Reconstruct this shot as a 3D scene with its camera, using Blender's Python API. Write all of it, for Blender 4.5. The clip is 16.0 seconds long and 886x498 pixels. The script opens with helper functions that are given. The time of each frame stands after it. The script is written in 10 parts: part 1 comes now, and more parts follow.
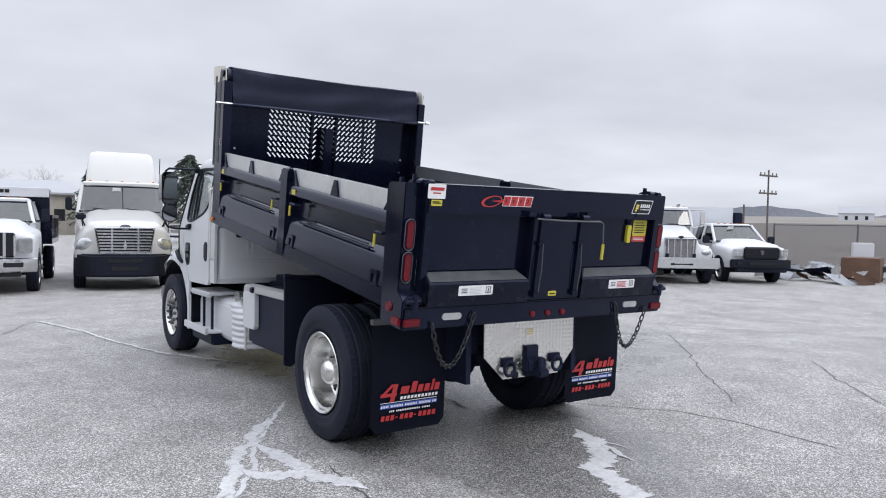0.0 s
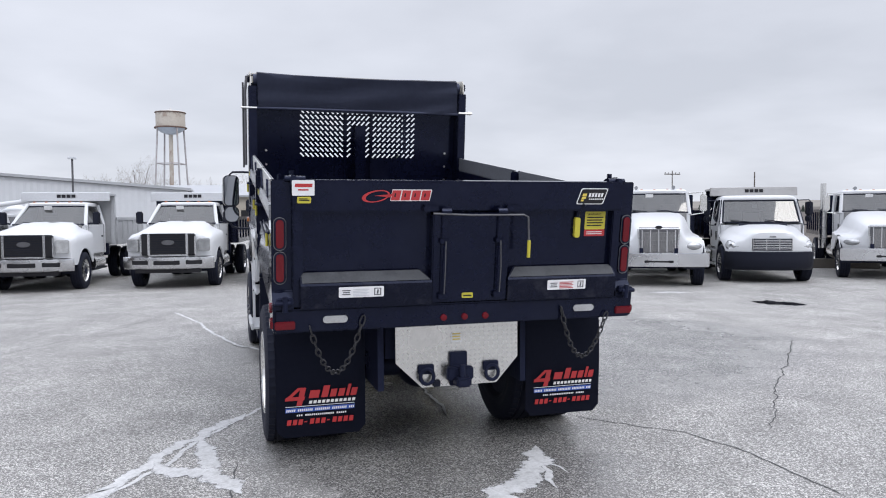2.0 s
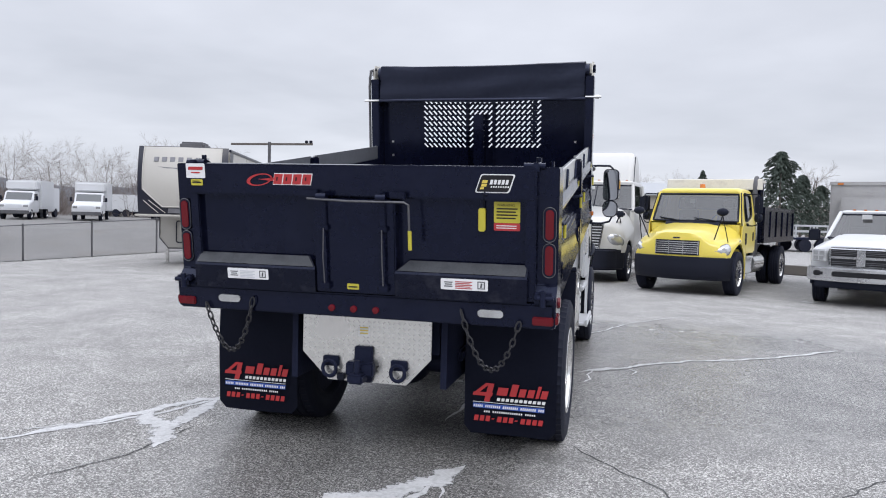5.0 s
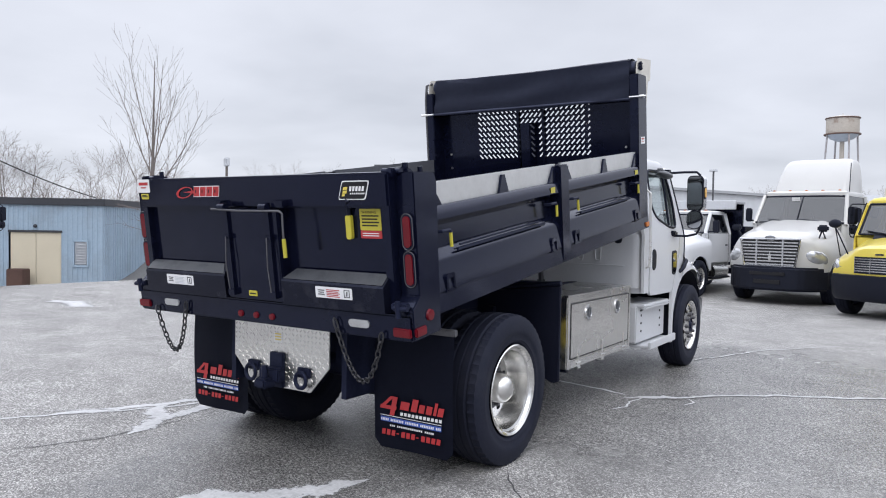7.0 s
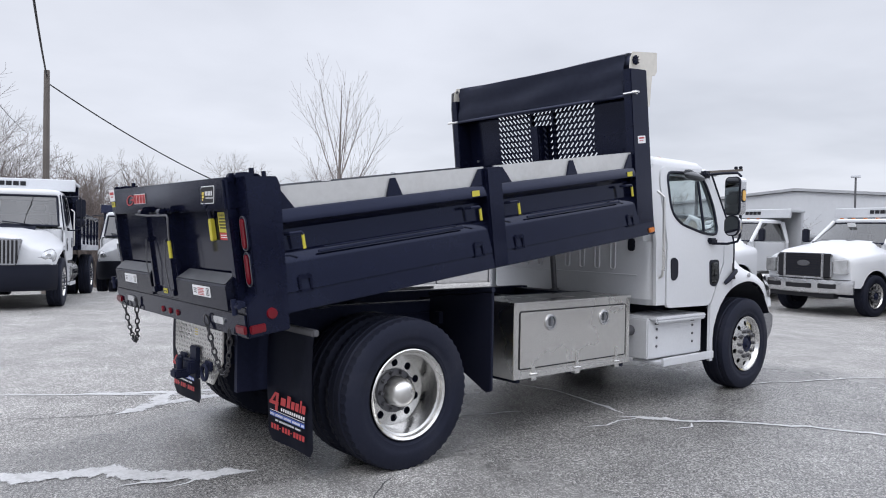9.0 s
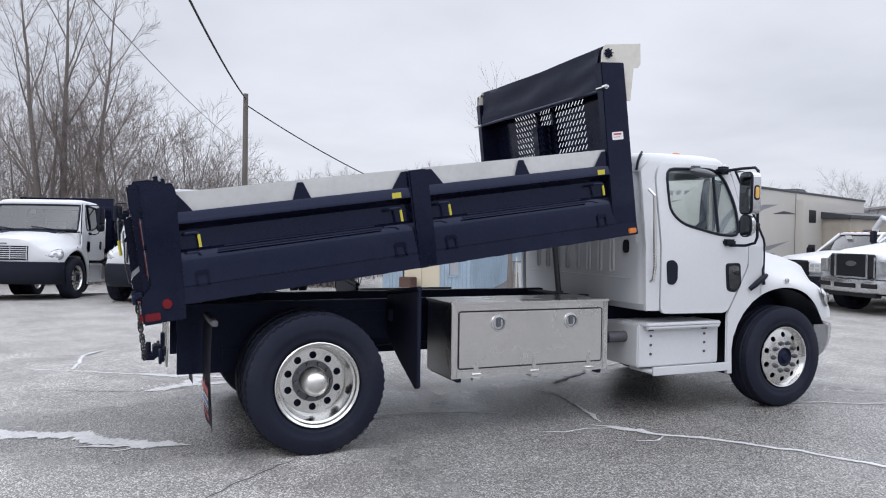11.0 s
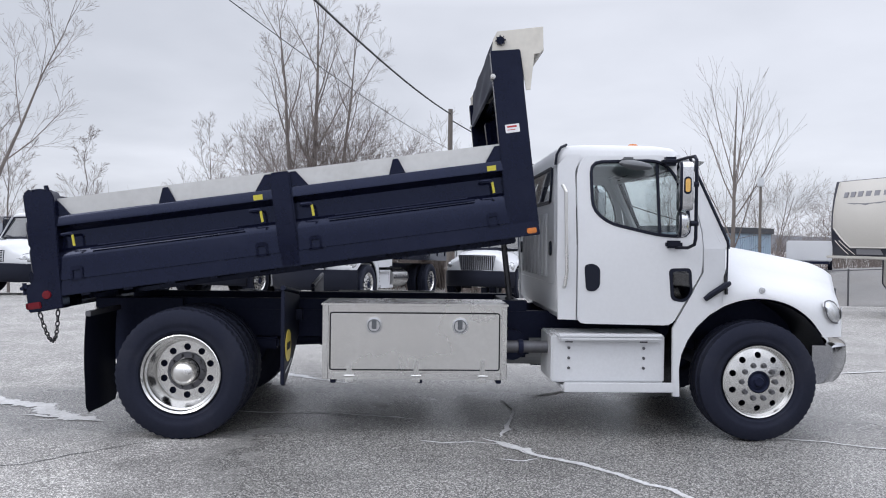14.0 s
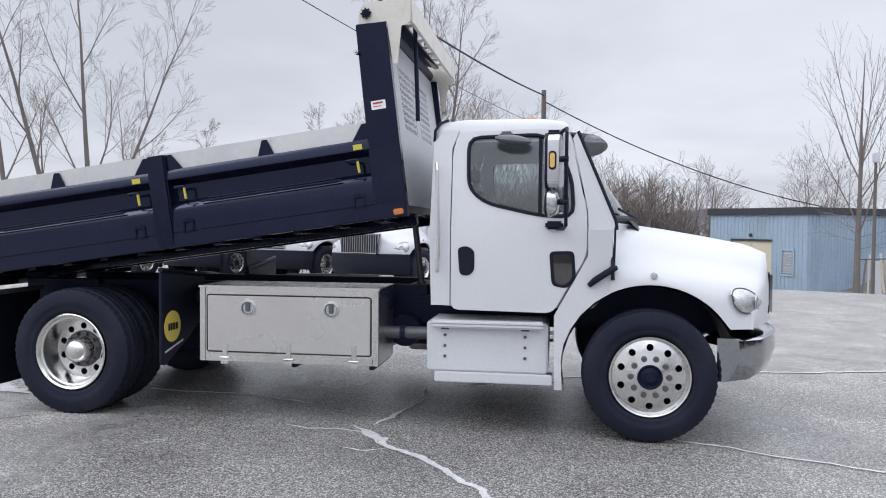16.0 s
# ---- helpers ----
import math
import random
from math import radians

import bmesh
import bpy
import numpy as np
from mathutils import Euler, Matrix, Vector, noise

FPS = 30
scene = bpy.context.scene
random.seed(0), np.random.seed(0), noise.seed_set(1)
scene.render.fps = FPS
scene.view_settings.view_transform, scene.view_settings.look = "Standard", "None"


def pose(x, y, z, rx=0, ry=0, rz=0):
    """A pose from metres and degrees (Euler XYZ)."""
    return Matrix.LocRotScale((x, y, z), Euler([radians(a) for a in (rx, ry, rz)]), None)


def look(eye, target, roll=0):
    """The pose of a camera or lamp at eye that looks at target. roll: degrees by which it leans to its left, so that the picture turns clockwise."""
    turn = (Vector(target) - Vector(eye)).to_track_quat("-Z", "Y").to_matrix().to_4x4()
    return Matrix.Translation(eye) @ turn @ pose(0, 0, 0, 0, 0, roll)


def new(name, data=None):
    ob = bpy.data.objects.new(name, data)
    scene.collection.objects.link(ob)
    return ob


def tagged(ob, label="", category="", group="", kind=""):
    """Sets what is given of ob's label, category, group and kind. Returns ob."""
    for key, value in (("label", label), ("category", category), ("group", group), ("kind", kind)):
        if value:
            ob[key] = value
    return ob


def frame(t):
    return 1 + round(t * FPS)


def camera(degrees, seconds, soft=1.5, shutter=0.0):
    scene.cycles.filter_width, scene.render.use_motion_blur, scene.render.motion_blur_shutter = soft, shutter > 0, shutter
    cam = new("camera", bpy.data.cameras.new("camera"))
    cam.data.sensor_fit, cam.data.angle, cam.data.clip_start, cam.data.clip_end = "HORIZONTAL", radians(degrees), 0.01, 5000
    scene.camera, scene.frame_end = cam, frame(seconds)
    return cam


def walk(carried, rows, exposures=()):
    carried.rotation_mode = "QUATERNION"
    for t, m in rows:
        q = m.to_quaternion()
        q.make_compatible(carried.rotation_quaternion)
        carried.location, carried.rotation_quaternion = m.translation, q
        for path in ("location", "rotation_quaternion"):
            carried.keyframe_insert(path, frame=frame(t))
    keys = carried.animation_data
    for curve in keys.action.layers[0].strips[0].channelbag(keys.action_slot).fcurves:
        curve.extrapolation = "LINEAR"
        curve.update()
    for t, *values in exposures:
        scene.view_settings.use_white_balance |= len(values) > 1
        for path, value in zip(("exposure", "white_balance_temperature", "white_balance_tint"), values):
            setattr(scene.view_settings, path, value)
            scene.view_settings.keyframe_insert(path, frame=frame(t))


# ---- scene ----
cam = camera(61.8, 16.0, soft=1.05)
PATH = [
    (0, (-3.539, -5.021, 1.618), (-2.413, -3.369, 1.549), 1.0),
    (0.5, (-3.031, -5.26, 1.626), (-2.044, -3.521, 1.559), 0.7),
    (1, (-2.513, -5.398, 1.628), (-1.662, -3.59, 1.56), 0.4),
    (1.5, (-2.002, -5.569, 1.643), (-1.287, -3.703, 1.567), -0.1),
    (2, (-1.484, -5.613, 1.647), (-0.91, -3.7, 1.557), -0.4),
    (2.5, (-0.942, -5.695, 1.634), (-0.509, -3.745, 1.535), -0.5),
    (3, (-0.412, -5.656, 1.629), (-0.132, -3.678, 1.52), -0.2),
    (3.5, (0.121, -5.641, 1.623), (0.231, -3.647, 1.509), 0.4),
    (4, (0.595, -5.53, 1.602), (0.512, -3.535, 1.488), 1.0),
    (4.5, (1.08, -5.439, 1.61), (0.788, -3.463, 1.5), 1.4),
    (7, (3.497, -4.345, 1.592), (2.393, -2.679, 1.524), 1.0),
    (7.5, (3.926, -4.033, 1.572), (2.687, -2.464, 1.515), 1.1),
    (8, (4.371, -3.707, 1.567), (3.019, -2.234, 1.515), 1.2),
    (8.5, (4.72, -3.34, 1.569), (3.275, -1.958, 1.521), 1.1),
    (11, (6.312, -1.234, 1.57), (4.472, -0.452, 1.53), 0.8),
    (11.5, (6.474, -0.75, 1.567), (4.591, -0.079, 1.525), 0.9),
    (12, (6.667, -0.263, 1.563), (4.748, 0.3, 1.522), 0.8),
    (12.5, (6.745, 0.254, 1.549), (4.794, 0.693, 1.515), 0.7),
    (13, (6.847, 0.754, 1.561), (4.873, 1.074, 1.525), 0.8),
    (13.5, (6.853, 1.241, 1.557), (4.862, 1.438, 1.524), 0.8),
    (14, (6.88, 1.787, 1.53), (4.881, 1.857, 1.51), 0.7),
    (14.5, (6.827, 2.293, 1.528), (4.828, 2.265, 1.505), 0.7),
    (15, (6.787, 2.827, 1.568), (4.79, 2.715, 1.523), 0.6),
    (15.5, (6.675, 3.304, 1.58), (4.685, 3.116, 1.511), 0.5),
    (16, (6.542, 3.839, 1.521), (4.567, 3.53, 1.458), 0.4),
]
walk(cam, [(t, look(eye, target, roll)) for t, eye, target, roll in PATH])

# ---- world: an overcast day ----
world = bpy.data.worlds.new("overcast")
scene.world = world
world.use_nodes = True
SUN_EL, SUN_AZ = 48.0, 150.0


def build_world():
    nt = world.node_tree
    n, l = nt.nodes, nt.links
    n.clear()
    out, bg = n.new("ShaderNodeOutputWorld"), n.new("ShaderNodeBackground")
    sky = n.new("ShaderNodeTexSky")
    sky.sky_type, sky.sun_disc = "NISHITA", False
    sky.sun_elevation, sky.sun_rotation = radians(SUN_EL), radians(SUN_AZ)
    co, sep = n.new("ShaderNodeTexCoord"), n.new("ShaderNodeSeparateXYZ")
    l.new(co.outputs["Generated"], sep.inputs[0])
    # cloud layers flatten towards the horizon, as a deck seen from below does
    lift = n.new("ShaderNodeMath"); lift.operation = "MAXIMUM"; lift.inputs[1].default_value = 0.0
    l.new(sep.outputs["Z"], lift.inputs[0])
    plus = n.new("ShaderNodeMath"); plus.operation = "ADD"; plus.inputs[1].default_value = 0.16
    l.new(lift.outputs[0], plus.inputs[0])
    div = n.new("ShaderNodeVectorMath"); div.operation = "DIVIDE"
    comb = n.new("ShaderNodeCombineXYZ")
    comb.inputs[2].default_value = 1.0
    l.new(plus.outputs[0], comb.inputs[0]); l.new(plus.outputs[0], comb.inputs[1])
    l.new(co.outputs["Generated"], div.inputs[0]); l.new(comb.outputs[0], div.inputs[1])
    big, fine = n.new("ShaderNodeTexNoise"), n.new("ShaderNodeTexNoise")
    big.inputs["Scale"].default_value, big.inputs["Detail"].default_value, big.inputs["Roughness"].default_value = 0.6, 4.0, 0.45
    fine.inputs["Scale"].default_value, fine.inputs["Detail"].default_value = 2.6, 5.0
    big.inputs["Distortion"].default_value = 0.5
    l.new(div.outputs[0], big.inputs["Vector"]); l.new(div.outputs[0], fine.inputs["Vector"])
    mixn = n.new("ShaderNodeMix"); mixn.data_type = "FLOAT"; mixn.inputs[0].default_value = 0.2
    l.new(big.outputs["Fac"], mixn.inputs[2]); l.new(fine.outputs["Fac"], mixn.inputs[3])
    ramp = n.new("ShaderNodeValToRGB")
    ramp.color_ramp.elements[0].position, ramp.color_ramp.elements[0].color = 0.36, (0.545, 0.57, 0.641, 1)
    ramp.color_ramp.elements[1].position, ramp.color_ramp.elements[1].color = 0.64, (0.725, 0.75, 0.833, 1)
    l.new(mixn.outputs[0], ramp.inputs[0])
    # an overcast dome is two to three times brighter overhead than at the horizon
    grad = n.new("ShaderNodeMapRange")
    grad.inputs["From Min"].default_value, grad.inputs["From Max"].default_value = 0.3, 0.5
    grad.inputs["To Min"].default_value, grad.inputs["To Max"].default_value = 1.0, 2.6
    l.new(sep.outputs["Z"], grad.inputs["Value"])
    mul = n.new("ShaderNodeVectorMath"); mul.operation = "SCALE"
    l.new(ramp.outputs[0], mul.inputs[0]); l.new(grad.outputs[0], mul.inputs["Scale"])
    skys = n.new("ShaderNodeVectorMath"); skys.operation = "SCALE"; skys.inputs["Scale"].default_value = 0.1
    l.new(sky.outputs[0], skys.inputs[0])
    mix = n.new("ShaderNodeMix"); mix.data_type = "RGBA"; mix.inputs[0].default_value = 0.94
    l.new(skys.outputs[0], mix.inputs[6]); l.new(mul.outputs[0], mix.inputs[7])
    l.new(mix.outputs[2], bg.inputs["Color"])
    bg.inputs["Strength"].default_value = 1.0
    l.new(bg.outputs[0], out.inputs["Surface"])


build_world()
sun = new("sun", bpy.data.lights.new("sun", "SUN"))
sun.data.energy, sun.data.angle, sun.data.color = 0.6, radians(25), (1.0, 0.97, 0.93)
sun.matrix_world = look((0, 0, 30), (-math.cos(radians(SUN_EL)) * math.sin(radians(SUN_AZ)) * 30, -math.cos(radians(SUN_EL)) * math.cos(radians(SUN_AZ)) * 30, 30 - 30 * math.sin(radians(SUN_EL))))
scene.view_settings.exposure = 0.23


# ---- materials ----
def material(name, color, rough=0.5, metal=0.0, spec=0.5, var=0.08, scale=6.0, bump=0.0, bump_scale=80.0, coat=0.0, rough_var=0.0, emit=0.0, island=0.0, dirt=None, dirt_scale=1.2, dirt_amount=0.5, tint=None):
    """A surface with variation at two scales, fine relief and, where given, dirt of a second colour in patches."""
    m = bpy.data.materials.new(name)
    m.use_nodes = True
    n, l = m.node_tree.nodes, m.node_tree.links
    p = n["Principled BSDF"]
    p.inputs["Metallic"].default_value, p.inputs["Roughness"].default_value = metal, rough
    p.inputs["Specular IOR Level"].default_value = spec
    if tint:
        p.inputs["Specular Tint"].default_value = (*tint, 1)
    p.inputs["Coat Weight"].default_value, p.inputs["Coat Roughness"].default_value = coat, 0.05
    co = n.new("ShaderNodeTexCoord")
    n1, n2 = n.new("ShaderNodeTexNoise"), n.new("ShaderNodeTexNoise")
    n1.inputs["Scale"].default_value, n1.inputs["Detail"].default_value = scale * 0.25, 4
    n2.inputs["Scale"].default_value, n2.inputs["Detail"].default_value = scale * 6, 6
    for k in (n1, n2):
        l.new(co.outputs["Object"], k.inputs["Vector"])
    add = n.new("ShaderNodeMath"); add.operation = "ADD"
    l.new(n1.outputs["Fac"], add.inputs[0]); l.new(n2.outputs["Fac"], add.inputs[1])
    mr = n.new("ShaderNodeMapRange")
    mr.inputs["From Min"].default_value, mr.inputs["From Max"].default_value = 0.6, 1.4
    mr.inputs["To Min"].default_value, mr.inputs["To Max"].default_value = 1 - var, 1 + var
    l.new(add.outputs[0], mr.inputs["Value"])
    sc = n.new("ShaderNodeVectorMath"); sc.operation = "SCALE"
    sc.inputs[0].default_value = color[:3]
    l.new(mr.outputs[0], sc.inputs["Scale"])
    last = sc.outputs[0]
    if island:
        geo, mr2, sc2 = n.new("ShaderNodeNewGeometry"), n.new("ShaderNodeMapRange"), n.new("ShaderNodeVectorMath")
        mr2.inputs["To Min"].default_value, mr2.inputs["To Max"].default_value = 1 - island, 1 + island
        sc2.operation = "SCALE"
        l.new(geo.outputs["Random Per Island"], mr2.inputs["Value"])
        l.new(last, sc2.inputs[0]); l.new(mr2.outputs[0], sc2.inputs["Scale"])
        last = sc2.outputs[0]
    if dirt:
        nd, rd, mx = n.new("ShaderNodeTexNoise"), n.new("ShaderNodeValToRGB"), n.new("ShaderNodeMix")
        nd.inputs["Scale"].default_value, nd.inputs["Detail"].default_value, nd.inputs["Roughness"].default_value = dirt_scale, 8, 0.65
        rd.color_ramp.elements[0].position, rd.color_ramp.elements[1].position = 0.5, 0.72
        rd.color_ramp.elements[1].color = (dirt_amount, dirt_amount, dirt_amount, 1)
        mx.data_type = "RGBA"
        mx.inputs[7].default_value = (*dirt[:3], 1)
        l.new(co.outputs["Object"], nd.inputs["Vector"]); l.new(nd.outputs["Fac"], rd.inputs[0])
        l.new(rd.outputs[0], mx.inputs[0]); l.new(last, mx.inputs[6])
        last = mx.outputs[2]
    l.new(last, p.inputs["Base Color"])
    if rough_var:
        mr3 = n.new("ShaderNodeMapRange")
        mr3.inputs["From Min"].default_value, mr3.inputs["From Max"].default_value = 0.3, 0.7
        mr3.inputs["To Min"].default_value, mr3.inputs["To Max"].default_value = max(0.02, rough - rough_var), min(1, rough + rough_var)
        l.new(n1.outputs["Fac"], mr3.inputs["Value"]); l.new(mr3.outputs[0], p.inputs["Roughness"])
    if bump:
        nb, b = n.new("ShaderNodeTexNoise"), n.new("ShaderNodeBump")
        nb.inputs["Scale"].default_value, nb.inputs["Detail"].default_value = bump_scale, 4
        b.inputs["Strength"].default_value, b.inputs["Distance"].default_value = bump, 0.01
        l.new(co.outputs["Object"], nb.inputs["Vector"]); l.new(nb.outputs["Fac"], b.inputs["Height"]); l.new(b.outputs[0], p.inputs["Normal"])
    if emit:
        p.inputs["Emission Color"].default_value, p.inputs["Emission Strength"].default_value = (*color[:3], 1), emit
    return m


def glass_material(name, tint, rough=0.02, alpha=0.35, least=0.06):
    """Thin vehicle glass: a mirror-like sheet, partly see-through."""
    m = bpy.data.materials.new(name)
    m.use_nodes = True
    n, l = m.node_tree.nodes, m.node_tree.links
    n.clear()
    out, tr, gl, mix, fr, pw, mr = (n.new(k) for k in ("ShaderNodeOutputMaterial", "ShaderNodeBsdfTransparent", "ShaderNodeBsdfGlossy", "ShaderNodeMixShader", "ShaderNodeLayerWeight", "ShaderNodeMath", "ShaderNodeMapRange"))
    tr.inputs[0].default_value = (*[c * (1 - alpha) for c in tint], 1)
    gl.inputs["Roughness"].default_value = rough
    # the same gloss from either side of the sheet
    fr.inputs["Blend"].default_value = 0.5
    pw.operation, pw.inputs[1].default_value = "POWER", 5.0
    mr.inputs["To Min"].default_value, mr.inputs["To Max"].default_value = least, 1.0
    l.new(fr.outputs["Facing"], pw.inputs[0]); l.new(pw.outputs[0], mr.inputs["Value"])
    l.new(mr.outputs[0], mix.inputs[0]); l.new(tr.outputs[0], mix.inputs[1]); l.new(gl.outputs[0], mix.inputs[2]); l.new(mix.outputs[0], out.inputs[0])
    return m


NAVY = (0.58, 0.66, 1.0)
WHITE = material("white_paint", (0.585, 0.595, 0.615), 0.36, var=0.03, coat=0.08, rough_var=0.06, dirt=(0.5, 0.49, 0.47), dirt_scale=2.2, dirt_amount=0.12)
CREAM = material("cream_paint", (0.53, 0.525, 0.51), 0.3, var=0.03, coat=0.5)
YELLOW = material("yellow_paint", (0.72, 0.58, 0.09), 0.3, var=0.04, coat=0.5)
BLACK = material("black_body_paint", (0.0038, 0.0047, 0.0135), 0.14, spec=0.36, var=0.25, scale=3, coat=0.0, rough_var=0.08, bump=0.05, bump_scale=7, dirt=(0.05, 0.055, 0.08), dirt_scale=2.5, dirt_amount=0.08, tint=NAVY)
CHASSIS = material("chassis_black", (0.0105, 0.0125, 0.027), 0.5, spec=0.2, tint=NAVY, var=0.3, bump=0.2, bump_scale=40)
PLASTIC = material("black_plastic", (0.009, 0.0095, 0.013), 0.5, spec=0.3, tint=NAVY, var=0.15, bump=0.15, bump_scale=300)
RUBBER = material("tyre_rubber", (0.011, 0.012, 0.019), 0.68, spec=0.3, tint=NAVY, var=0.2, bump=0.2, bump_scale=120, dirt=(0.045, 0.045, 0.05), dirt_scale=3, dirt_amount=0.25)
FLAP = material("mud_flap_rubber", (0.0085, 0.0095, 0.018), 0.5, spec=0.3, tint=NAVY, var=0.2, bump=0.3, bump_scale=6)
TARP = material("tarp_vinyl", (0.028, 0.031, 0.05), 0.48, tint=NAVY, var=0.2, scale=3, bump=0.1, bump_scale=9, rough_var=0.06)
ALU = material("polished_aluminium", (0.68, 0.675, 0.66), 0.2, metal=1.0, var=0.08, scale=12, rough_var=0.08)
STEEL = material("brushed_stainless", (0.7, 0.69, 0.67), 0.3, metal=1.0, var=0.05, scale=5, rough_var=0.08, bump=0.015, bump_scale=14)
DARK_STEEL = material("galvanised_dark", (0.13, 0.13, 0.14), 0.55, metal=0.8, var=0.2)
CHROME = material("chrome", (0.34, 0.345, 0.365), 0.1, metal=1.0, var=0.05)
PLATED = material("plated_bright_metal", (0.6, 0.605, 0.62), 0.24, metal=1.0, var=0.06, rough_var=0.06)
BOXGREY = material("grey_box_panel", (0.34, 0.335, 0.335), 0.5, var=0.08, scale=1.5, dirt=(0.25, 0.245, 0.24), dirt_scale=0.9, dirt_amount=0.5)
TAN = material("unpainted_galvanised_board", (0.60, 0.575, 0.52), 0.5, var=0.08, scale=4, rough_var=0.1, dirt=(0.36, 0.34, 0.31), dirt_scale=3.5, dirt_amount=0.45)
GREYPAINT = material("pale_grey_plastic", (0.56, 0.58, 0.61), 0.5, var=0.06)
GLASS = glass_material("window_glass", (0.90, 0.94, 0.94), alpha=0.04)
DARKGLASS = glass_material("dark_glass", (0.2, 0.22, 0.24), alpha=0.5)
SCREEN = glass_material("tinted_windscreen", (0.42, 0.46, 0.47), alpha=0.55, least=0.16)
MIRROR = material("mirror", (0.42, 0.43, 0.45), 0.03, metal=1.0, var=0.01)
REDLENS = material("red_lens", (0.125, 0.004, 0.010), 0.22, spec=0.35, var=0.15, scale=40)
LAMPAMBER = material("clear_amber_lens", (0.62, 0.36, 0.09), 0.15, var=0.25, scale=40, coat=0.5)
SLATE = material("slate_grey_plastic", (0.09, 0.095, 0.105), 0.45, var=0.08)
AMBER = material("amber_lens", (0.55, 0.17, 0.03), 0.2, var=0.1, scale=40, coat=0.4)
CLEARLENS = material("clear_lens", (0.5, 0.51, 0.52), 0.1, var=0.45, scale=30, metal=0.6, coat=0.6)
D_WHITE = material("decal_white", (0.75, 0.75, 0.76), 0.4, var=0.03)
D_RED = material("decal_red", (0.42, 0.028, 0.032), 0.4, var=0.06)
D_BLUE = material("decal_blue", (0.03, 0.09, 0.4), 0.4, var=0.06)
D_YELLOW = material("decal_yellow", (0.5, 0.44, 0.045), 0.4, var=0.05)
D_DARK = material("decal_dark", (0.011, 0.011, 0.014), 0.45, spec=0.3, var=0.1)
D_GOLD = material("decal_gold", (0.7, 0.55, 0.1), 0.4, var=0.05)
SEAT = material("grey_seat_fabric", (0.16, 0.16, 0.17), 0.9, var=0.15, bump=0.2)
INTERIOR = material("cab_interior", (0.22, 0.22, 0.22), 0.8, var=0.1)
CHAIN = material("oiled_chain_steel", (0.05, 0.05, 0.055), 0.45, metal=0.7, var=0.3)
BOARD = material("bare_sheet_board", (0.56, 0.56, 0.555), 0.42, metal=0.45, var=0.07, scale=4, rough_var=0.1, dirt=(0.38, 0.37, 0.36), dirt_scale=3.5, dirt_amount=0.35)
BOARD_IN = material("dark_board_inner", (0.11, 0.115, 0.13), 0.5, var=0.2, scale=4)
# ledge dust, coloured paler to carry the sky's sheen on the slope
LEDGE = material("ledge_dust_and_sheen", (0.05, 0.053, 0.06), 0.45, spec=0.4, var=0.3, scale=14, dirt=(0.012, 0.013, 0.02), dirt_scale=9, dirt_amount=0.6)
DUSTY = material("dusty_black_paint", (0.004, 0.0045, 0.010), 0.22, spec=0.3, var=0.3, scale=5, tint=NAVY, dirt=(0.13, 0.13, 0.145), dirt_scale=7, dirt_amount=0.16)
GALV = material("bare_galvanised_sheet", (0.46, 0.47, 0.49), 0.5, metal=0.2, var=0.1, scale=4, rough_var=0.1)
STEPPAINT = material("pale_step_aluminium", (0.6, 0.61, 0.63), 0.42, metal=0.15, var=0.06, scale=8)
HEADLAMP = material("headlamp_glass", (0.52, 0.53, 0.54), 0.1, var=0.6, scale=22, metal=0.3, coat=0.6)
PUDDLE = material("puddle_water", (0.02, 0.02, 0.022), 0.06, spec=0.5, var=0.2)
PAPER = material("paper_sheet", (0.8, 0.8, 0.8), 0.8, var=0.02)


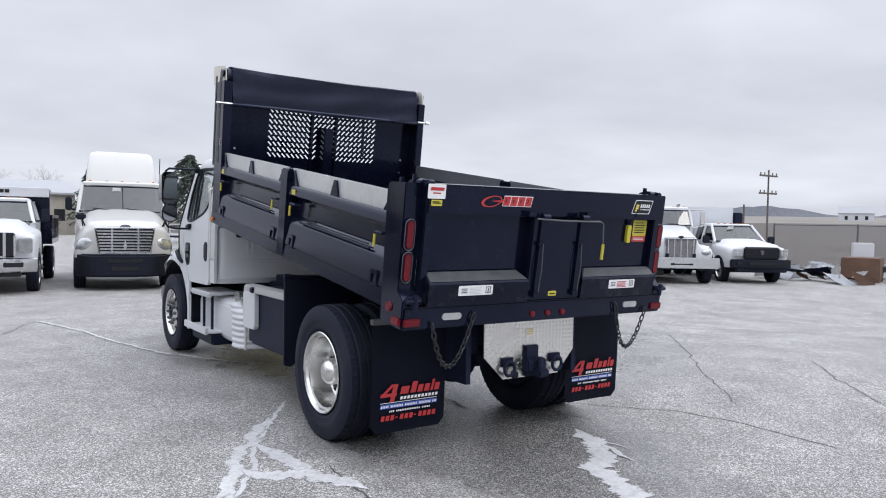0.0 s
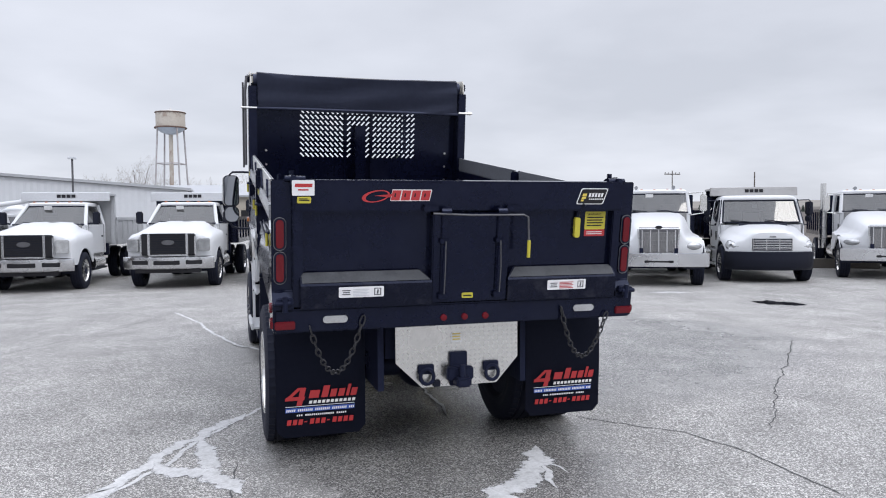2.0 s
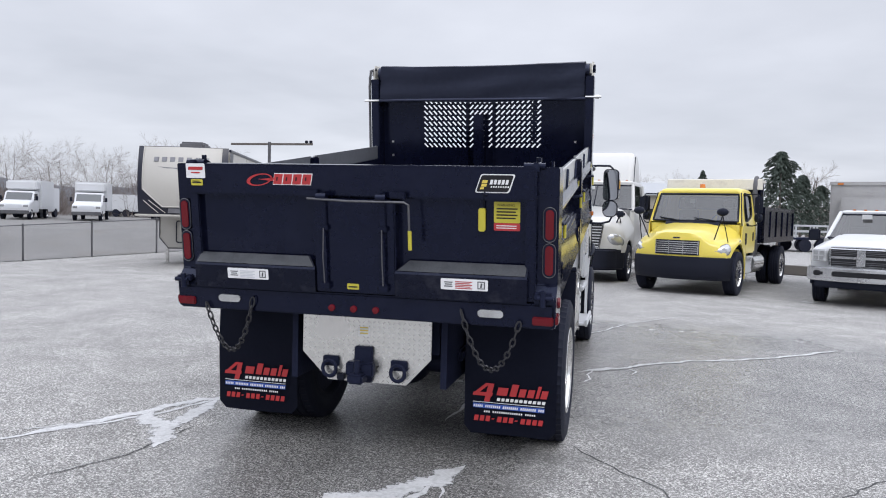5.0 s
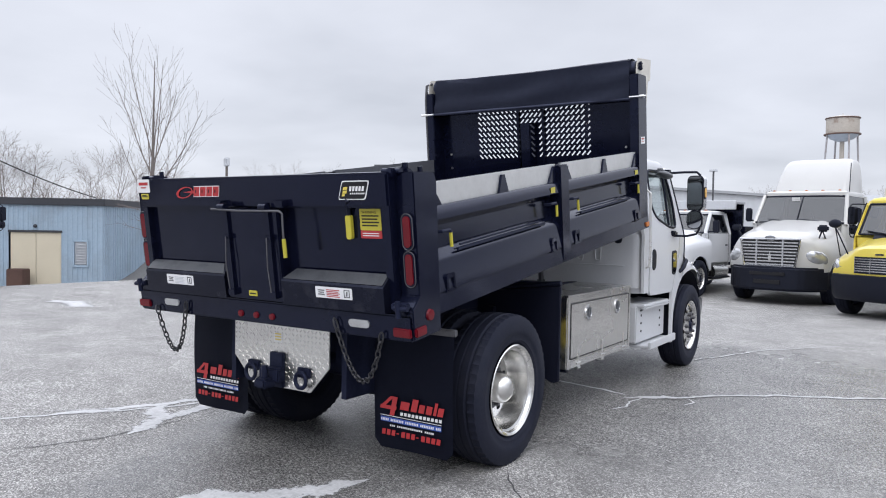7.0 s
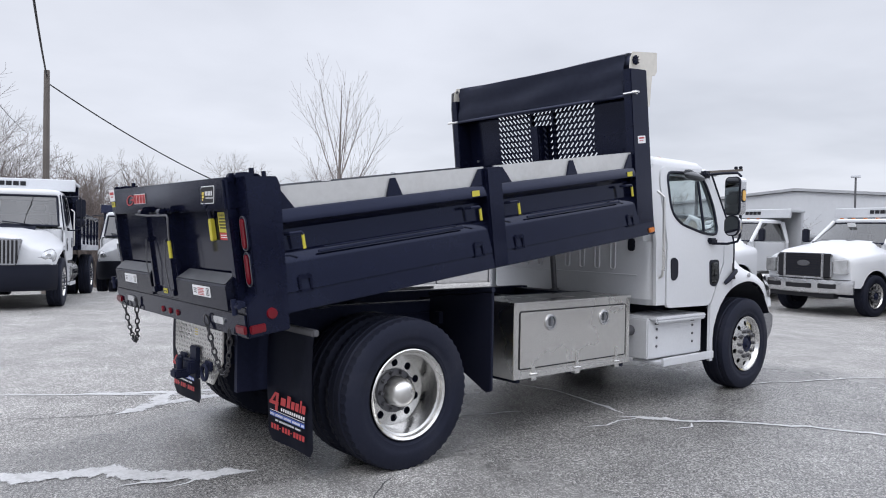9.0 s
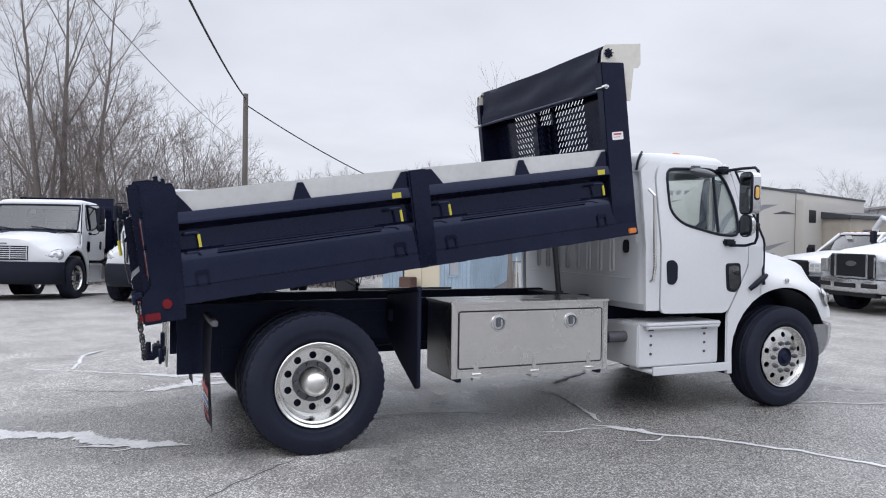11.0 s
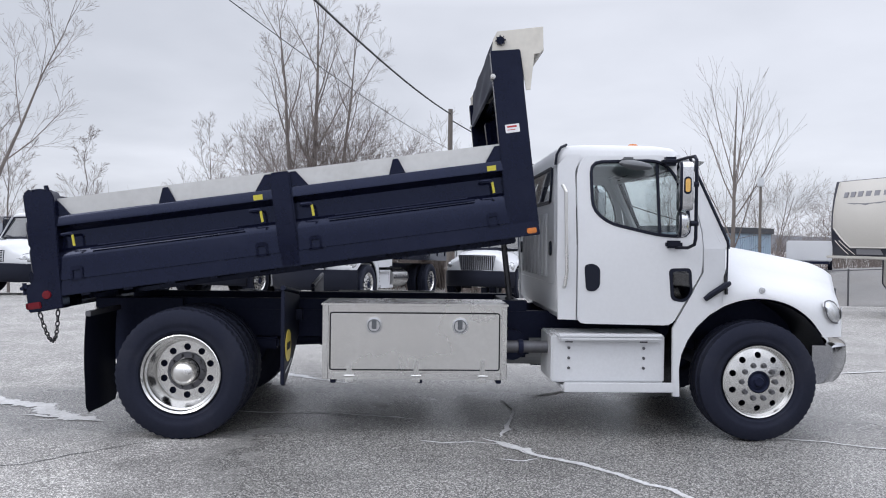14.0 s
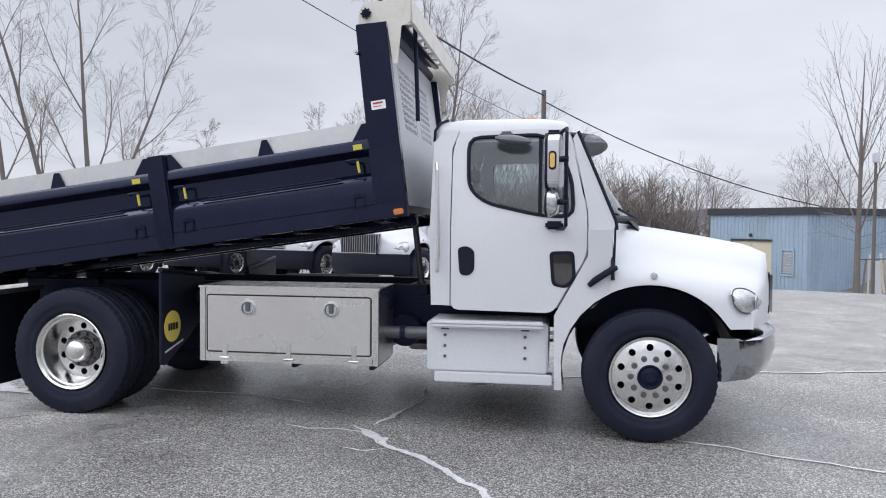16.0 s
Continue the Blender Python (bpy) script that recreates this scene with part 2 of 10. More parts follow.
# ---- building blocks ----
class Geo:
    """A bmesh with a few shapes to add to it."""

    def __init__(self):
        self.bm = bmesh.new()

    def _bevel(self, faces, width, seg=2):
        edges = {e for f in faces for e in f.edges}
        bmesh.ops.bevel(self.bm, geom=list(edges), offset=width, segments=seg, affect="EDGES", clamp_overlap=True)

    def face(self, pts):
        return self.bm.faces.new([self.bm.verts.new(p) for p in pts])

    def box(self, a, b, bev=0.0, m=None, seg=2):
        (x0, y0, z0), (x1, y1, z1) = a, b
        v = [self.bm.verts.new(p) for p in ((x0, y0, z0), (x1, y0, z0), (x1, y1, z0), (x0, y1, z0), (x0, y0, z1), (x1, y0, z1), (x1, y1, z1), (x0, y1, z1))]
        f = [self.bm.faces.new([v[i] for i in q]) for q in ((0, 3, 2, 1), (4, 5, 6, 7), (0, 1, 5, 4), (1, 2, 6, 5), (2, 3, 7, 6), (3, 0, 4, 7))]
        if m is not None:
            for p in v:
                p.co = m @ p.co
        if bev:
            self._bevel(f, bev, seg)
        return self

    def prism(self, pts, lo, hi, axis="x", bev=0.0, m=None, seg=2):
        put = {"x": lambda p, d: (d, p[0], p[1]), "y": lambda p, d: (p[0], d, p[1]), "z": lambda p, d: (p[0], p[1], d)}[axis]
        a = [self.bm.verts.new(put(p, lo)) for p in pts]
        b = [self.bm.verts.new(put(p, hi)) for p in pts]
        n = len(pts)
        f = [self.bm.faces.new(a), self.bm.faces.new(b[::-1])]
        f += [self.bm.faces.new((a[i], b[i], b[(i + 1) % n], a[(i + 1) % n])) for i in range(n)]
        if m is not None:
            for p in a + b:
                p.co = m @ p.co
        bmesh.ops.recalc_face_normals(self.bm, faces=f)
        if bev:
            self._bevel(f, bev, seg)
        return self

    def cyl(self, a, b, r, r2=None, n=16, caps=True):
        a, b = Vector(a), Vector(b)
        r2 = r if r2 is None else r2
        d = (b - a).normalized()
        u = d.orthogonal().normalized()
        w = d.cross(u)
        ring = [[self.bm.verts.new(c + (u * math.cos(2 * math.pi * i / n) + w * math.sin(2 * math.pi * i / n)) * k) for i in range(n)] for c, k in ((a, r), (b, r2))]
        for i in range(n):
            j = (i + 1) % n
            self.bm.faces.new((ring[0][i], ring[0][j], ring[1][j], ring[1][i]))
        if caps:
            self.bm.faces.new(ring[0][::-1]); self.bm.faces.new(ring[1])
        return self

    def tube(self, pts, r, n=8, closed=False):
        pts = [Vector(p) for p in pts]
        m = len(pts)
        up, rings = None, []
        for i, p in enumerate(pts):
            d = (pts[(i + 1) % m] - pts[i - 1]) if closed else (pts[min(i + 1, m - 1)] - pts[max(i - 1, 0)])
            d.normalize()
            up = d.orthogonal().normalized() if up is None else (up - d * up.dot(d)).normalized()
            w = d.cross(up)
            k = r[i] if isinstance(r, (list, tuple)) else r
            rings.append([self.bm.verts.new(p + (up * math.cos(2 * math.pi * j / n) + w * math.sin(2 * math.pi * j / n)) * k) for j in range(n)])
        for i in range(m if closed else m - 1):
            a, b = rings[i], rings[(i + 1) % m]
            for j in range(n):
                self.bm.faces.new((a[j], a[(j + 1) % n], b[(j + 1) % n], b[j]))
        if not closed:
            self.bm.faces.new(rings[0][::-1]); self.bm.faces.new(rings[-1])
        return self

    def lathe(self, prof, origin=(0, 0, 0), axis="x", n=32, closed=False):
        """prof: (along the axis, radius)."""
        o = Vector(origin)
        put = {"x": lambda a, r, c, s: (a, r * c, r * s), "y": lambda a, r, c, s: (r * c, a, r * s), "z": lambda a, r, c, s: (r * c, r * s, a)}[axis]
        rings = []
        for a, r in prof:
            if r < 1e-5:
                rings.append([self.bm.verts.new(o + Vector(put(a, 0, 1, 0)))] * n)
            else:
                rings.append([self.bm.verts.new(o + Vector(put(a, r, math.cos(2 * math.pi * i / n), math.sin(2 * math.pi * i / n)))) for i in range(n)])
        k = len(rings)
        faces = []
        for q in range(k if closed else k - 1):
            a, b = rings[q], rings[(q + 1) % k]
            for i in range(n):
                j = (i + 1) % n
                vs = []
                for v in (a[i], a[j], b[j], b[i]):
                    if v not in vs:
                        vs.append(v)
                if len(vs) > 2:
                    faces.append(self.bm.faces.new(vs))
        bmesh.ops.recalc_face_normals(self.bm, faces=faces)
        return self

    def grid(self, rows, closed=False):
        vs = [[self.bm.verts.new(p) for p in row] for row in rows]
        for a, b in zip(vs, vs[1:]):
            k = len(a)
            for i in range(k if closed else k - 1):
                j = (i + 1) % k
                self.bm.faces.new((a[i], a[j], b[j], b[i]))
        return vs

    def plate(self, outer, holes, put, thick):
        """A flat sheet with holes: loops in two dimensions, put(p) into space, thick: the vector of its depth."""
        loops = [outer, *holes]
        edges, front = [], []
        for lp in loops:
            v = [self.bm.verts.new(put(p)) for p in lp]
            front.append(v)
            edges += [self.bm.edges.new((v[i], v[(i + 1) % len(v)])) for i in range(len(v))]
        made = bmesh.ops.triangle_fill(self.bm, edges=edges, use_beauty=True)
        ff = [f for f in made["geom"] if isinstance(f, bmesh.types.BMFace)]
        t = Vector(thick)
        back = {}
        for lp in front:
            for v in lp:
                back[v] = self.bm.verts.new(v.co + t)
        for f in ff:
            self.bm.faces.new([back[v] for v in reversed(f.verts)])
        for lp in front:
            for i in range(len(lp)):
                a, b = lp[i], lp[(i + 1) % len(lp)]
                self.bm.faces.new((a, back[a], back[b], b))
        bmesh.ops.recalc_face_normals(self.bm, faces=self.bm.faces[:])
        return self

    def move(self, m):
        bmesh.ops.transform(self.bm, matrix=m, verts=self.bm.verts[:])
        return self


def part(name, geo, mat, parent=None, label="", smooth=35, m=None):
    """One mesh object out of a Geo, under a thing or a part."""
    me = bpy.data.meshes.new(name)
    bm = geo.bm if isinstance(geo, Geo) else geo
    bm.to_mesh(me)
    bm.free()
    me.materials.append(mat)
    if smooth:
        me.polygons.foreach_set("use_smooth", [True] * len(me.polygons))
        me.set_sharp_from_angle(angle=radians(smooth))
    ob = new(name, me)
    if parent is not None:
        ob.parent = parent
    if m is not None:
        ob.matrix_basis = m
    if label:
        ob["label"] = label
    return ob


def share(ob, m, parent=None):
    """Another object on the same mesh."""
    o = new(ob.name, ob.data)
    o.parent = parent if parent is not None else ob.parent
    o.matrix_basis = m
    for k in ("label", "kind"):
        if k in ob:
            o[k] = ob[k]
    return o


def pieces(name, boxes, mat, parent, bev=0.0, label=""):
    """Alike boxes, each an object of its own: pairs of opposite corners."""
    for a, b in boxes:
        part(name, Geo().box(a, b, bev), mat, parent, label)


def thing(name, m, label, category, group="", kind=""):
    ob = new(name)
    ob.empty_display_size = 0.2
    ob.matrix_basis = m
    return tagged(ob, label, category, group, kind)


def round_rect(x0, x1, y0, y1, r, n=4):
    pts = []
    for cx, cy, a in ((x1 - r, y1 - r, 0), (x0 + r, y1 - r, 90), (x0 + r, y0 + r, 180), (x1 - r, y0 + r, 270)):
        pts += [(cx + r * math.cos(radians(a + 90 * i / n)), cy + r * math.sin(radians(a + 90 * i / n))) for i in range(n + 1)]
    return pts


def smooth_loop(pts, r=0.06, n=3):
    """A polygon with its corners rounded by about r."""
    out = []
    k = len(pts)
    for i in range(k):
        p, a, b = Vector(pts[i]), Vector(pts[i - 1]), Vector(pts[(i + 1) % k])
        da, db = (a - p), (b - p)
        ra, rb = min(r, da.length * 0.45), min(r, db.length * 0.45)
        s, e = p + da.normalized() * ra, p + db.normalized() * rb
        for j in range(n + 1):
            t = j / n
            q = s * (1 - t) ** 2 + p * 2 * t * (1 - t) + e * t * t
            out.append((q.x, q.y))
    return out


def lerp(table, v):
    """Linear look-up in rows of (key, value)."""
    if v <= table[0][0]:
        return table[0][1]
    for (a, p), (b, q) in zip(table, table[1:]):
        if v <= b:
            return p + (q - p) * (v - a) / (b - a)
    return table[-1][1]


def smoothstep(t):
    t = min(1.0, max(0.0, t))
    return t * t * (3 - 2 * t)


def ground_z(x, y):
    """The lot: level round the truck, a little lower at its far edges, falling towards the shed."""
    r = math.hypot(max(x, 0.0), max(y - 3.0, 0.0))
    q = -x - 14.0
    fall = 0.0 if q <= -3 else (q + 3) ** 2 / 12 if q < 3 else q
    return -0.022 * smoothstep((y - 1.5) / 2.5) - 0.16 * smoothstep((r - 4) / 8) - 0.085 * min(fall, 16.0)


# ---- wheels ----
def tyre_geo(radius, width, lugs=56, notch=0.007):
    """A truck tyre about the x axis, centred, with ribs cut by sipes at the shoulders."""
    g = Geo()
    h, n = width / 2, lugs * 2
    rim = radius * 0.57
    prof = [(-h * 0.62, rim), (-h * 0.9, rim + 0.03), (-h * 0.925, rim + 0.042), (-h * 0.95, rim + 0.046), (-h * 0.965, radius * 0.735), (-h * 0.99, radius * 0.745), (-h, radius * 0.8), (-h * 0.96, radius * 0.92), (-h * 0.86, radius * 0.985), (-h * 0.55, radius), (-h * 0.5, radius - 0.012), (-h * 0.42, radius - 0.012), (-h * 0.37, radius), (-h * 0.05, radius), (0, radius - 0.012)]
    prof = prof + [(-a, r) for a, r in prof[-2::-1]]
    rings = []
    for a, r in prof:
        row = []
        for i in range(n):
            k = r - (notch if i % 2 and abs(a) > h * 0.5 and r > radius * 0.95 else 0.0)
            row.append((a, k * math.cos(2 * math.pi * i / n), k * math.sin(2 * math.pi * i / n)))
        rings.append(row)
    g.grid(rings, closed=True)
    bmesh.ops.recalc_face_normals(g.bm, faces=g.bm.faces[:])
    return g


def circle(cx, cy, r, n=12):
    return [(cx + r * math.cos(2 * math.pi * i / n), cy + r * math.sin(2 * math.pi * i / n)) for i in range(n)]


def steer_rim(parent, m, mat=None, holes=True):
    """A bright disc wheel, bulging outwards, with hand holes near its edge, nuts and a dark hub."""
    mat = mat or ALU
    g = Geo()
    g.lathe([(-0.12, 0.285), (0.115, 0.287), (0.13, 0.303), (0.126, 0.292), (0.108, 0.283), (0.095, 0.276)], n=40)
    hs = [circle(0.222 * math.cos(a), 0.222 * math.sin(a), 0.027, 10) for a in (math.radians(36 * i + 18) for i in range(10))] if holes else []
    g.plate(circle(0, 0, 0.276, 40), hs + [circle(0, 0, 0.095, 20)], lambda p: (0.095, p[0], p[1]), (-0.02, 0, 0))
    for v in g.bm.verts:
        r = math.hypot(v.co.y, v.co.z)
        if r < 0.27 and v.co.x > 0.05:
            v.co.x += 0.045 * (1 - (r / 0.276) ** 2)
    rim = part("rim", g, mat, parent, "polished aluminium disc rim", m=m)
    k = Geo()
    k.lathe([(0.06, 0.097), (0.128, 0.094), (0.135, 0.085), (0.12, 0.07), (0.13, 0.045), (0.15, 0.035), (0.152, 0.0)], n=24)
    part("hub", k, CHASSIS, rim, "black hub")
    nut = None
    for i in range(10):
        a = math.radians(36 * i)
        at = pose(0, 0.142 * math.cos(a), 0.142 * math.sin(a))
        if nut:
            share(nut, at)
        else:
            nut = part("wheel_nut", Geo().cyl((0.115, 0, 0), (0.136, 0, 0), 0.024, 0.022, 12).cyl((0.136, 0, 0), (0.152, 0, 0), 0.019, 0.017, 6), DARK_STEEL, rim, m=at)
    return rim


def drive_rim(parent, m):
    """The outer rim of a pair: bright lip, deep barrel, hand holes in the sunk disc, domed hub cap."""
    g = Geo()
    g.lathe([(0.11, 0.29), (0.13, 0.304), (0.135, 0.298), (0.125, 0.283), (0.105, 0.276), (0.098, 0.262), (0.03, 0.252), (-0.02, 0.246), (-0.045, 0.236)], n=40)
    hs = [circle(0.188 * math.cos(a), 0.188 * math.sin(a), 0.027, 10) for a in (math.radians(36 * i + 18) for i in range(10))]
    g.plate(circle(0, 0, 0.236, 40), hs, lambda p: (-0.045, p[0], p[1]), (-0.02, 0, 0))
    rim = part("rim", g, ALU, parent, "deep-dished polished aluminium rim", m=m)
    k = Geo()
    k.lathe([(-0.045, 0.15), (-0.03, 0.148), (-0.026, 0.105)], n=28)
    part("hub_flange", k, DARK_STEEL, rim, "dark hub flange")
    k = Geo()
    k.lathe([(-0.03, 0.1), (0.05, 0.097), (0.075, 0.088), (0.1, 0.062), (0.112, 0.03), (0.114, 0.0)], n=28)
    part("hub", k, STEEL, rim, "domed steel hub cap")
    nut = None
    for i in range(10):
        a = math.radians(36 * i)
        at = pose(0, 0.128 * math.cos(a), 0.128 * math.sin(a))
        nut = share(nut, at) if nut else part("wheel_nut", Geo().cyl((-0.035, 0, 0), (0.0, 0, 0), 0.017, 0.014, 6), DARK_STEEL, rim, m=at)
    return rim


def backing(parent, m):
    g = Geo()
    g.lathe([(-0.09, 0.0), (-0.09, 0.29)], n=24)
    return part("brake_drum", g, CHASSIS, parent, m=m)


# ---- the conventional cab shared by the dump truck and its like in the rows ----
def side_x(z):
    return 1.105 if z < 1.5 else 1.105 - (z - 1.5) * 0.16


ARCH_Y, ARCH_Z, ARCH_R = 4.49, 0.47, 0.64


def hood_geo():
    """Hood and front wings in one shell: sections from the cowl to the nose, the lower lip along the wheel arch."""
    s_keys = (0.0, 0.2, 0.4, 0.6, 0.78, 0.9, 1.0)
    xs = (
        (0, 0, 0, 0, 0, 0, 0),
        (0.42, 0.40, 0.38, 0.35, 0.32, 0.30, 0.29),
        (0.78, 0.74, 0.69, 0.63, 0.58, 0.54, 0.5),
        (0.93, 0.88, 0.82, 0.76, 0.69, 0.63, 0.58),
        (1.03, 0.99, 0.94, 0.88, 0.80, 0.74, 0.68),
        (1.09, 1.08, 1.06, 1.02, 0.96, 0.90, 0.84),
        (1.115, 1.125, 1.125, 1.11, 1.07, 1.02, 0.97),
        (1.125, 1.14, 1.145, 1.135, 1.10, 1.06, 1.02),
        (1.125, 1.14, 1.145, 1.135, 1.105, 1.07, 1.03),
    )
    zs = (
        (1.57, 1.54, 1.502, 1.458, 1.415, 1.385, 1.33),
        (1.56, 1.53, 1.492, 1.448, 1.405, 1.375, 1.32),
        (1.505, 1.473, 1.435, 1.39, 1.35, 1.323, 1.275),
        (1.42, 1.38, 1.337, 1.292, 1.258, 1.232, 1.195),
        (1.33, 1.30, 1.265, 1.23, 1.20, 1.165, 1.12),
        (1.245, 1.235, 1.215, 1.185, 1.155, 1.125, 1.08),
        (1.16, 1.175, 1.165, 1.125, 1.085, 1.05, 1.0),
        (1.10, 1.13, 1.13, 1.06, 1.0, 0.96, 0.93),
    )

    def at(table, i, s):
        return lerp(list(zip(s_keys, table[i])), s)

    rows = []
    N = 26
    for k in range(N + 1):
        s = k / N
        half = []
        for i in range(9):
            x = at(xs, i, s)
            y = 4.2 + s * (5.5 - 0.36 * (x / 1.1) ** 2 - 4.2)
            d = ARCH_R ** 2 - (y - ARCH_Y) ** 2
            lip = max(0.8, ARCH_Z + math.sqrt(d)) if d > 0 else 0.8
            z = lip if i == 8 else at(zs, i, s)
            if i == 7:
                z = max(z, lip + 0.012)
            if i == 6:
                z = max(z, lip + 0.04)
            half.append((x, y, z))
        rows.append([(-x, y, z) for x, y, z in half[:0:-1]] + half)
    # the nose drops from the last section to the bumper
    last = rows[-1]
    for t in (0.15, 0.4, 0.7, 1.0):
        rows.append([(x * (1 + 0.015 * math.sin(t * 3)), y + 0.025 * math.sin(t * 2.6), z + (0.8 - z) * t if z > 0.8 else z) for x, y, z in last])
    g = Geo()
    g.grid(rows)
    bmesh.ops.recalc_face_normals(g.bm, faces=g.bm.faces[:])
    for f in g.bm.faces:
        if f.calc_center_median().z > 1.3 and f.normal.z < 0:
            bmesh.ops.reverse_faces(g.bm, faces=g.bm.faces[:])
            break
    return g


DOOR = [(3.05, 0.9), (3.05, 2.1), (3.1, 2.225), (3.76, 2.245), (3.92, 2.16), (4.04, 1.62), (4.04, 1.32), (3.8, 0.89)]
DOOR_WINDOW = [(3.165, 2.18), (3.71, 2.2), (3.83, 2.11), (3.93, 1.86), (3.945, 1.59), (3.7, 1.6), (3.3, 1.69), (3.17, 1.8)]


def side_panel(outer, holes, proud=0.0, thick=0.03):
    g = Geo()
    g.plate(outer, holes, lambda p: (0.0, p[0], p[1]), (-thick, 0, 0))
    for z in (1.2, 1.5, 1.8):
        bmesh.ops.bisect_plane(g.bm, geom=g.bm.verts[:] + g.bm.edges[:] + g.bm.faces[:], plane_co=(0, 0, z), plane_no=(0, 0, 1))
    for v in g.bm.verts:
        v.co.x += side_x(v.co.z) + proud
    return g


def both_sides(name, make, mat, parent, label="", smooth=35):
    """A part on the right flank and its mirror image on the left."""
    a = part(name, make(), mat, parent, label, smooth)
    g = make()
    for v in g.bm.verts:
        v.co.x = -v.co.x
    bmesh.ops.reverse_faces(g.bm, faces=g.bm.faces[:])
    b = part(name, g, mat, parent, label, smooth)
    return a, b


def loop_tube(pts, r, n=6):
    g = Geo()
    g.tube(pts, r, n, closed=True)
    return g


def conventional_cab(root, paint, bumper=None, grille=None, fine=True, visor=False):
    """A short-nosed conventional cab: shell, doors, glass, hood with wings, lamps, mirrors, steps and seats."""
    bumper = bumper or PLASTIC
    grille = grille or CHROME
    # lower shell, floor and rear wall
    g = Geo()
    rings = []
    for z, hw, y0, y1, r in ((0.92, 1.05, 2.95, 4.1, 0.1), (0.98, 1.072, 2.9, 4.15, 0.1), (1.5, 1.075, 2.885, 4.25, 0.1), (1.52, 1.07, 2.885, 4.25, 0.1)):
        rings.append([(x, y, z) for x, y in round_rect(-hw, hw, y0, y1, r)])
    g.grid(rings, closed=True)
    g.bm.faces.new([g.bm.verts.new(p) for p in rings[0]][::-1])
    bmesh.ops.recalc_face_normals(g.bm, faces=g.bm.faces[:])
    shell = part("cab_shell", g, paint, root)
    g = Geo()
    def back(x, z):
        y, hw = lerp([(1.5, 2.885), (1.9, 2.89), (2.18, 2.91)], z), lerp([(1.5, 1.075), (1.9, 1.01), (2.18, 0.965)], z)
        return (x * hw, y + max(0, abs(x) - 0.9), z)
    us = (-1, -0.97, -0.93, -0.9, -0.8, 0.8, 0.9, 0.93, 0.97, 1)
    g.grid([[back(x, z) for x in us] for z in (1.5, 1.7, 1.87)])
    g.grid([[back(x, z) for x in us] for z in (2.155, 2.18)])
    for sx in (1, -1):
        g.grid([[back(x * sx, z) for x in (0.8, 0.9, 0.93, 0.97, 1)] for z in (1.87, 1.9, 2.155)])
    rw = part("rear_wall", g, paint, shell)
    g = Geo()
    g.grid([[back(x, z) for x in (-0.8, 0.8)] for z in (1.87, 2.155)])
    rp = part("rear_pane", g, GLASS if fine else SCREEN, shell, "rear cab window")
    part("rear_pane_seal", loop_tube([Vector(back(x, z)) - Vector((0, 0.004, 0)) for x, z in smooth_loop([(-0.8, 1.87), (0.8, 1.87), (0.8, 2.155), (-0.8, 2.155)], 0.06)], 0.016), PLASTIC, rp)
    # pressed slots with round lower ends, a crease and two vents in the rear wall
    if fine:
        for i in range(8):
            x = 0.62 - 0.19 * i
            g = Geo()
            pts = [(x - 0.028, 2.884, 1.78)] + [(x - 0.028 * math.cos(a), 2.884, 1.272 - 0.028 * math.sin(a)) for a in (math.radians(30 * k) for k in range(7))] + [(x + 0.028, 2.884, 1.78)]
            g.tube(pts, 0.0085, 6)
            part("pressed_slot", g, paint, rw)
        part("crease", Geo().tube([(-0.9, 2.887, 1.2), (0.9, 2.887, 1.2)], 0.006, 6), paint, rw)
        for sx in (1, -1):
            g = Geo()
            g.prism(round_rect(sx * 0.835 - 0.04, sx * 0.835 + 0.04, 1.425, 1.545, 0.03), 2.872, 2.89, "y", 0.005)
            part("air_vent", g, PLASTIC, rw, "black cab air vent")
        both_sides("roof_seal", lambda: Geo().tube([(0.945, 2.893, 2.16), (0.955, 2.9, 2.24), (0.94, 2.935, 2.3), (0.89, 2.99, 2.33)], 0.011, 6), PLASTIC, shell)
        both_sides("hood_gap", lambda: Geo().tube([(side_x(1.5) + 0.012, 4.238, 1.515), (side_x(1.4) + 0.016, 4.236, 1.4), (side_x(1.3) + 0.016, 4.232, 1.23)], 0.008, 6), PLASTIC, shell)
    # roof cap
    g = Geo()
    rows = []
    for z, hw, y0, y1, r in ((2.15, 0.985, 2.9, 3.88, 0.1), (2.2, 0.985, 2.89, 3.92, 0.11), (2.27, 0.975, 2.9, 3.92, 0.12), (2.31, 0.945, 2.94, 3.88, 0.14), (2.335, 0.86, 3.02, 3.8, 0.16), (2.345, 0.6, 3.2, 3.6, 0.14)):
        rows.append([(x, y, z) for x, y in round_rect(-hw, hw, y0, y1, r, 6)])
    vs = g.grid(rows, closed=True)
    g.bm.faces.new(vs[-1])
    bmesh.ops.recalc_face_normals(g.bm, faces=g.bm.faces[:])
    part("roof", g, paint, shell, smooth=50)
    # flanks
    both_sides("door", lambda: side_panel(smooth_loop(DOOR, 0.06), [smooth_loop(DOOR_WINDOW, 0.09)], 0.012), paint, shell)
    both_sides("rear_quarter", lambda: side_panel([(2.9, 0.93), (2.885, 1.4), (2.9, 2.15), (2.98, 2.24), (3.09, 2.24), (3.04, 2.1), (3.04, 0.93)], [], 0.0), paint, shell)
    skirt = [(3.815, 0.33), (3.81, 0.87), (4.05, 1.31), (4.045, 1.5), (4.22, 1.5), (4.22, 1.05)] + [(y, ARCH_Z + math.sqrt(ARCH_R ** 2 - (y - ARCH_Y) ** 2)) for y in (4.1, 4.0, 3.93, 3.88)] + [(3.862, 0.55), (3.87, 0.33)]
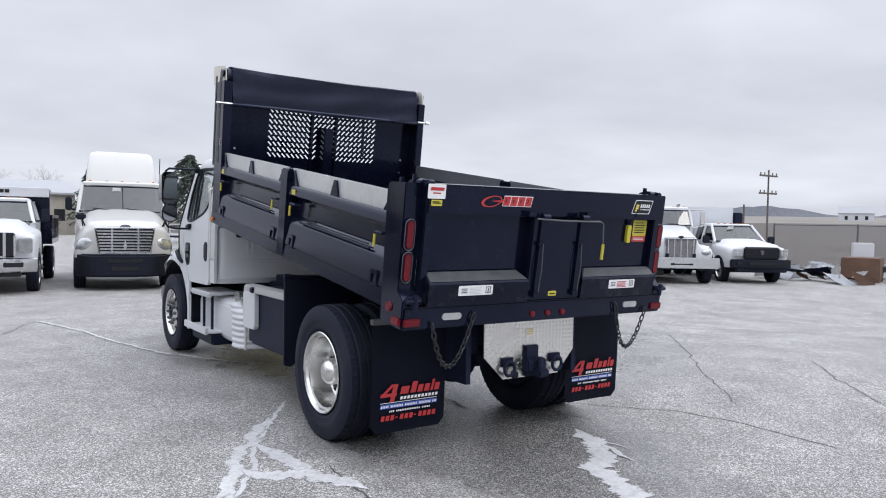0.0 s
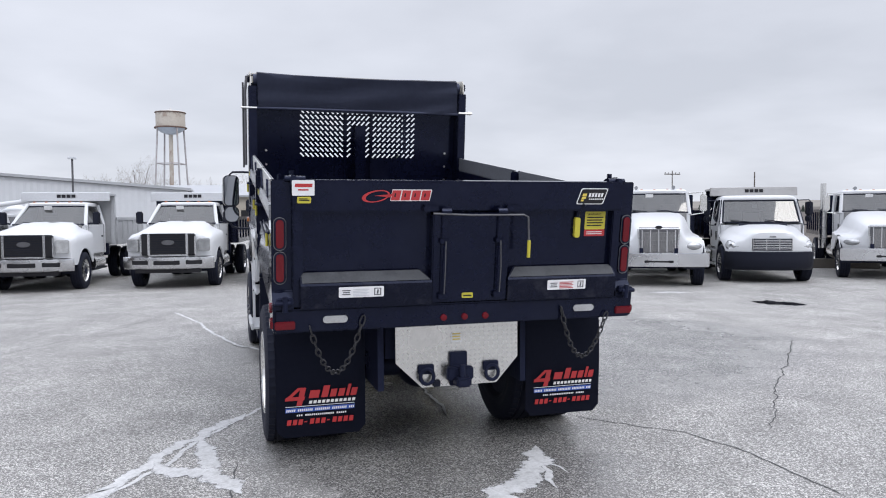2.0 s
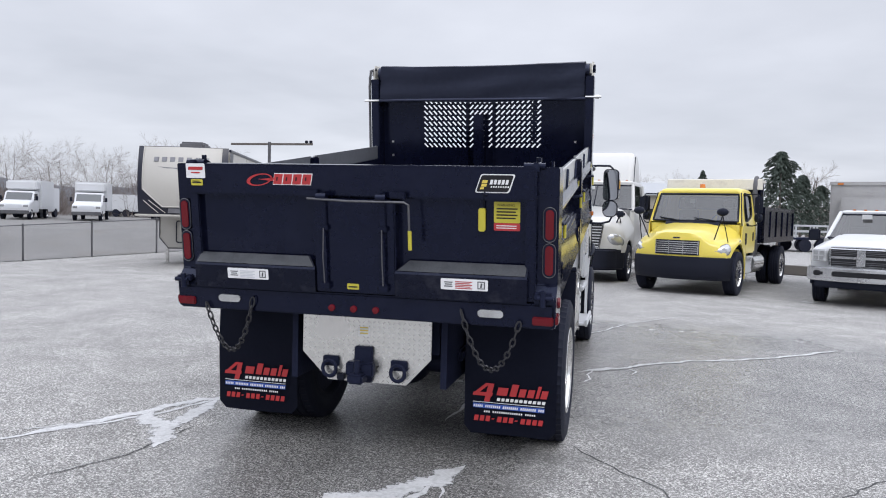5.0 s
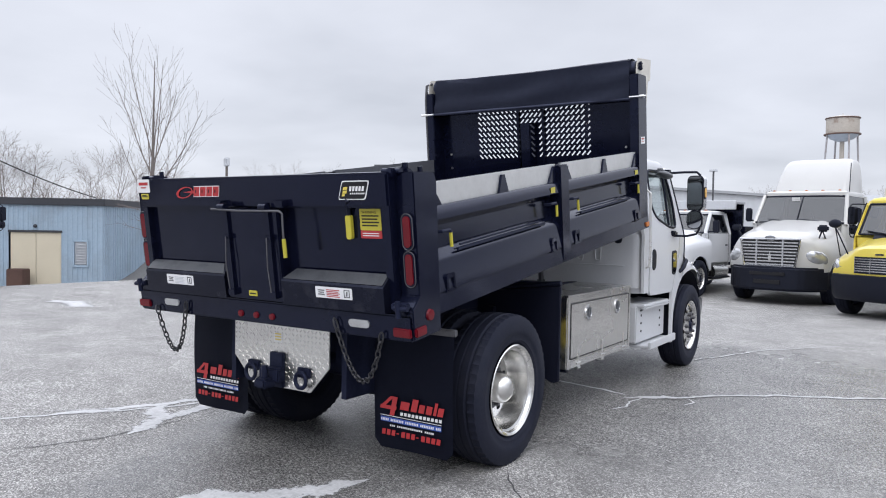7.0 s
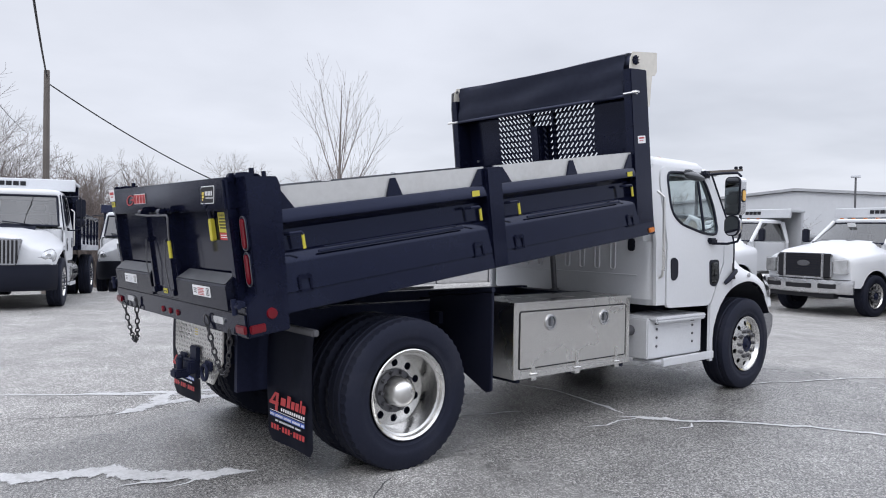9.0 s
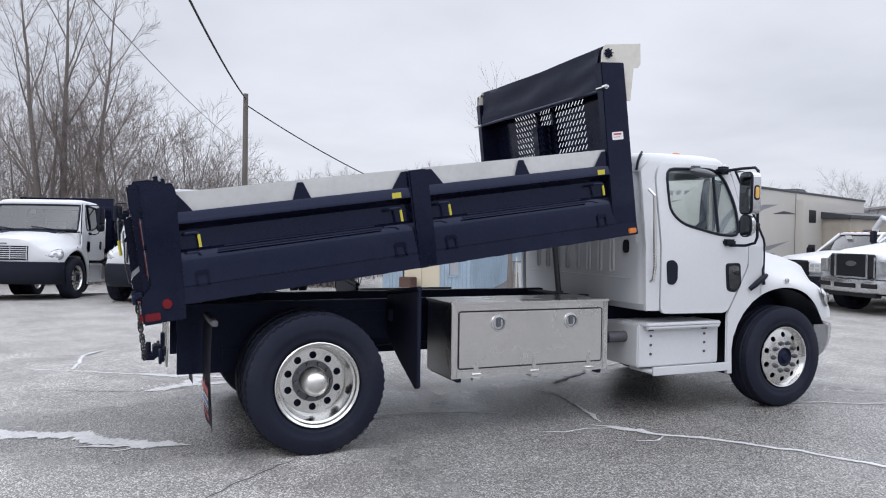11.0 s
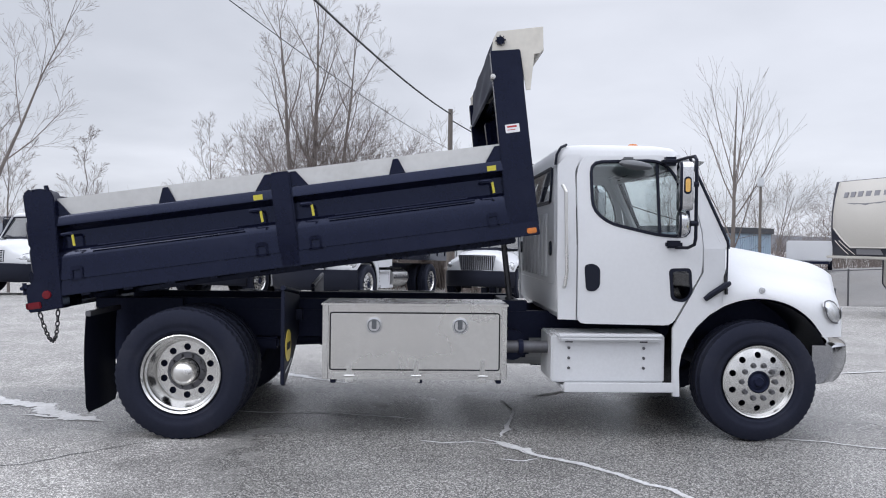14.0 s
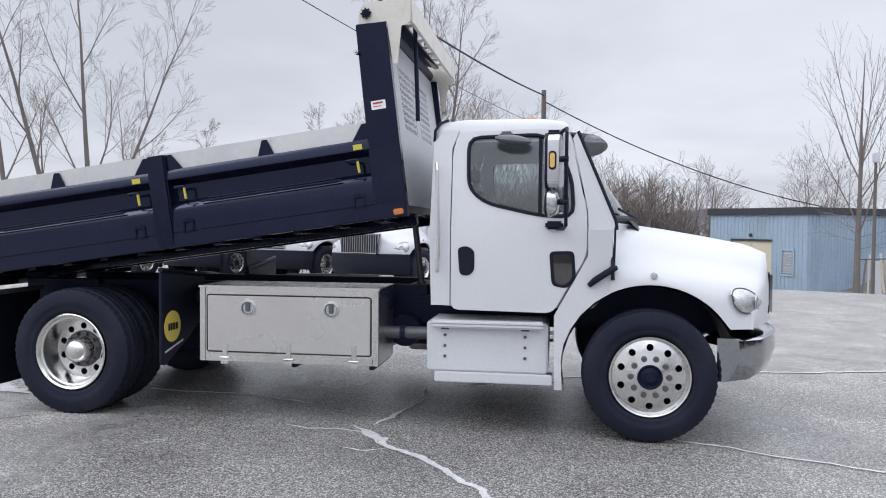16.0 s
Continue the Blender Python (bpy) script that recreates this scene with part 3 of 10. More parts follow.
    both_sides("fender_skirt", lambda: side_panel(skirt, [], 0.014), paint, shell)
    both_sides("pillar_panel", lambda: side_panel([(3.935, 2.17), (4.045, 1.64), (4.05, 1.5), (4.25, 1.5), (4.235, 1.57), (3.965, 2.22)], [], 0.004), paint, shell)
    both_sides("pillar_seal", lambda: Geo().tube([(side_x(2.22) + 0.004, 3.972, 2.22), (side_x(1.9) + 0.004, 4.105, 1.9), (side_x(1.56) + 0.004, 4.245, 1.56), (side_x(1.5) + 0.002, 4.25, 1.5)], 0.013, 6), PLASTIC, shell)
    both_sides("window_seal", lambda: loop_tube([(side_x(z) + 0.012, y, z) for y, z in smooth_loop(DOOR_WINDOW, 0.09)], 0.014), PLASTIC, shell)
    both_sides("window_pane", lambda: side_panel(smooth_loop(DOOR_WINDOW, 0.09), [], -0.004, 0.004), GLASS if fine else SCREEN, shell)
    both_sides("vent_bar", lambda: Geo().tube([(side_x(2.17) + 0.01, 3.70, 2.17), (side_x(1.62) + 0.01, 3.70, 1.62)], 0.014, 6), PLASTIC, shell)
    # windscreen between the pillars
    def ws(u, t, off=0.0):
        zb, zt = 1.55, 2.215
        yb, yt = 4.22 + 0.24 * (1 - u * u), 3.9 + 0.09 * (1 - u * u)
        hw = 1.045 + (0.955 - 1.045) * t
        return (u * hw, yb + (yt - yb) * t + off, zb + (zt - zb) * t + off * 0.4)
    us = [i / 10 - 1 for i in range(21)]
    g = Geo()
    g.grid([[ws(u * 0.96, t) for u in us] for t in (0.06, 0.35, 0.65, 0.95)])
    part("windscreen", g, GLASS if fine else SCREEN, shell, "curved windscreen")
    g = Geo()
    edge = [ws(u * 0.97, 0.05, 0.004) for u in us] + [ws(0.97, t, 0.004) for t in (0.3, 0.6, 0.9)] + [ws(u * 0.97, 0.96, 0.004) for u in us[::-1]] + [ws(-0.97, t, 0.004) for t in (0.9, 0.6, 0.3)]
    g.tube(edge, 0.022, 6, closed=True)
    part("windscreen_seal", g, PLASTIC, shell)
    for sx in (1, -1):
        g = Geo()
        g.tube([(sx * x, y, z) for x, y, z in (ws(1, t, -0.03) for t in (0, 0.3, 0.6, 0.9, 1.05))], [0.06, 0.05, 0.042, 0.042, 0.05], 8)
        part("windscreen_pillar", g, paint, shell)
    g = Geo()
    us2 = [u * 0.6 for u in us]
    g.grid([[ws(u, 0.03, 0.01) for u in us2], [(p[0], p[1] + 0.07, p[2] - 0.05) for p in (ws(u, 0.0) for u in us2)], [(p[0], p[1] + 0.09, p[2] - 0.12) for p in (ws(u, 0.0) for u in us2)]])
    for x in (-0.55, 0.3):
        a, b = ws(x, 0.03, 0.05), ws(x + 0.5, 0.14, 0.03)
        g.tube([a, b], 0.012, 5)
    part("cowl", g, PLASTIC, shell, "black plastic cowl with wipers")
    # hood, arches, nose
    hood = part("hood", hood_geo(), paint, root, smooth=50)
    for sx in (1, -1):
        g = Geo()
        rows = []
        for x in (0.6, 1.1):
            rows.append([(sx * x, ARCH_Y + (ARCH_R - 0.015) * math.cos(a), ARCH_Z + (ARCH_R - 0.015) * math.sin(a)) for a in (math.radians(195 - i * 13) for i in range(15))])
        g.grid(rows)
        part("wheel_well", g, PLASTIC, hood)
    g = Geo()
    g.box((-0.62, 4.0, 0.75), (0.62, 5.36, 1.1), 0.03)
    part("engine", g, CHASSIS, root)
    # headlights wrap from the wing round to the nose
    def lamp_at(sx, a, v, out):
        path = [(0.0, 1.085, 5.06), (0.3, 1.062, 5.13), (0.55, 1.015, 5.2), (0.8, 0.93, 5.265), (1.0, 0.8, 5.325)]
        x, y = lerp([(p[0], p[1]) for p in path], a), lerp([(p[0], p[2]) for p in path], a)
        h = (0.088 if fine else 0.115) * math.sin(math.pi * min(1, 0.06 + a ** 0.8 * 0.9)) ** 0.7
        z = 1.02 - 0.045 * a + v * h
        return (sx * (x + out * 0.8 - max(0, v * h) * 0.45), y + out * 0.8 - max(0, v * h) * 0.3, z)
    for sx in (1, -1):
        lamp = Geo()
        lamp.grid([[lamp_at(sx, i / 10, v, o) for i in range(11)] for v, o in ((-1, -0.012), (-0.92, 0.004), (-0.4, 0.01), (0.4, 0.01), (0.92, 0.004), (1, -0.012))])
        bmesh.ops.recalc_face_normals(lamp.bm, faces=lamp.bm.faces[:])
        hl = part("headlight", lamp, HEADLAMP if fine else CLEARLENS, hood, "clear wrap-round headlight", 50)
        k = Geo()
        k.tube([lamp_at(sx, i / 10, -1, 0.0) for i in range(11)] + [lamp_at(sx, i / 10, 1, 0.0) for i in range(10, -1, -1)], 0.005, 5, closed=True)
        part("lamp_surround", k, DARK_STEEL, hl)
        for a, rr in ((0.68, 0.05),):
            p = lamp_at(sx, a, 0, 0.008)
            k = Geo()
            k.lathe([(0, rr), (0.005, rr * 0.9), (0.002, rr * 0.5), (0.002, 0)], n=14)
            k.move(Matrix.Translation(p) @ pose(0, 0, 0, 0, 0, 90 - sx * (90 - (35 if a < 0.5 else 65))))
            part("reflector", k, PLATED, hl)
        k = Geo()
        k.lathe([(0, 0.026), (sx * 0.012, 0.022), (sx * 0.016, 0.0)], (sx * 1.137, 4.51, 1.175), n=12)
        part("side_repeater", k, CLEARLENS, hood)
    # grille follows the bow of the nose
    def bowed(x0, x1, z0, z1, y0, y1):
        xs = [x0 + (x1 - x0) * i / 8 for i in range(9)]
        bow = lambda x: 5.5 - 0.36 * (x / 1.1) ** 2
        return Geo().prism([(x, bow(x) + y1) for x in xs] + [(x, bow(x) + y0) for x in xs[::-1]], z0, z1, "z", 0.004)
    gp = part("grille", bowed(-0.5, 0.5, 0.86, 1.17, -0.05, 0.03), PLASTIC, hood)
    for i in range(6):
        part("grille_bar", bowed(-0.47, 0.47, 0.895 + i * 0.045, 0.915 + i * 0.045, 0.02, 0.045), grille, gp)
    for x in (-0.49, -0.17, 0.15, 0.47):
        part("grille_upright", bowed(x, x + 0.02, 0.87, 1.16, 0.02, 0.05), grille, gp)
    g = Geo()
    g.box((-0.08, 5.5, 1.205), (0.08, 5.53, 1.235), 0.008)
    part("badge", g, CHROME, hood)
    # bumper
    g = Geo()
    front = [(x / 10 * 1.12, 5.58 - 0.38 * (x / 10) ** 2 - (0.1 if abs(x) == 10 else 0)) for x in range(-10, 11)]
    rows = []
    sag = 0.0 if fine else 0.09
    for z, o in ((0.735 + sag, 0.14), (0.74 + sag, 0.03), (0.725 + sag, 0.005), (0.66, 0.0), (0.6, 0.002), (0.53 - sag, 0.02), (0.46 - sag, 0.055), (0.43 - sag, 0.085), (0.425 - sag, 0.14)):
        rows.append([(x * (1 - o * 0.35), y - o, z) for x, y in front])
    g.grid(rows)
    for k in (0, -1):
        g.face([row[k] for row in rows])
    bmesh.ops.recalc_face_normals(g.bm, faces=g.bm.faces[:])
    part("bumper", g, bumper, root)
    # mirrors, handles, grab bars
    for sx in (1, -1):
        g = Geo()
        g.tube([(sx * x, y, z) for x, y, z in ((0.99, 3.83, 2.19), (1.2, 3.86, 2.2), (1.33, 3.885, 2.2), (1.365, 3.885, 2.17), (1.37, 3.885, 2.1), (1.37, 3.885, 1.58), (1.345, 3.885, 1.53), (1.25, 3.87, 1.505), (1.1, 3.82, 1.505))], 0.013, 8)
        g.box((sx * 1.04 - 0.05, 3.73, 2.155), (sx * 1.04 + 0.05, 3.86, 2.225), 0.025, seg=3)
        g.box((sx * 1.12 - 0.03, 3.74, 1.5), (sx * 1.12 + 0.03, 3.87, 1.56), 0.015)
        for z in (1.985, 1.69):
            g.cyl((sx * 1.365, 3.84, z), (sx * 1.365, 3.9, z), 0.022, n=12)
        arm = part("mirror_arm", g, PLASTIC, root)
        shine = PLATED if fine else PLASTIC
        turn = pose(sx * 1.36, 3.8, 0, 0, 0, -sx * 12)
        g = Geo()
        g.prism(round_rect(-0.088, 0.088, 1.785, 2.15, 0.05, 6), -0.035, 0.052, "y", 0.03, turn, 3)
        head = part("mirror_head", g, shine, arm, "bright plated mirror shell" if fine else "", 50)
        part("mirror_rim", Geo().prism(round_rect(-0.092, 0.092, 1.781, 2.154, 0.052, 6), -0.046, -0.026, "y", 0.004, turn), PLASTIC, head, "black rim")
        part("mirror_glass", Geo().prism(round_rect(-0.082, 0.082, 1.791, 2.144, 0.044, 6), -0.05, -0.047, "y", 0.0, turn), MIRROR, head)
        g = Geo()
        rows = []
        for k in range(7):
            a = math.radians(12 + 78 * k / 6)
            rows.append([(x * math.cos(a - math.radians(12)) if k else x, -0.03 + 0.085 * (math.sin(a) - 0.2), 1.682 + (z - 1.682) * (math.cos(a - math.radians(12)) if k else 1)) for x, z in round_rect(-0.088, 0.088, 1.585, 1.778, 0.07, 6)])
        vs = g.grid(rows, closed=True)
        g.bm.faces.new(vs[-1])
        g.move(turn)
        bmesh.ops.recalc_face_normals(g.bm, faces=g.bm.faces[:])
        low = part("convex_mirror", g, shine, arm, "bright domed mirror shell" if fine else "", 60)
        part("mirror_rim", Geo().prism(round_rect(-0.091, 0.091, 1.582, 1.781, 0.073, 6), -0.046, -0.028, "y", 0.004, turn), PLASTIC, low)
        part("mirror_glass", Geo().prism(round_rect(-0.08, 0.08, 1.593, 1.77, 0.064, 6), -0.05, -0.047, "y", 0.0, turn), MIRROR, low)
        if fine and sx > 0:
            part("turn_lamp_base", Geo().prism(round_rect(-0.018, 0.036, 1.905, 2.035, 0.026, 5), 0.084, 0.092, "x", 0.003, turn), PLASTIC, head)
            part("turn_lamp", Geo().prism(round_rect(-0.008, 0.026, 1.92, 2.02, 0.016, 5), 0.09, 0.1, "x", 0.005, turn), LAMPAMBER, head, "amber turn lamp")
    if fine:
        g = Geo()
        bmesh.ops.create_uvsphere(g.bm, u_segments=20, v_segments=10, radius=0.5, matrix=pose(1.1, 3.5, 2.15, -7, 8, 0) @ Matrix.Diagonal((0.16, 0.27, 0.075, 1)))
        g.box((1.03, 3.4, 2.17), (1.1, 3.5, 2.215), 0.015)
        part("look_down_mirror", g, SLATE, shell, "grey look-down mirror over the door")
    both_sides("door_handle", lambda: Geo().prism(smooth_loop([(3.115, 1.16), (3.1, 1.36), (3.17, 1.375), (3.225, 1.34), (3.225, 1.19), (3.18, 1.15)], 0.03), 1.105, 1.124, "x", 0.006), PLASTIC, shell, "black recessed door handle")
    both_sides("peep_window", lambda: Geo().prism(smooth_loop([(3.79, 1.09), (3.77, 1.34), (3.95, 1.345), (3.965, 1.14), (3.9, 1.07)], 0.035), 1.105, 1.123, "x", 0.005), PLASTIC, shell)
    both_sides("peep_pane", lambda: Geo().prism(smooth_loop([(3.815, 1.11), (3.797, 1.315), (3.925, 1.32), (3.94, 1.15), (3.885, 1.095)], 0.03), 1.123, 1.127, "x"), SCREEN, shell)
    both_sides("grab_bar", lambda: Geo().tube([(1.09, 2.943, 1.18), (1.135, 2.945, 1.2), (1.14, 2.958, 1.31), (1.135, 2.945, 1.93), (1.075, 2.93, 1.985)], 0.014, 8), STEEL, shell, "polished vertical grab bar")
    if fine:
        both_sides("hood_latch", lambda: Geo().tube([(1.125, 4.06, 1.10), (1.15, 4.1, 1.14), (1.15, 4.22, 1.22), (1.14, 4.25, 1.23)], [0.02, 0.025, 0.025, 0.018], 8), PLASTIC, hood)
        both_sides("hood_gap", lambda: Geo().tube([(1.135, 4.225, 1.14), (1.125, 4.222, 1.25), (1.09, 4.218, 1.35), (0.99, 4.215, 1.46)], 0.014, 6), D_DARK, hood)
    if visor:
        g = Geo()
        g.grid([[(u * 0.98, 3.84 + 0.1 * (1 - u * u), 2.225) for u in us], [(u * 1.02, 4.08 + 0.16 * (1 - u * u), 2.195) for u in us]])
        bmesh.ops.solidify(g.bm, geom=g.bm.faces[:], thickness=0.012)
        part("sun_visor", g, DARKGLASS, shell, "drop sun visor over the windscreen")
    # steps under the door
    for sx in (1, -1):
        g = Geo()
        yb, can = (2.86 if sx > 0 else 2.88), fine and sx < 0
        if can:
            g.prism(round_rect(-1.0, -0.5, 0.3, 0.77, 0.1, 5), 2.4, 3.76, "y", 0.02)
        else:
            g.box((sx * 0.8 - 0.25, yb, 0.425), (sx * 0.8 + 0.25, 3.77, 0.8), 0.012)
        st = part("exhaust_can" if can else "step_box", g, STEPPAINT, root, "smooth pale exhaust can behind two treads" if can else "pale step box with bolted front sheet", 40)
        g = Geo()
        yt = yb + 0.04 if sx > 0 else 3.02
        g.box((sx * 0.94 - 0.18, yt, 0.785), (sx * 0.94 + 0.18, 3.74, 0.82), 0.012)
        g.box((sx * 1.1 - 0.02, yt + 0.01, 0.762), (sx * 1.1 + 0.02, 3.73, 0.8), 0.012)
        part("upper_tread", g, STEPPAINT, st, "pale folded upper tread")
        g = Geo()
        g.box((sx * 1.0 - 0.17, yb + 0.08, 0.38), (sx * 1.0 + 0.17, 3.8, 0.405), 0.006)
        g.box((sx * 1.16 - 0.014, yb + 0.08, 0.37), (sx * 1.16 + 0.014, 3.8, 0.445), 0.006)
        lt = part("lower_tread", g, STEPPAINT, st, "pale folded lower tread")
        if can:
            pieces("tread_strap", [((-1.06, y, 0.4), (-1.035, y + 0.035, 0.79)) for y in (3.12, 3.42)], CHASSIS, lt, 0.004, "thin black strap between the treads")
            part("tread_bracket", Geo().box((-1.1, 2.97, 0.25), (-0.8, 3.72, 0.375), 0.02), CHASSIS, lt)
            part("clamp", Geo().cyl((-1.12, 3.72, 0.76), (-0.95, 3.72, 0.76), 0.02, n=10), CHASSIS, lt)
            continue
        part("tread_hanger", Geo().box((sx * 0.86 - 0.02, yb + 0.12, 0.38), (sx * 0.86 + 0.02, 3.7, 0.52), 0.004), STEPPAINT, lt)
        g = Geo()
        for y in (3.0, 3.6):
            for z in (0.54, 0.62, 0.7):
                g.cyl((sx * 1.05, y, z), (sx * 1.058, y, z), 0.012, n=8)
            g.box((sx * 1.045 - 0.01, y - 0.03, 0.742), (sx * 1.045 + 0.01, y + 0.03, 0.758))
        part("step_bolts", g, DARK_STEEL, st)["kind"] = "stuff"
    # seats, dash and wheel
    for x in (-0.48, 0.48):
        g = Geo()
        g.box((x - 0.25, 3.1, 1.22), (x + 0.25, 3.58, 1.36), 0.05, seg=3)
        g.box((x - 0.25, 2.98, 1.3), (x + 0.25, 3.14, 1.9), 0.06, pose(0, 0, 0), 3)
        g.box((x - 0.13, 3.0, 1.9), (x + 0.13, 3.1, 2.08), 0.04, seg=3)
        g.box((x - 0.2, 3.15, 0.95), (x + 0.2, 3.5, 1.23))
        part("seat", g, SEAT, root)
    g = Geo()
    g.box((-1.0, 3.9, 1.1), (1.0, 4.2, 1.52), 0.05)
    g.tube([(-0.48 + 0.21 * math.cos(a), 3.72 + 0.08 * math.sin(a), 1.55 + 0.19 * math.sin(a)) for a in (2 * math.pi * i / 18 for i in range(18))], 0.015, 6, closed=True)
    g.tube([(-0.48, 3.72, 1.55), (-0.48, 3.98, 1.4)], 0.03, 6)
    part("dashboard", g, INTERIOR, root, "grey dashboard with steering wheel")
    return shell, hood


def wheel_set(root, ry=0.0, fy=4.49, fine=True, steer=None):
    """Two steered wheels in front, two pairs at the rear."""
    front = rear = None
    for sx in (1, -1):
        turn = pose(0, 0, 0) if sx > 0 else pose(0, 0, 0, 0, 0, 180)
        place = Matrix.Translation((sx * 1.015, fy, 0.454 if fine else 0.476)) @ turn
        t = part("tyre", tyre_geo(0.477, 0.28), RUBBER, root, m=place) if front is None else share(front, place)
        front = front or t
        steer_rim(t, Matrix.Diagonal((1, 0.945, 0.945, 1)), steer)
        backing(t, Matrix.Diagonal((1, 0.945, 0.945, 1)))
        for x, outer in ((1.07, True), (0.745, False)):
            p = Matrix.Translation((sx * x, ry, 0.495)) @ turn
            t = part("tyre", tyre_geo(0.505, 0.28, 52, 0.01), RUBBER, root, m=p) if rear is None else share(rear, p)
            rear = rear or t
            if outer:
                (drive_rim if fine else (lambda a, b: steer_rim(a, b, steer)))(t, pose(0, 0, 0))
            backing(t, pose(0, 0, 0))


# ---- the dump truck ----
TRUCK = thing("dump_truck", pose(0, 0, 0), "white single-axle dump truck with a raised black steel dump body", "truck")
conventional_cab(TRUCK, WHITE, CHROME, visor=True)
wheel_set(TRUCK)


def truck_chassis():
    ch = part("chassis", Geo().box((-0.42, 2.2, 0.76), (0.42, 2.3, 0.96)), CHASSIS, TRUCK, "black ladder chassis")
    pieces("frame_rail", [((sx * 0.42 - 0.04, -0.85, 0.7), (sx * 0.42 + 0.04, 5.2, 0.935)) for sx in (1, -1)], CHASSIS, ch, 0.006)
    pieces("cross_tie", [((-0.38, y, 0.76), (0.38, y + 0.1, 0.96)) for y in (-0.8, 0.5, 1.3, 3.0)], CHASSIS, ch)
    pieces("hoist_beam", [((sx * 0.42 - 0.045, -0.95, 0.935), (sx * 0.42 + 0.045, 2.75, 1.025)) for sx in (1, -1)] + [((-0.375, 2.55, 0.935), (0.375, 2.72, 1.01))], CHASSIS, ch, 0.006)
    pieces("body_hinge", [((sx * 0.42 - 0.05, -0.97, 1.02), (sx * 0.42 + 0.05, -0.78, 1.125)) for sx in (1, -1)], CHASSIS, ch, 0.01)
    g = Geo()
    g.cyl((-0.9, 0, 0.495), (0.9, 0, 0.495), 0.09, n=16)
    bmesh.ops.create_uvsphere(g.bm, u_segments=16, v_segments=12, radius=0.2, matrix=pose(0, 0, 0.5))
    part("rear_axle", g, CHASSIS, ch)
    part("front_axle", Geo().cyl((-0.95, 4.49, 0.44), (0.95, 4.49, 0.44), 0.06), CHASSIS, ch)
    pieces("leaf_spring", [((sx * 0.5 - 0.05, -0.6, 0.6), (sx * 0.5 + 0.05, 0.62, 0.7)) for sx in (1, -1)], CHASSIS, ch, 0.02)
    part("drive_shaft", Geo().cyl((0, 0.2, 0.6), (0, 3.2, 0.72), 0.06, n=12), CHASSIS, ch)
    part("gearbox", Geo().box((-0.3, 2.3, 0.5), (0.3, 2.8, 0.75), 0.03), CHASSIS, ch)
    part("air_tank", Geo().cyl((0.1, 2.6, 0.66), (0.62, 2.6, 0.66), 0.13, n=20), CHASSIS, ch)
    g = Geo()
    g.cyl((0.86, 2.45, 0.68), (0.86, 2.9, 0.68), 0.05, n=16)
    px = part("exhaust_pipe", g, DARK_STEEL, ch, "grey exhaust pipe")
    part("clamp", Geo().cyl((0.86, 2.62, 0.68), (0.86, 2.66, 0.68), 0.062, n=16), CHASSIS, px)
    # telescopic hoist
    g = Geo()
    g.cyl((0.1, 2.65, 0.95), (0.1, 2.53, 1.95), 0.027, n=14)
    g.cyl((0.1, 2.652, 0.93), (0.1, 2.64, 1.03), 0.042, n=14)
    part("hoist_ram", g, DARK_STEEL, ch, "hydraulic lifting ram")
    # mud guards ahead of the rear wheels
    for sx in (1, -1):
        g = Geo()
        g.prism([(sx * x, z) for x, z in ((1.18, 1.14), (1.18, 0.42), (1.13, 0.4), (0.75, 0.57), (0.46, 0.74), (0.46, 1.06))], 0.75, 0.78, "y", 0.006)
        g.box((sx * 0.6 - 0.03, 0.71, 0.86), (sx * 0.6 + 0.03, 0.83, 0.95))
        g.tube([(sx * 0.45, 0.765, 1.08), (sx * 1.18, 0.765, 1.16)], 0.02)
        mg = part("mud_guard", g, FLAP, TRUCK, "black rubber guard ahead of the rear wheel")
        if sx > 0:
            k = Geo()
            k.lathe([(0.782, 0.125), (0.786, 0.125), (0.786, 0.0)], (1.03, 0, 0.7), "y", n=28)
            dc = part("sticker", k, D_GOLD, mg, "round yellow sticker")
            k = Geo()
            for x, w in ((-0.075, 0.03), (-0.035, 0.035), (0.01, 0.03), (0.05, 0.022)):
                k.box((1.03 + x, 0.788, 0.672), (1.03 + x + w, 0.79, 0.728))
            part("sticker_print", k, D_DARK, dc)
            part("pale_strip", Geo().prism([(0.86, 0.56), (1.14, 0.5), (1.14, 0.515), (0.86, 0.575)], 0.782, 0.785, "y"), GREYPAINT, mg, "thin pale strip")
    # fenders over the rear wheels: black inner guards
    pieces("inner_guard", [((sx * 0.5 - 0.02, -0.9, 0.5), (sx * 0.5 + 0.02, -0.2, 1.02)) for sx in (1, -1)], CHASSIS, ch)


truck_chassis()


def hook_ring(g, x, z, y):
    g.tube([(x + 0.045 * math.cos(a), y, z + 0.05 * math.sin(a)) for a in (2 * math.pi * i / 14 for i in range(14))], 0.013, 6, closed=True)


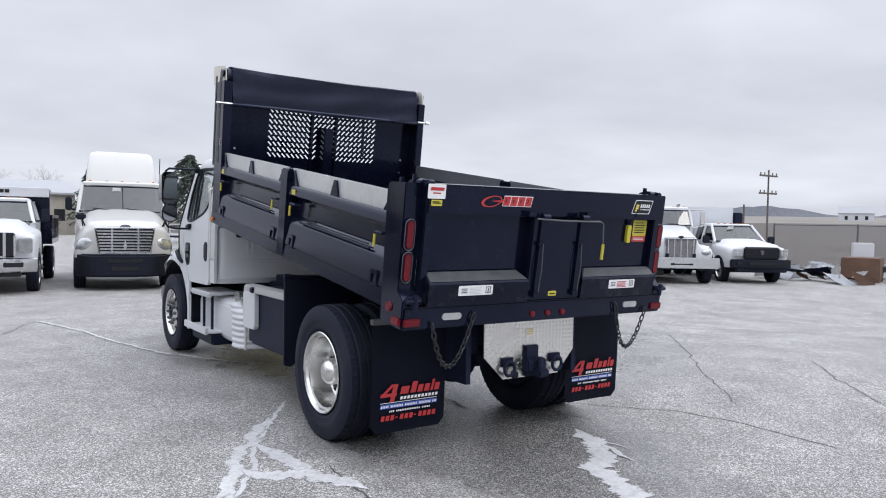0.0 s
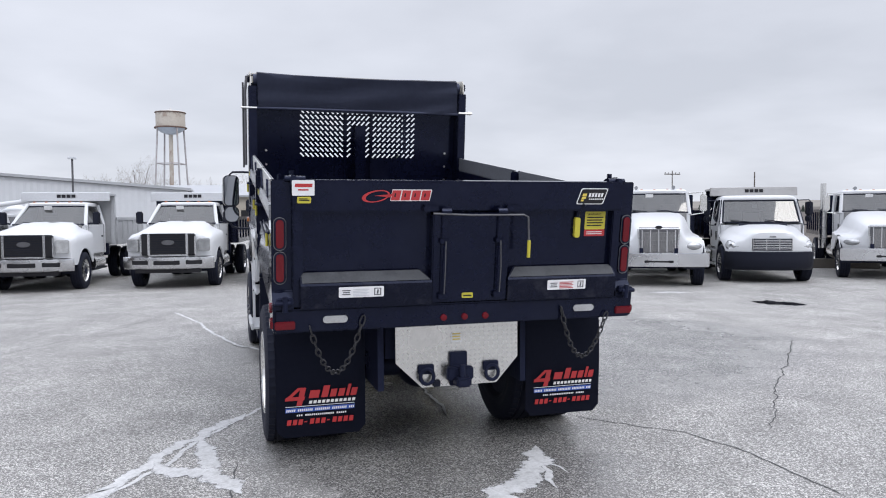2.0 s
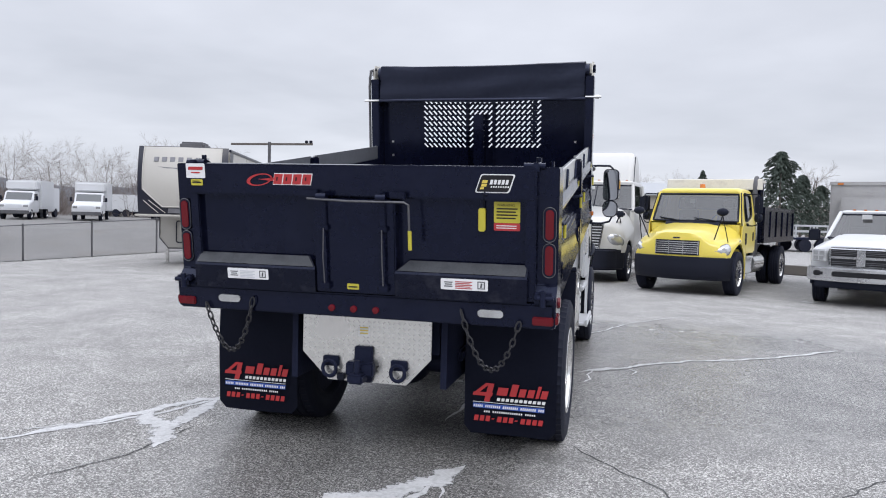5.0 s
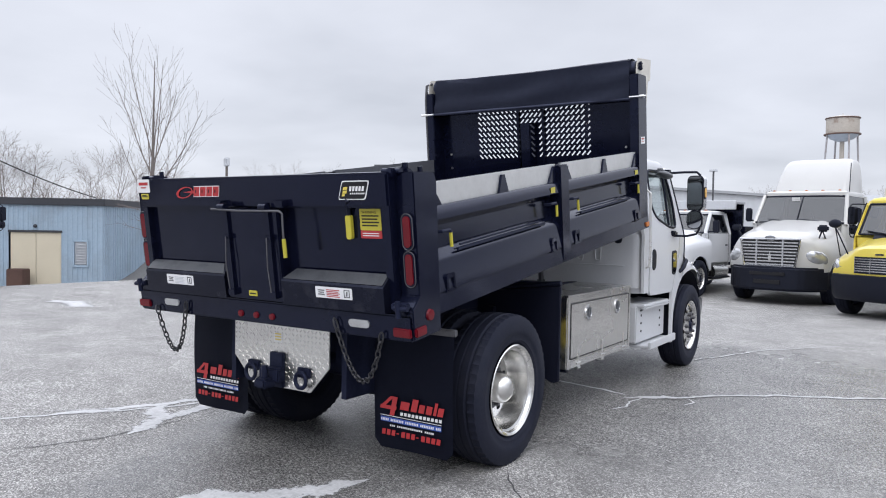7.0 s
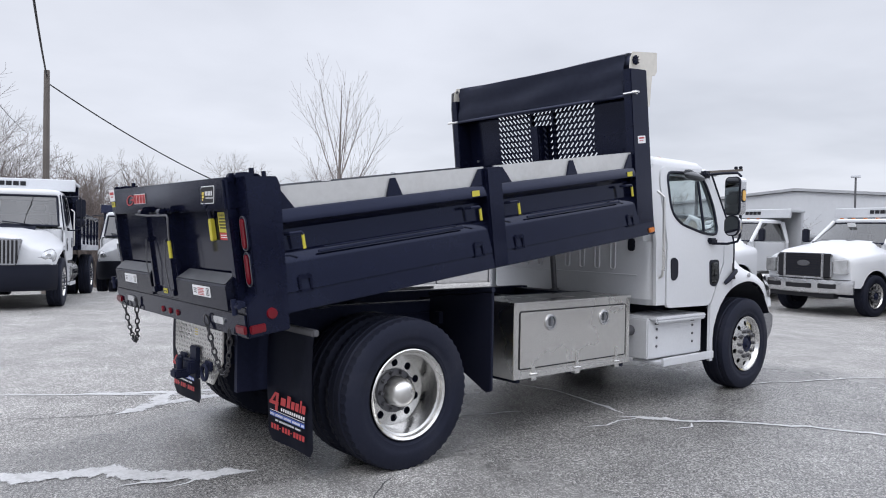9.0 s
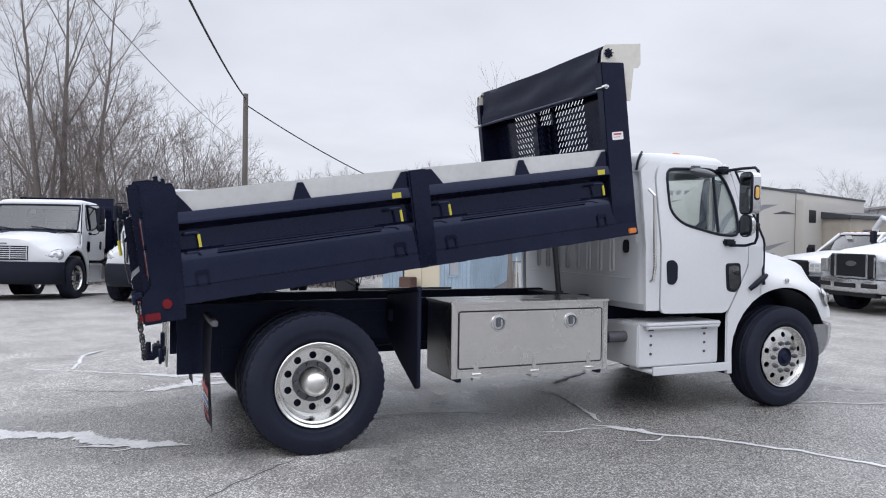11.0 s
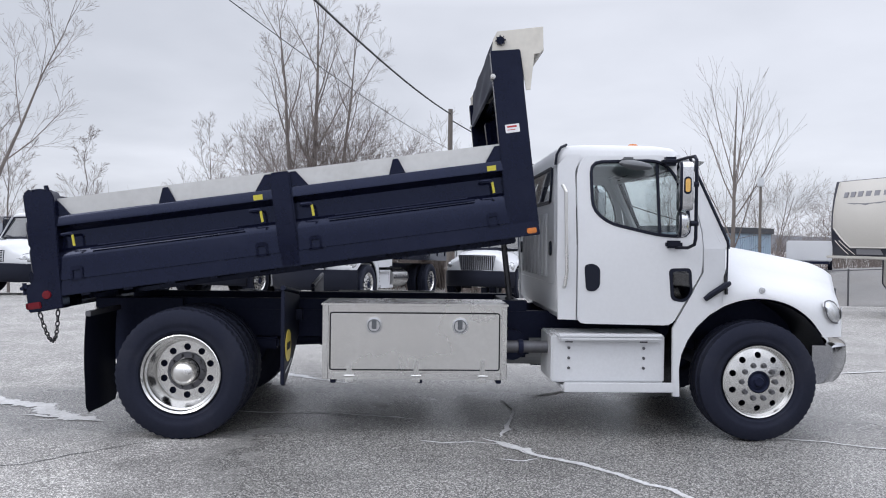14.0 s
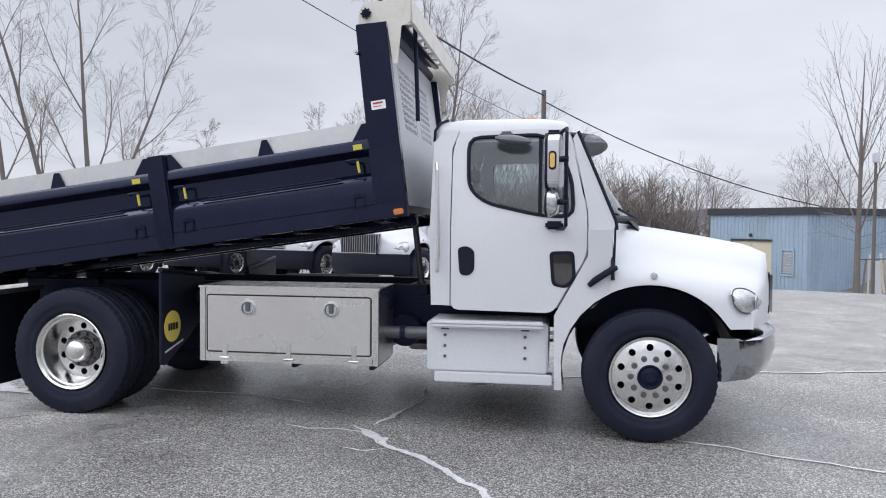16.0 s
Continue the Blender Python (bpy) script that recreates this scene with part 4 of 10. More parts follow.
def tow_plate():
    y = -0.965
    g = Geo()
    g.prism([(-0.415, 0.955), (-0.415, 0.69), (-0.24, 0.52), (0.28, 0.52), (0.435, 0.69), (0.435, 0.955)], y, y + 0.012, "y", 0.002)
    pl = part("tow_plate", g, STEEL, TRUCK, "aluminium tread plate behind the tow hitch")
    # raised tread pattern: short bars, crosswise by turns
    g = Geo()
    for i in range(26):
        for j in range(14):
            x, z = -0.4 + i * 0.033, 0.535 + j * 0.0305
            if z < 0.70 and not (-0.405 + (0.7 - z) * 1.03 < x < 0.425 - (0.7 - z) * 0.93):
                continue
            a = 45 if (i + j) % 2 else -45
            g.box((-0.011, -0.0018, -0.0025), (0.011, 0.0015, 0.0025), m=pose(x, y - 0.0005, z, 0, a, 0))
    part("tread_pattern", g, ALU, pl, "raised tread pattern")["kind"] = "stuff"
    g = Geo()
    g.box((-0.055, y - 0.03, 0.525), (0.065, y, 0.75), 0.006)
    g.box((-0.09, y - 0.09, 0.57), (0.09, y - 0.03, 0.66), 0.01)
    g.box((-0.05, y - 0.17, 0.54), (0.05, y - 0.06, 0.6), 0.012)
    g.cyl((0, y - 0.12, 0.6), (0, y - 0.12, 0.68), 0.02)
    part("hitch", g, CHASSIS, pl, "black pintle hitch")
    for x in (-0.215, 0.235):
        g = Geo()
        g.box((x - 0.055, y - 0.02, 0.61), (x + 0.055, y, 0.675), 0.006)
        hook_ring(g, x, 0.6, y - 0.04)
        part("tow_ring", g, CHASSIS, pl, "black steel tow ring")
    g = Geo()
    g.box((-0.17, y - 0.03, 0.525), (-0.12, y, 0.57), 0.006)
    part("trailer_socket", g, PLASTIC, pl)
    g = Geo()
    g.box((-0.04, y - 0.003, 0.81), (0.035, y - 0.001, 0.872))
    part("sticker", g, D_WHITE, pl, "white label")
    g = Geo()
    for i in range(3):
        g.box((-0.03, y - 0.0045, 0.825 + i * 0.018), (0.025, y - 0.0035, 0.833 + i * 0.018))
    part("sticker_print", g, D_GOLD, pl)


tow_plate()


def bars(g, rows, put):
    """Print that cannot be lettered: slanted strokes of given place, width and height."""
    for x, z, w, h, lean in rows:
        g.face([put(x, z), put(x + w, z), put(x + w + lean, z + h), put(x + lean, z + h)])


def mud_flaps():
    for sx, x0, x1 in ((-1, -1.16, -0.57), (1, 0.6, 1.185)):
        y = -0.71
        rows = []
        for j in range(9):
            z = 0.95 - j * 0.095
            rows.append([(x0 + (x1 - x0) * i / 8, y - 0.012 * math.sin(j * 0.5) - 0.006 * math.sin(i * 0.9 + sx), z) for i in range(9)])
        # the lower corners are cut round
        for i, d in ((0, 0.045), (8, -0.045)):
            p = rows[8][i]
            rows[8][i] = (p[0] + d, p[1], p[2])
            p = rows[7][i]
            rows[7][i] = (p[0], p[1], p[2] - 0.045)
        g = Geo()
        g.grid(rows)
        bmesh.ops.solidify(g.bm, geom=g.bm.faces[:], thickness=0.01)
        fl = part("mud_flap", g, FLAP, TRUCK, "black rubber mud flap with a printed advert")
        yp = y - 0.024
        g = Geo()
        c = x0 + 0.06
        put = lambda x, z: (x, yp - 0.012 * math.sin((0.95 - z) / 0.095 * 0.5) + 0.004, z)
        # a red mark of slanted strokes, then plain slanted blocks of uneven width
        bars(g, [(c - 0.005, 0.442, 0.125, 0.024, 0.006), (c + 0.068, 0.405, 0.036, 0.12, 0.03), (c - 0.005, 0.452, 0.03, 0.074, 0.085)], put)
        at = c + 0.148
        for w, h in ((0.076, 0.052), (0.05, 0.078), (0.048, 0.052), (0.048, 0.052), (0.024, 0.078), (0.046, 0.052)):
            bars(g, [(at, 0.452, w * 0.86, h, h * 0.25)], put)
            at += w + 0.006
        part("red_print", g, D_RED, fl, "red printed mark", 0)["kind"] = "stuff"
        g = Geo()
        for i in range(11):
            bars(g, [(c + 0.15 + i * 0.0285, 0.415, 0.02, 0.02, 0.004)], put)
        bars(g, [(c - 0.003, 0.399, 0.455, 0.004, 0.001)], put)
        for i in range(24):
            if i not in (3, 18):
                bars(g, [(c + 0.07 + i * 0.0138, 0.335, 0.009, 0.012, 0.001)], put)
        part("white_print", g, D_WHITE, fl, "white printed lines", 0)["kind"] = "stuff"
        g = Geo()
        bars(g, [(c - 0.003, 0.362, 0.455, 0.03, 0.002)], put)
        part("blue_print", g, D_BLUE, fl, "blue printed band", 0)
        g = Geo()
        put2 = lambda x, z: (put(x, z)[0], put(x, z)[1] - 0.002, z)
        for i in range(36):
            if i % 9 != 5:
                bars(g, [(c + 0.002 + i * 0.0125, 0.368, 0.0085, 0.016, 0.002)], put2)
        part("white_print", g, D_WHITE, fl, "", 0)["kind"] = "stuff"
        g = Geo()
        for i in range(12):
            w, h, z = (0.018, 0.008, 0.292) if i in (3, 7) else (0.027, 0.036, 0.278)
            bars(g, [(c + 0.005 + i * 0.0372, z, w, h, 0.006)], put)
        part("red_print", g, D_RED, fl, "row of red bars", 0)["kind"] = "stuff"
        g = Geo()
        g.box((x0, y - 0.012, 0.93), (x1, y + 0.03, 0.97), 0.005)
        part("flap_hanger", g, DARK_STEEL, fl)


mud_flaps()


def toolbox(sx):
    g = Geo()
    y0, y1, z0, z1 = 1.06, 2.5, 0.45, 1.03
    xa, xb = 0.6, 1.105
    g.box((sx * (xa + xb) / 2 - 0.2525, y0, z0), (sx * (xa + xb) / 2 + 0.2525, y1, z1), 0.008)
    box = part("toolbox", g, STEEL, TRUCK, "brushed stainless underbody toolbox")
    x = sx * 1.107
    g = Geo()
    g.tube([(x, y, z) for y, z in smooth_loop([(y0 + 0.06, z0 + 0.075), (y0 + 0.06, z1 - 0.06), (y1 - 0.06, z1 - 0.06), (y1 - 0.06, z0 + 0.075)], 0.02)], 0.006, 5, closed=True)
    part("door_gap", g, D_DARK, box)
    g = Geo()
    g.box((x - 0.004, y0 + 0.066, z0 + 0.082), (x + 0.006, y1 - 0.066, z1 - 0.066), 0.003)
    dr = part("toolbox_door", g, STEEL, box, "stainless drop door")
    g = Geo()
    g.box((sx * (xa + xb) / 2 - 0.265, y0 - 0.01, z1 - 0.005), (sx * (xa + xb) / 2 + 0.265, y1 + 0.01, z1 + 0.012), 0.004)
    part("toolbox_lid", g, STEEL, box)
    pieces("door_flange", [((x - 0.002, y0, z0), (x + 0.004, y0 + 0.045, z1 - 0.006)), ((x - 0.002, y1 - 0.045, z0), (x + 0.004, y1, z1 - 0.006)), ((x - 0.002, y0 + 0.046, z0), (x + 0.004, y1 - 0.046, z0 + 0.055))], ALU, box, 0.003, "bright folded edge of the toolbox")
    for y in (1.46, 2.13):
        g = Geo()
        o = (sx * 1.112, y, 0.872)
        f = 1 if sx > 0 else -1
        g.lathe([(0, 0.064), (f * 0.012, 0.062), (f * 0.014, 0.05), (f * 0.003, 0.046), (f * 0.003, 0.0)], o, n=24)
        part("latch", g, PLATED, dr, "round chrome paddle latch")
        part("latch_ring", Geo().tube([(o[0] + f * 0.004, y + 0.064 * math.cos(a), 0.872 + 0.064 * math.sin(a)) for a in (2 * math.pi * i / 24 for i in range(24))], 0.005, 5, closed=True), ALU, dr)
        part("latch_groove", Geo().tube([(o[0] + f * 0.006, y + 0.049 * math.cos(a), 0.872 + 0.049 * math.sin(a)) for a in (2 * math.pi * i / 24 for i in range(24))], 0.006, 5, closed=True), SLATE, dr)
        g = Geo()
        g.box((o[0] - 0.003, y - 0.018, 0.845), (o[0] + f * 0.012 + 0.003, y + 0.018, 0.925), 0.004)
        g.cyl((o[0], y, 0.9), (o[0] + f * 0.016, y, 0.9), 0.016, n=12)
        part("paddle", g, SLATE, dr)
    for y in (1.27, 1.79, 2.31):
        g = Geo()
        g.box((x - 0.01, y - 0.02, z0 + 0.03), (x + 0.012, y + 0.02, z0 + 0.155), 0.004)
        g.cyl((x + 0.01, y - 0.04, z0 + 0.03), (x + 0.01, y + 0.04, z0 + 0.03), 0.009, n=10)
        g.box((x - 0.03, y - 0.03, z0 - 0.02), (x + 0.018, y + 0.03, z0 + 0.005), 0.003)
        part("hinge", g, ALU, box)
    pieces("bracket", [((sx * 0.8 - 0.28, y, z0 - 0.035), (sx * 0.8 + 0.28, y + 0.04, z0)) for y in (1.12, 1.8, 2.42)], CHASSIS, box, 0.004)


toolbox(1)


def left_side():
    """Battery box with its pale cover, and the ribbed heat shield, on the driver's side."""
    box = part("battery_box", Geo().box((-1.05, 0.95, 0.42), (-0.5, 1.98, 0.97), 0.03, seg=3), CHASSIS, TRUCK, "black battery box")
    g = Geo()
    g.prism(round_rect(1.68, 1.99, 0.585, 0.945, 0.045, 5), -1.1, -1.052, "x", 0.012, None, 3)
    part("cover_panel", g, STEPPAINT, box, "pale round-cornered cover panel")
    g = Geo()
    g.prism([(-1.1, 0.935), (-1.09, 0.985), (-1.07, 1.0), (-1.0, 1.003), (-1.0, 0.975), (-1.05, 0.97), (-1.09, 0.93)], 0.96, 1.98, "y", 0.004)
    part("box_lid", g, BOXGREY, box, "grey folded lid")
    part("latch", Geo().box((-1.115, 1.7, 0.93), (-1.07, 1.78, 0.985), 0.01), CHASSIS, box)
    plan = [(-1.035, 2.5), (-1.035, 2.4), (-1.02, 2.32), (-0.98, 2.26), (-0.9, 2.22), (-0.7, 2.2)]
    rows = []
    for k in range(65):
        z = 0.31 + 0.47 * k / 64
        out = 0.005 * math.sin(k * math.pi / 4)
        lean = 0.16 * max(0.0, (z - 0.62) / 0.16) ** 1.5
        rows.append([(x - out * (1 if y > 2.25 else 0.3), y - out * (1 if y < 2.35 else 0) + lean, z) for x, y in plan])
    g = Geo()
    g.grid(rows)
    sh = part("heat_shield", g, STEPPAINT, TRUCK, "ribbed pale metal heat shield", 30)
    part("shield_band", Geo().tube([(x - 0.004, y - 0.03, z) for x, y, z in ((-0.99, 2.24, 0.31), (-0.99, 2.24, 0.6), (-0.985, 2.28, 0.7), (-0.98, 2.4, 0.79))], 0.014, 6), STEEL, sh)
    part("clamp", Geo().tube([(-1.0, 2.44, 0.8), (-0.95, 2.6, 0.84), (-0.85, 2.72, 0.82)], 0.03, 8), STEEL, sh)


left_side()

# ---- dump body, tipped by eight degrees about its rear hinge ----
TIP = pose(0, -1.0, 0.95, 8, 0, 0)


def dump_body():
    g = Geo()
    g.box((-1.1, -0.02, 0.14), (1.1, 3.78, 0.2), 0.004)
    body = part("dump_body", g, BLACK, TRUCK, "black painted steel dump body, tipped up", m=TIP)
    pieces("crossmember", [((-1.04, 0.2 + i * 0.33, 0.1), (1.04, 0.27 + i * 0.33, 0.139)) for i in range(11)], BLACK, body)
    pieces("long_beam", [((sx * 0.36 - 0.05, -0.05, 0.06), (sx * 0.36 + 0.05, 3.7, 0.138)) for sx in (1, -1)], BLACK, body, 0.01)
    side = [(1.09, 0.235), (1.192, 0.235), (1.173, 0.40), (1.166, 0.425), (1.118, 0.475), (1.112, 0.6), (1.15, 0.632), (1.187, 0.645), (1.177, 0.712), (1.168, 0.722), (1.09, 0.722)]
    for sx in (1, -1):
        for u0, u1 in ((0.13, 1.79), (1.94, 3.57)):
            g = Geo()
            g.prism([(sx * x, w) for x, w in side], u0, u1, "y")
            panel = part("side_panel", g, BLACK, body, "black fold-down side panel")
            g = Geo()
            g.tube([(sx * 1.176, u0 + 0.25, 0.447), (sx * 1.18, (u0 + u1) / 2, 0.45), (sx * 1.176, u1 - 0.25, 0.447)], 0.009, 6)
            g.tube([(sx * 1.16, u0 + 0.3, 0.468), (sx * 1.16, u1 - 0.3, 0.468)], 0.006, 6)
            part("rod", g, CHASSIS, panel)
            for u in (u0 + 0.13, u1 - 0.13):
                g = Geo()
                g.prism([(u - 0.045, 0.23), (u - 0.045, 0.315), (u - 0.03, 0.33), (u + 0.03, 0.33), (u + 0.045, 0.315), (u + 0.045, 0.23), (u + 0.03, 0.23), (u + 0.03, 0.3), (u - 0.03, 0.3), (u - 0.03, 0.23)], sx * 1.18, sx * 1.198, "x")
                g.box((sx * 1.186 - 0.012, u - 0.055, 0.222), (sx * 1.186 + 0.012, u + 0.055, 0.24), 0.003)
                part("hinge", g, BLACK, panel)
            for u in (u0 + 0.14, u1 - 0.1):
                g = Geo()
                g.tube([(sx * 1.15, u - 0.09, 0.575), (sx * 1.2, u - 0.08, 0.578), (sx * 1.205, u - 0.01, 0.578), (sx * 1.205, u, 0.565)], 0.011, 6)
                lv = part("latch_lever", g, CHASSIS, panel)
                g = Geo()
                g.tube([(sx * 1.205, u, 0.565), (sx * 1.205, u + 0.004, 0.48)], 0.010, 8)
                part("grip", g, D_YELLOW, lv, "yellow lever grip")
            # weathered sheet board along the top, on triangular brackets
            g = Geo()
            g.box((sx * 1.142 - 0.007, u0 - 0.02, 0.722), (sx * 1.142 + 0.007, u1 + 0.02, 0.855), 0.002)
            bd = part("top_board", g, BOARD, body, "pale unpainted sheet-metal side board")
            # second thin sheet makes the board's inner face darker than its outer
            part("board_inner", Geo().box((sx * 1.128 - 0.006, u0 - 0.02, 0.723), (sx * 1.128 + 0.006, u1 + 0.02, 0.856), 0.002), BOARD_IN, bd, "dark inner face")
            mid = (u0 + u1) / 2
            for uc, half in ((mid + (0.03 if u0 < 1 else 0.0), 0), (u0, 1), (u1, -1)):
                tri = [(uc - 0.065, 0.722), (uc + 0.065, 0.722), (uc + 0.02, 0.838), (uc - 0.02, 0.838)] if half == 0 else [(uc, 0.722), (uc + half * 0.13, 0.722), (uc + half * 0.045, 0.84), (uc, 0.84)]
                g = Geo()
                g.prism(tri, sx * 1.15, sx * 1.166, "x", 0.002)
                part("board_bracket", g, BLACK, body)
        g = Geo()
        g.prism([(sx * 1.1, 0.118), (sx * 1.197, 0.118), (sx * 1.188, 0.232), (sx * 1.1, 0.232)], 0.1, 3.79, "y", 0.006)
        part("bottom_rail", g, BLACK, body)
        g = Geo()
        g.prism([(-0.13, 0.025), (0.125, 0.025), (0.168, 0.86), (0.15, 0.915), (-0.05, 0.93), (-0.062, 0.26), (-0.13, 0.2)], sx * 1.075, sx * 1.2, "x", 0.006)
        part("rear_post", g, BLACK, body)
        g = Geo()
        g.prism([(1.787, 0.118), (1.942, 0.118), (1.942, 0.845), (1.787, 0.845)], sx * 1.1, sx * 1.2, "x", 0.012)
        part("middle_post", g, BLACK, body)
        g = Geo()
        g.prism([(3.545, 0.12), (3.79, 0.12), (3.815, 1.555), (3.585, 1.57)], sx * 1.1, sx * 1.185, "x", 0.006)
        post = part("front_post", g, BLACK, body)
        g = Geo()
        g.prism(round_rect(3.625, 3.735, 0.925, 0.99, 0.006), sx * 1.186, sx * 1.188, "x")
        st = part("sticker", g, D_WHITE, post, "small white label")
        g = Geo()
        g.box((sx * 1.189 - 0.0005, 3.64, 0.965), (sx * 1.189 + 0.0005, 3.715, 0.978))
        g.box((sx * 1.189 - 0.0005, 3.64, 0.945), (sx * 1.189 + 0.0005, 3.7, 0.95))
        part("sticker_print", g, D_RED, st)
        g = Geo()
        g.box((sx * 1.196 - 0.014, 3.69, 0.135), (sx * 1.196 + 0.014, 3.765, 0.178), 0.006)
        part("side_marker", g, AMBER, body, "amber side marker lamp")
        for u in (1.68, 3.48):
            g = Geo()
            g.box((sx * 1.187 - 0.001, u - 0.035, 0.652), (sx * 1.187 + 0.001, u + 0.035, 0.692))
            part("sticker", g, D_YELLOW, body, "small yellow label")
        g = Geo()
        g.lathe([(0, 0.034), (sx * 0.012, 0.03), (sx * 0.014, 0.0)], (sx * 1.2, 0.02, 0.14), n=16)
        part("round_marker", g, REDLENS, body, "round red marker lamp")
        g = Geo()
        g.box((sx * 1.203 - 0.012, -0.125, 0.045), (sx * 1.203 + 0.012, -0.03, 0.095), 0.006)
        g.box((sx * 1.13 - 0.06, -0.155, 0.045), (sx * 1.13 + 0.06, -0.135, 0.095), 0.006)
        part("corner_reflector", g, REDLENS, body, "red corner reflector")
        for w0, w1 in ((0.525, 0.695), (0.32, 0.49)):
            g = Geo()
            g.prism([(sx * 1.151 + x, w) for x, w in round_rect(-0.035, 0.035, w0 - 0.012, w1 + 0.012, 0.034, 5)], -0.069, -0.056, "y", 0.003)
            part("lamp_rim", g, CHASSIS, body)
            g = Geo()
            g.tube([(sx * 1.151 + x, -0.07, w) for x, w in round_rect(-0.036, 0.036, w0 - 0.013, w1 + 0.013, 0.035, 5)], 0.0028, 5, closed=True)
            part("lamp_bezel", g, DARK_STEEL, body, "thin steel lamp bezel")
            g = Geo()
            g.prism([(sx * 1.151 + x, w) for x, w in round_rect(-0.023, 0.023, w0, w1, 0.022, 6)], -0.078, -0.067, "y", 0.005)
            part("tail_lamp", g, REDLENS, body, "oval red tail lamp")
        # tailgate hinge lugs and lower latch
        g = Geo()
        g.prism([(-0.1, 0.9), (0.12, 0.9), (0.1, 0.935), (0.02, 0.955), (-0.085, 0.955)], sx * 1.05, sx * 1.09, "x", 0.006)
        g.cyl((sx * 1.0, -0.05, 0.935), (sx * 1.12, -0.05, 0.935), 0.018)
        g.cyl((sx * 1.07, 0.06, 0.93), (sx * 1.07, 0.06, 0.975), 0.016, n=10)
        g.cyl((sx * 1.14, 0.1, 0.9), (sx * 1.14, 0.1, 0.95), 0.014, n=10)
        part("gate_hinge", g, BLACK, body)
        g = Geo()
        g.box((sx * 1.13 - 0.05, -0.17, 0.2), (sx * 1.13 + 0.05, -0.12, 0.235), 0.006)
        g.cyl((sx * 1.1, -0.165, 0.21), (sx * 1.19, -0.165, 0.21), 0.014)
        g.cyl((sx * 1.13, -0.17, 0.16), (sx * 1.13, -0.17, 0.25), 0.016)
        part("gate_latch", g, CHASSIS, body)
    # headboard with its slotted window
    slots = []
    for x0, x1, way in ((-0.645, -0.165, 1), (-0.135, 0.125, -1), (0.15, 0.645, -1)):
        nx = round((x1 - x0) / 0.0535)
        for i in range(nx):
            for j in range(9):
                cx, cz = x0 + (i + 0.5) * (x1 - x0) / nx, 0.83 + (j + 0.5) * 0.0585
                if abs(cx + 0.005) < 0.06 and cz < 1.2:
                    continue
                q = [(-0.026, 0.016), (-0.012, 0.024), (0.026, -0.016), (0.012, -0.024)]
                slots.append([(cx + way * u, cz + v) for u, v in q])
    g = Geo()
    g.plate([(-1.15, 0.18), (1.15, 0.18), (1.15, 1.6), (-1.15, 1.6)], slots, lambda p: (p[0], 3.75, p[1]), (0, 0.003, 0))
    hb = part("headboard", g, BLACK, body, "black steel headboard with a slotted window", 0)
    g = Geo()
    g.plate([(-1.09, 0.2), (1.09, 0.2), (1.09, 1.55), (-1.09, 1.55)], slots, lambda p: (p[0], 3.7545, p[1]), (0, 0.001, 0))
    part("headboard_face", g, GALV, hb, "bare grey outer face of the headboard", 0)
    pieces("headboard_rib", [((x - 0.014, 3.72, 0.2), (x + 0.014, 3.749, 1.42)) for x in (-0.15, 0.138)], BLACK, hb, 0.004)
    pieces("hoist_box", [((-0.06, 3.6, 0.2), (0.052, 3.745, 1.19))], BLACK, hb, 0.01)
    pieces("headboard_beam", [((-0.7, 3.7, 1.36), (0.7, 3.748, 1.42)), ((-1.13, 3.68, 0.2), (1.13, 3.747, 0.5))], BLACK, hb, 0.01)
    g = Geo()
    for x in (-1.0, 1.0):
        for w in (0.6, 0.75, 0.9):
            g.cyl((x, 3.735, w), (x, 3.75, w), 0.012, n=8)
    part("bolts", g, STEEL, hb)["kind"] = "stuff"
    # rolled tarp: housing, cloth and its arms
    rows = []
    for j in range(15):
        t = j / 14
        row = []
        for i in range(41):
            x = -1.09 + 2.18 * i / 40
            if t < 0.35:
                a = t / 0.35
                u, w = 3.86 - 0.22 * a, 1.66 + 0.055 * math.sin(a * math.pi * 0.55 + 0.35)
            else:
                a = (t - 0.35) / 0.65
                u, w = 3.64 - 0.05 * a, 1.708 - 0.35 * a - 0.02 * math.sin(math.pi * i / 40) * a
            fold = 0.004 * math.sin(i * 0.35 + j * 0.6) + 0.006 * noise.noise((i * 0.16 + j * 0.2, j * 0.3, 3.0)) + 0.005 * math.sin(j * 1.1 + i * 0.12)
            row.append((x, u - fold * min(1, t * 3), w + fold * 0.4 - 0.02 * math.sin(math.pi * i / 40)))
        rows.append(row)
    g = Geo()
    g.grid(rows)
    bmesh.ops.solidify(g.bm, geom=g.bm.faces[:], thickness=0.006)
    part("tarp", g, TARP, body, "rolled black vinyl load cover", 60)
    g = Geo()
    g.cyl((-1.1, 3.6, 1.345), (1.1, 3.6, 1.345), 0.016, n=12)
    g.cyl((-1.13, 3.72, 1.63), (1.13, 3.72, 1.63), 0.065, n=14)
    part("tarp_roller", g, TARP, body)
    g = Geo()
    g.cyl((1.1, 3.58, 1.36), (1.26, 3.575, 1.36), 0.012, n=8)
    g.cyl((1.2, 3.575, 1.36), (1.24, 3.575, 1.36), 0.02, n=8)
    part("roller_end", g, STEEL, body)
    part("roller_end", Geo().cyl((-1.26, 3.58, 1.345), (-1.1, 3.58, 1.345), 0.012, n=8), STEEL, body)
    g = Geo()
    g.tube([(-1.215, 3.6, 0.75), (-1.215, 3.62, 1.5), (-1.2, 3.63, 1.66), (-1.14, 3.66, 1.68)], 0.014, 8)
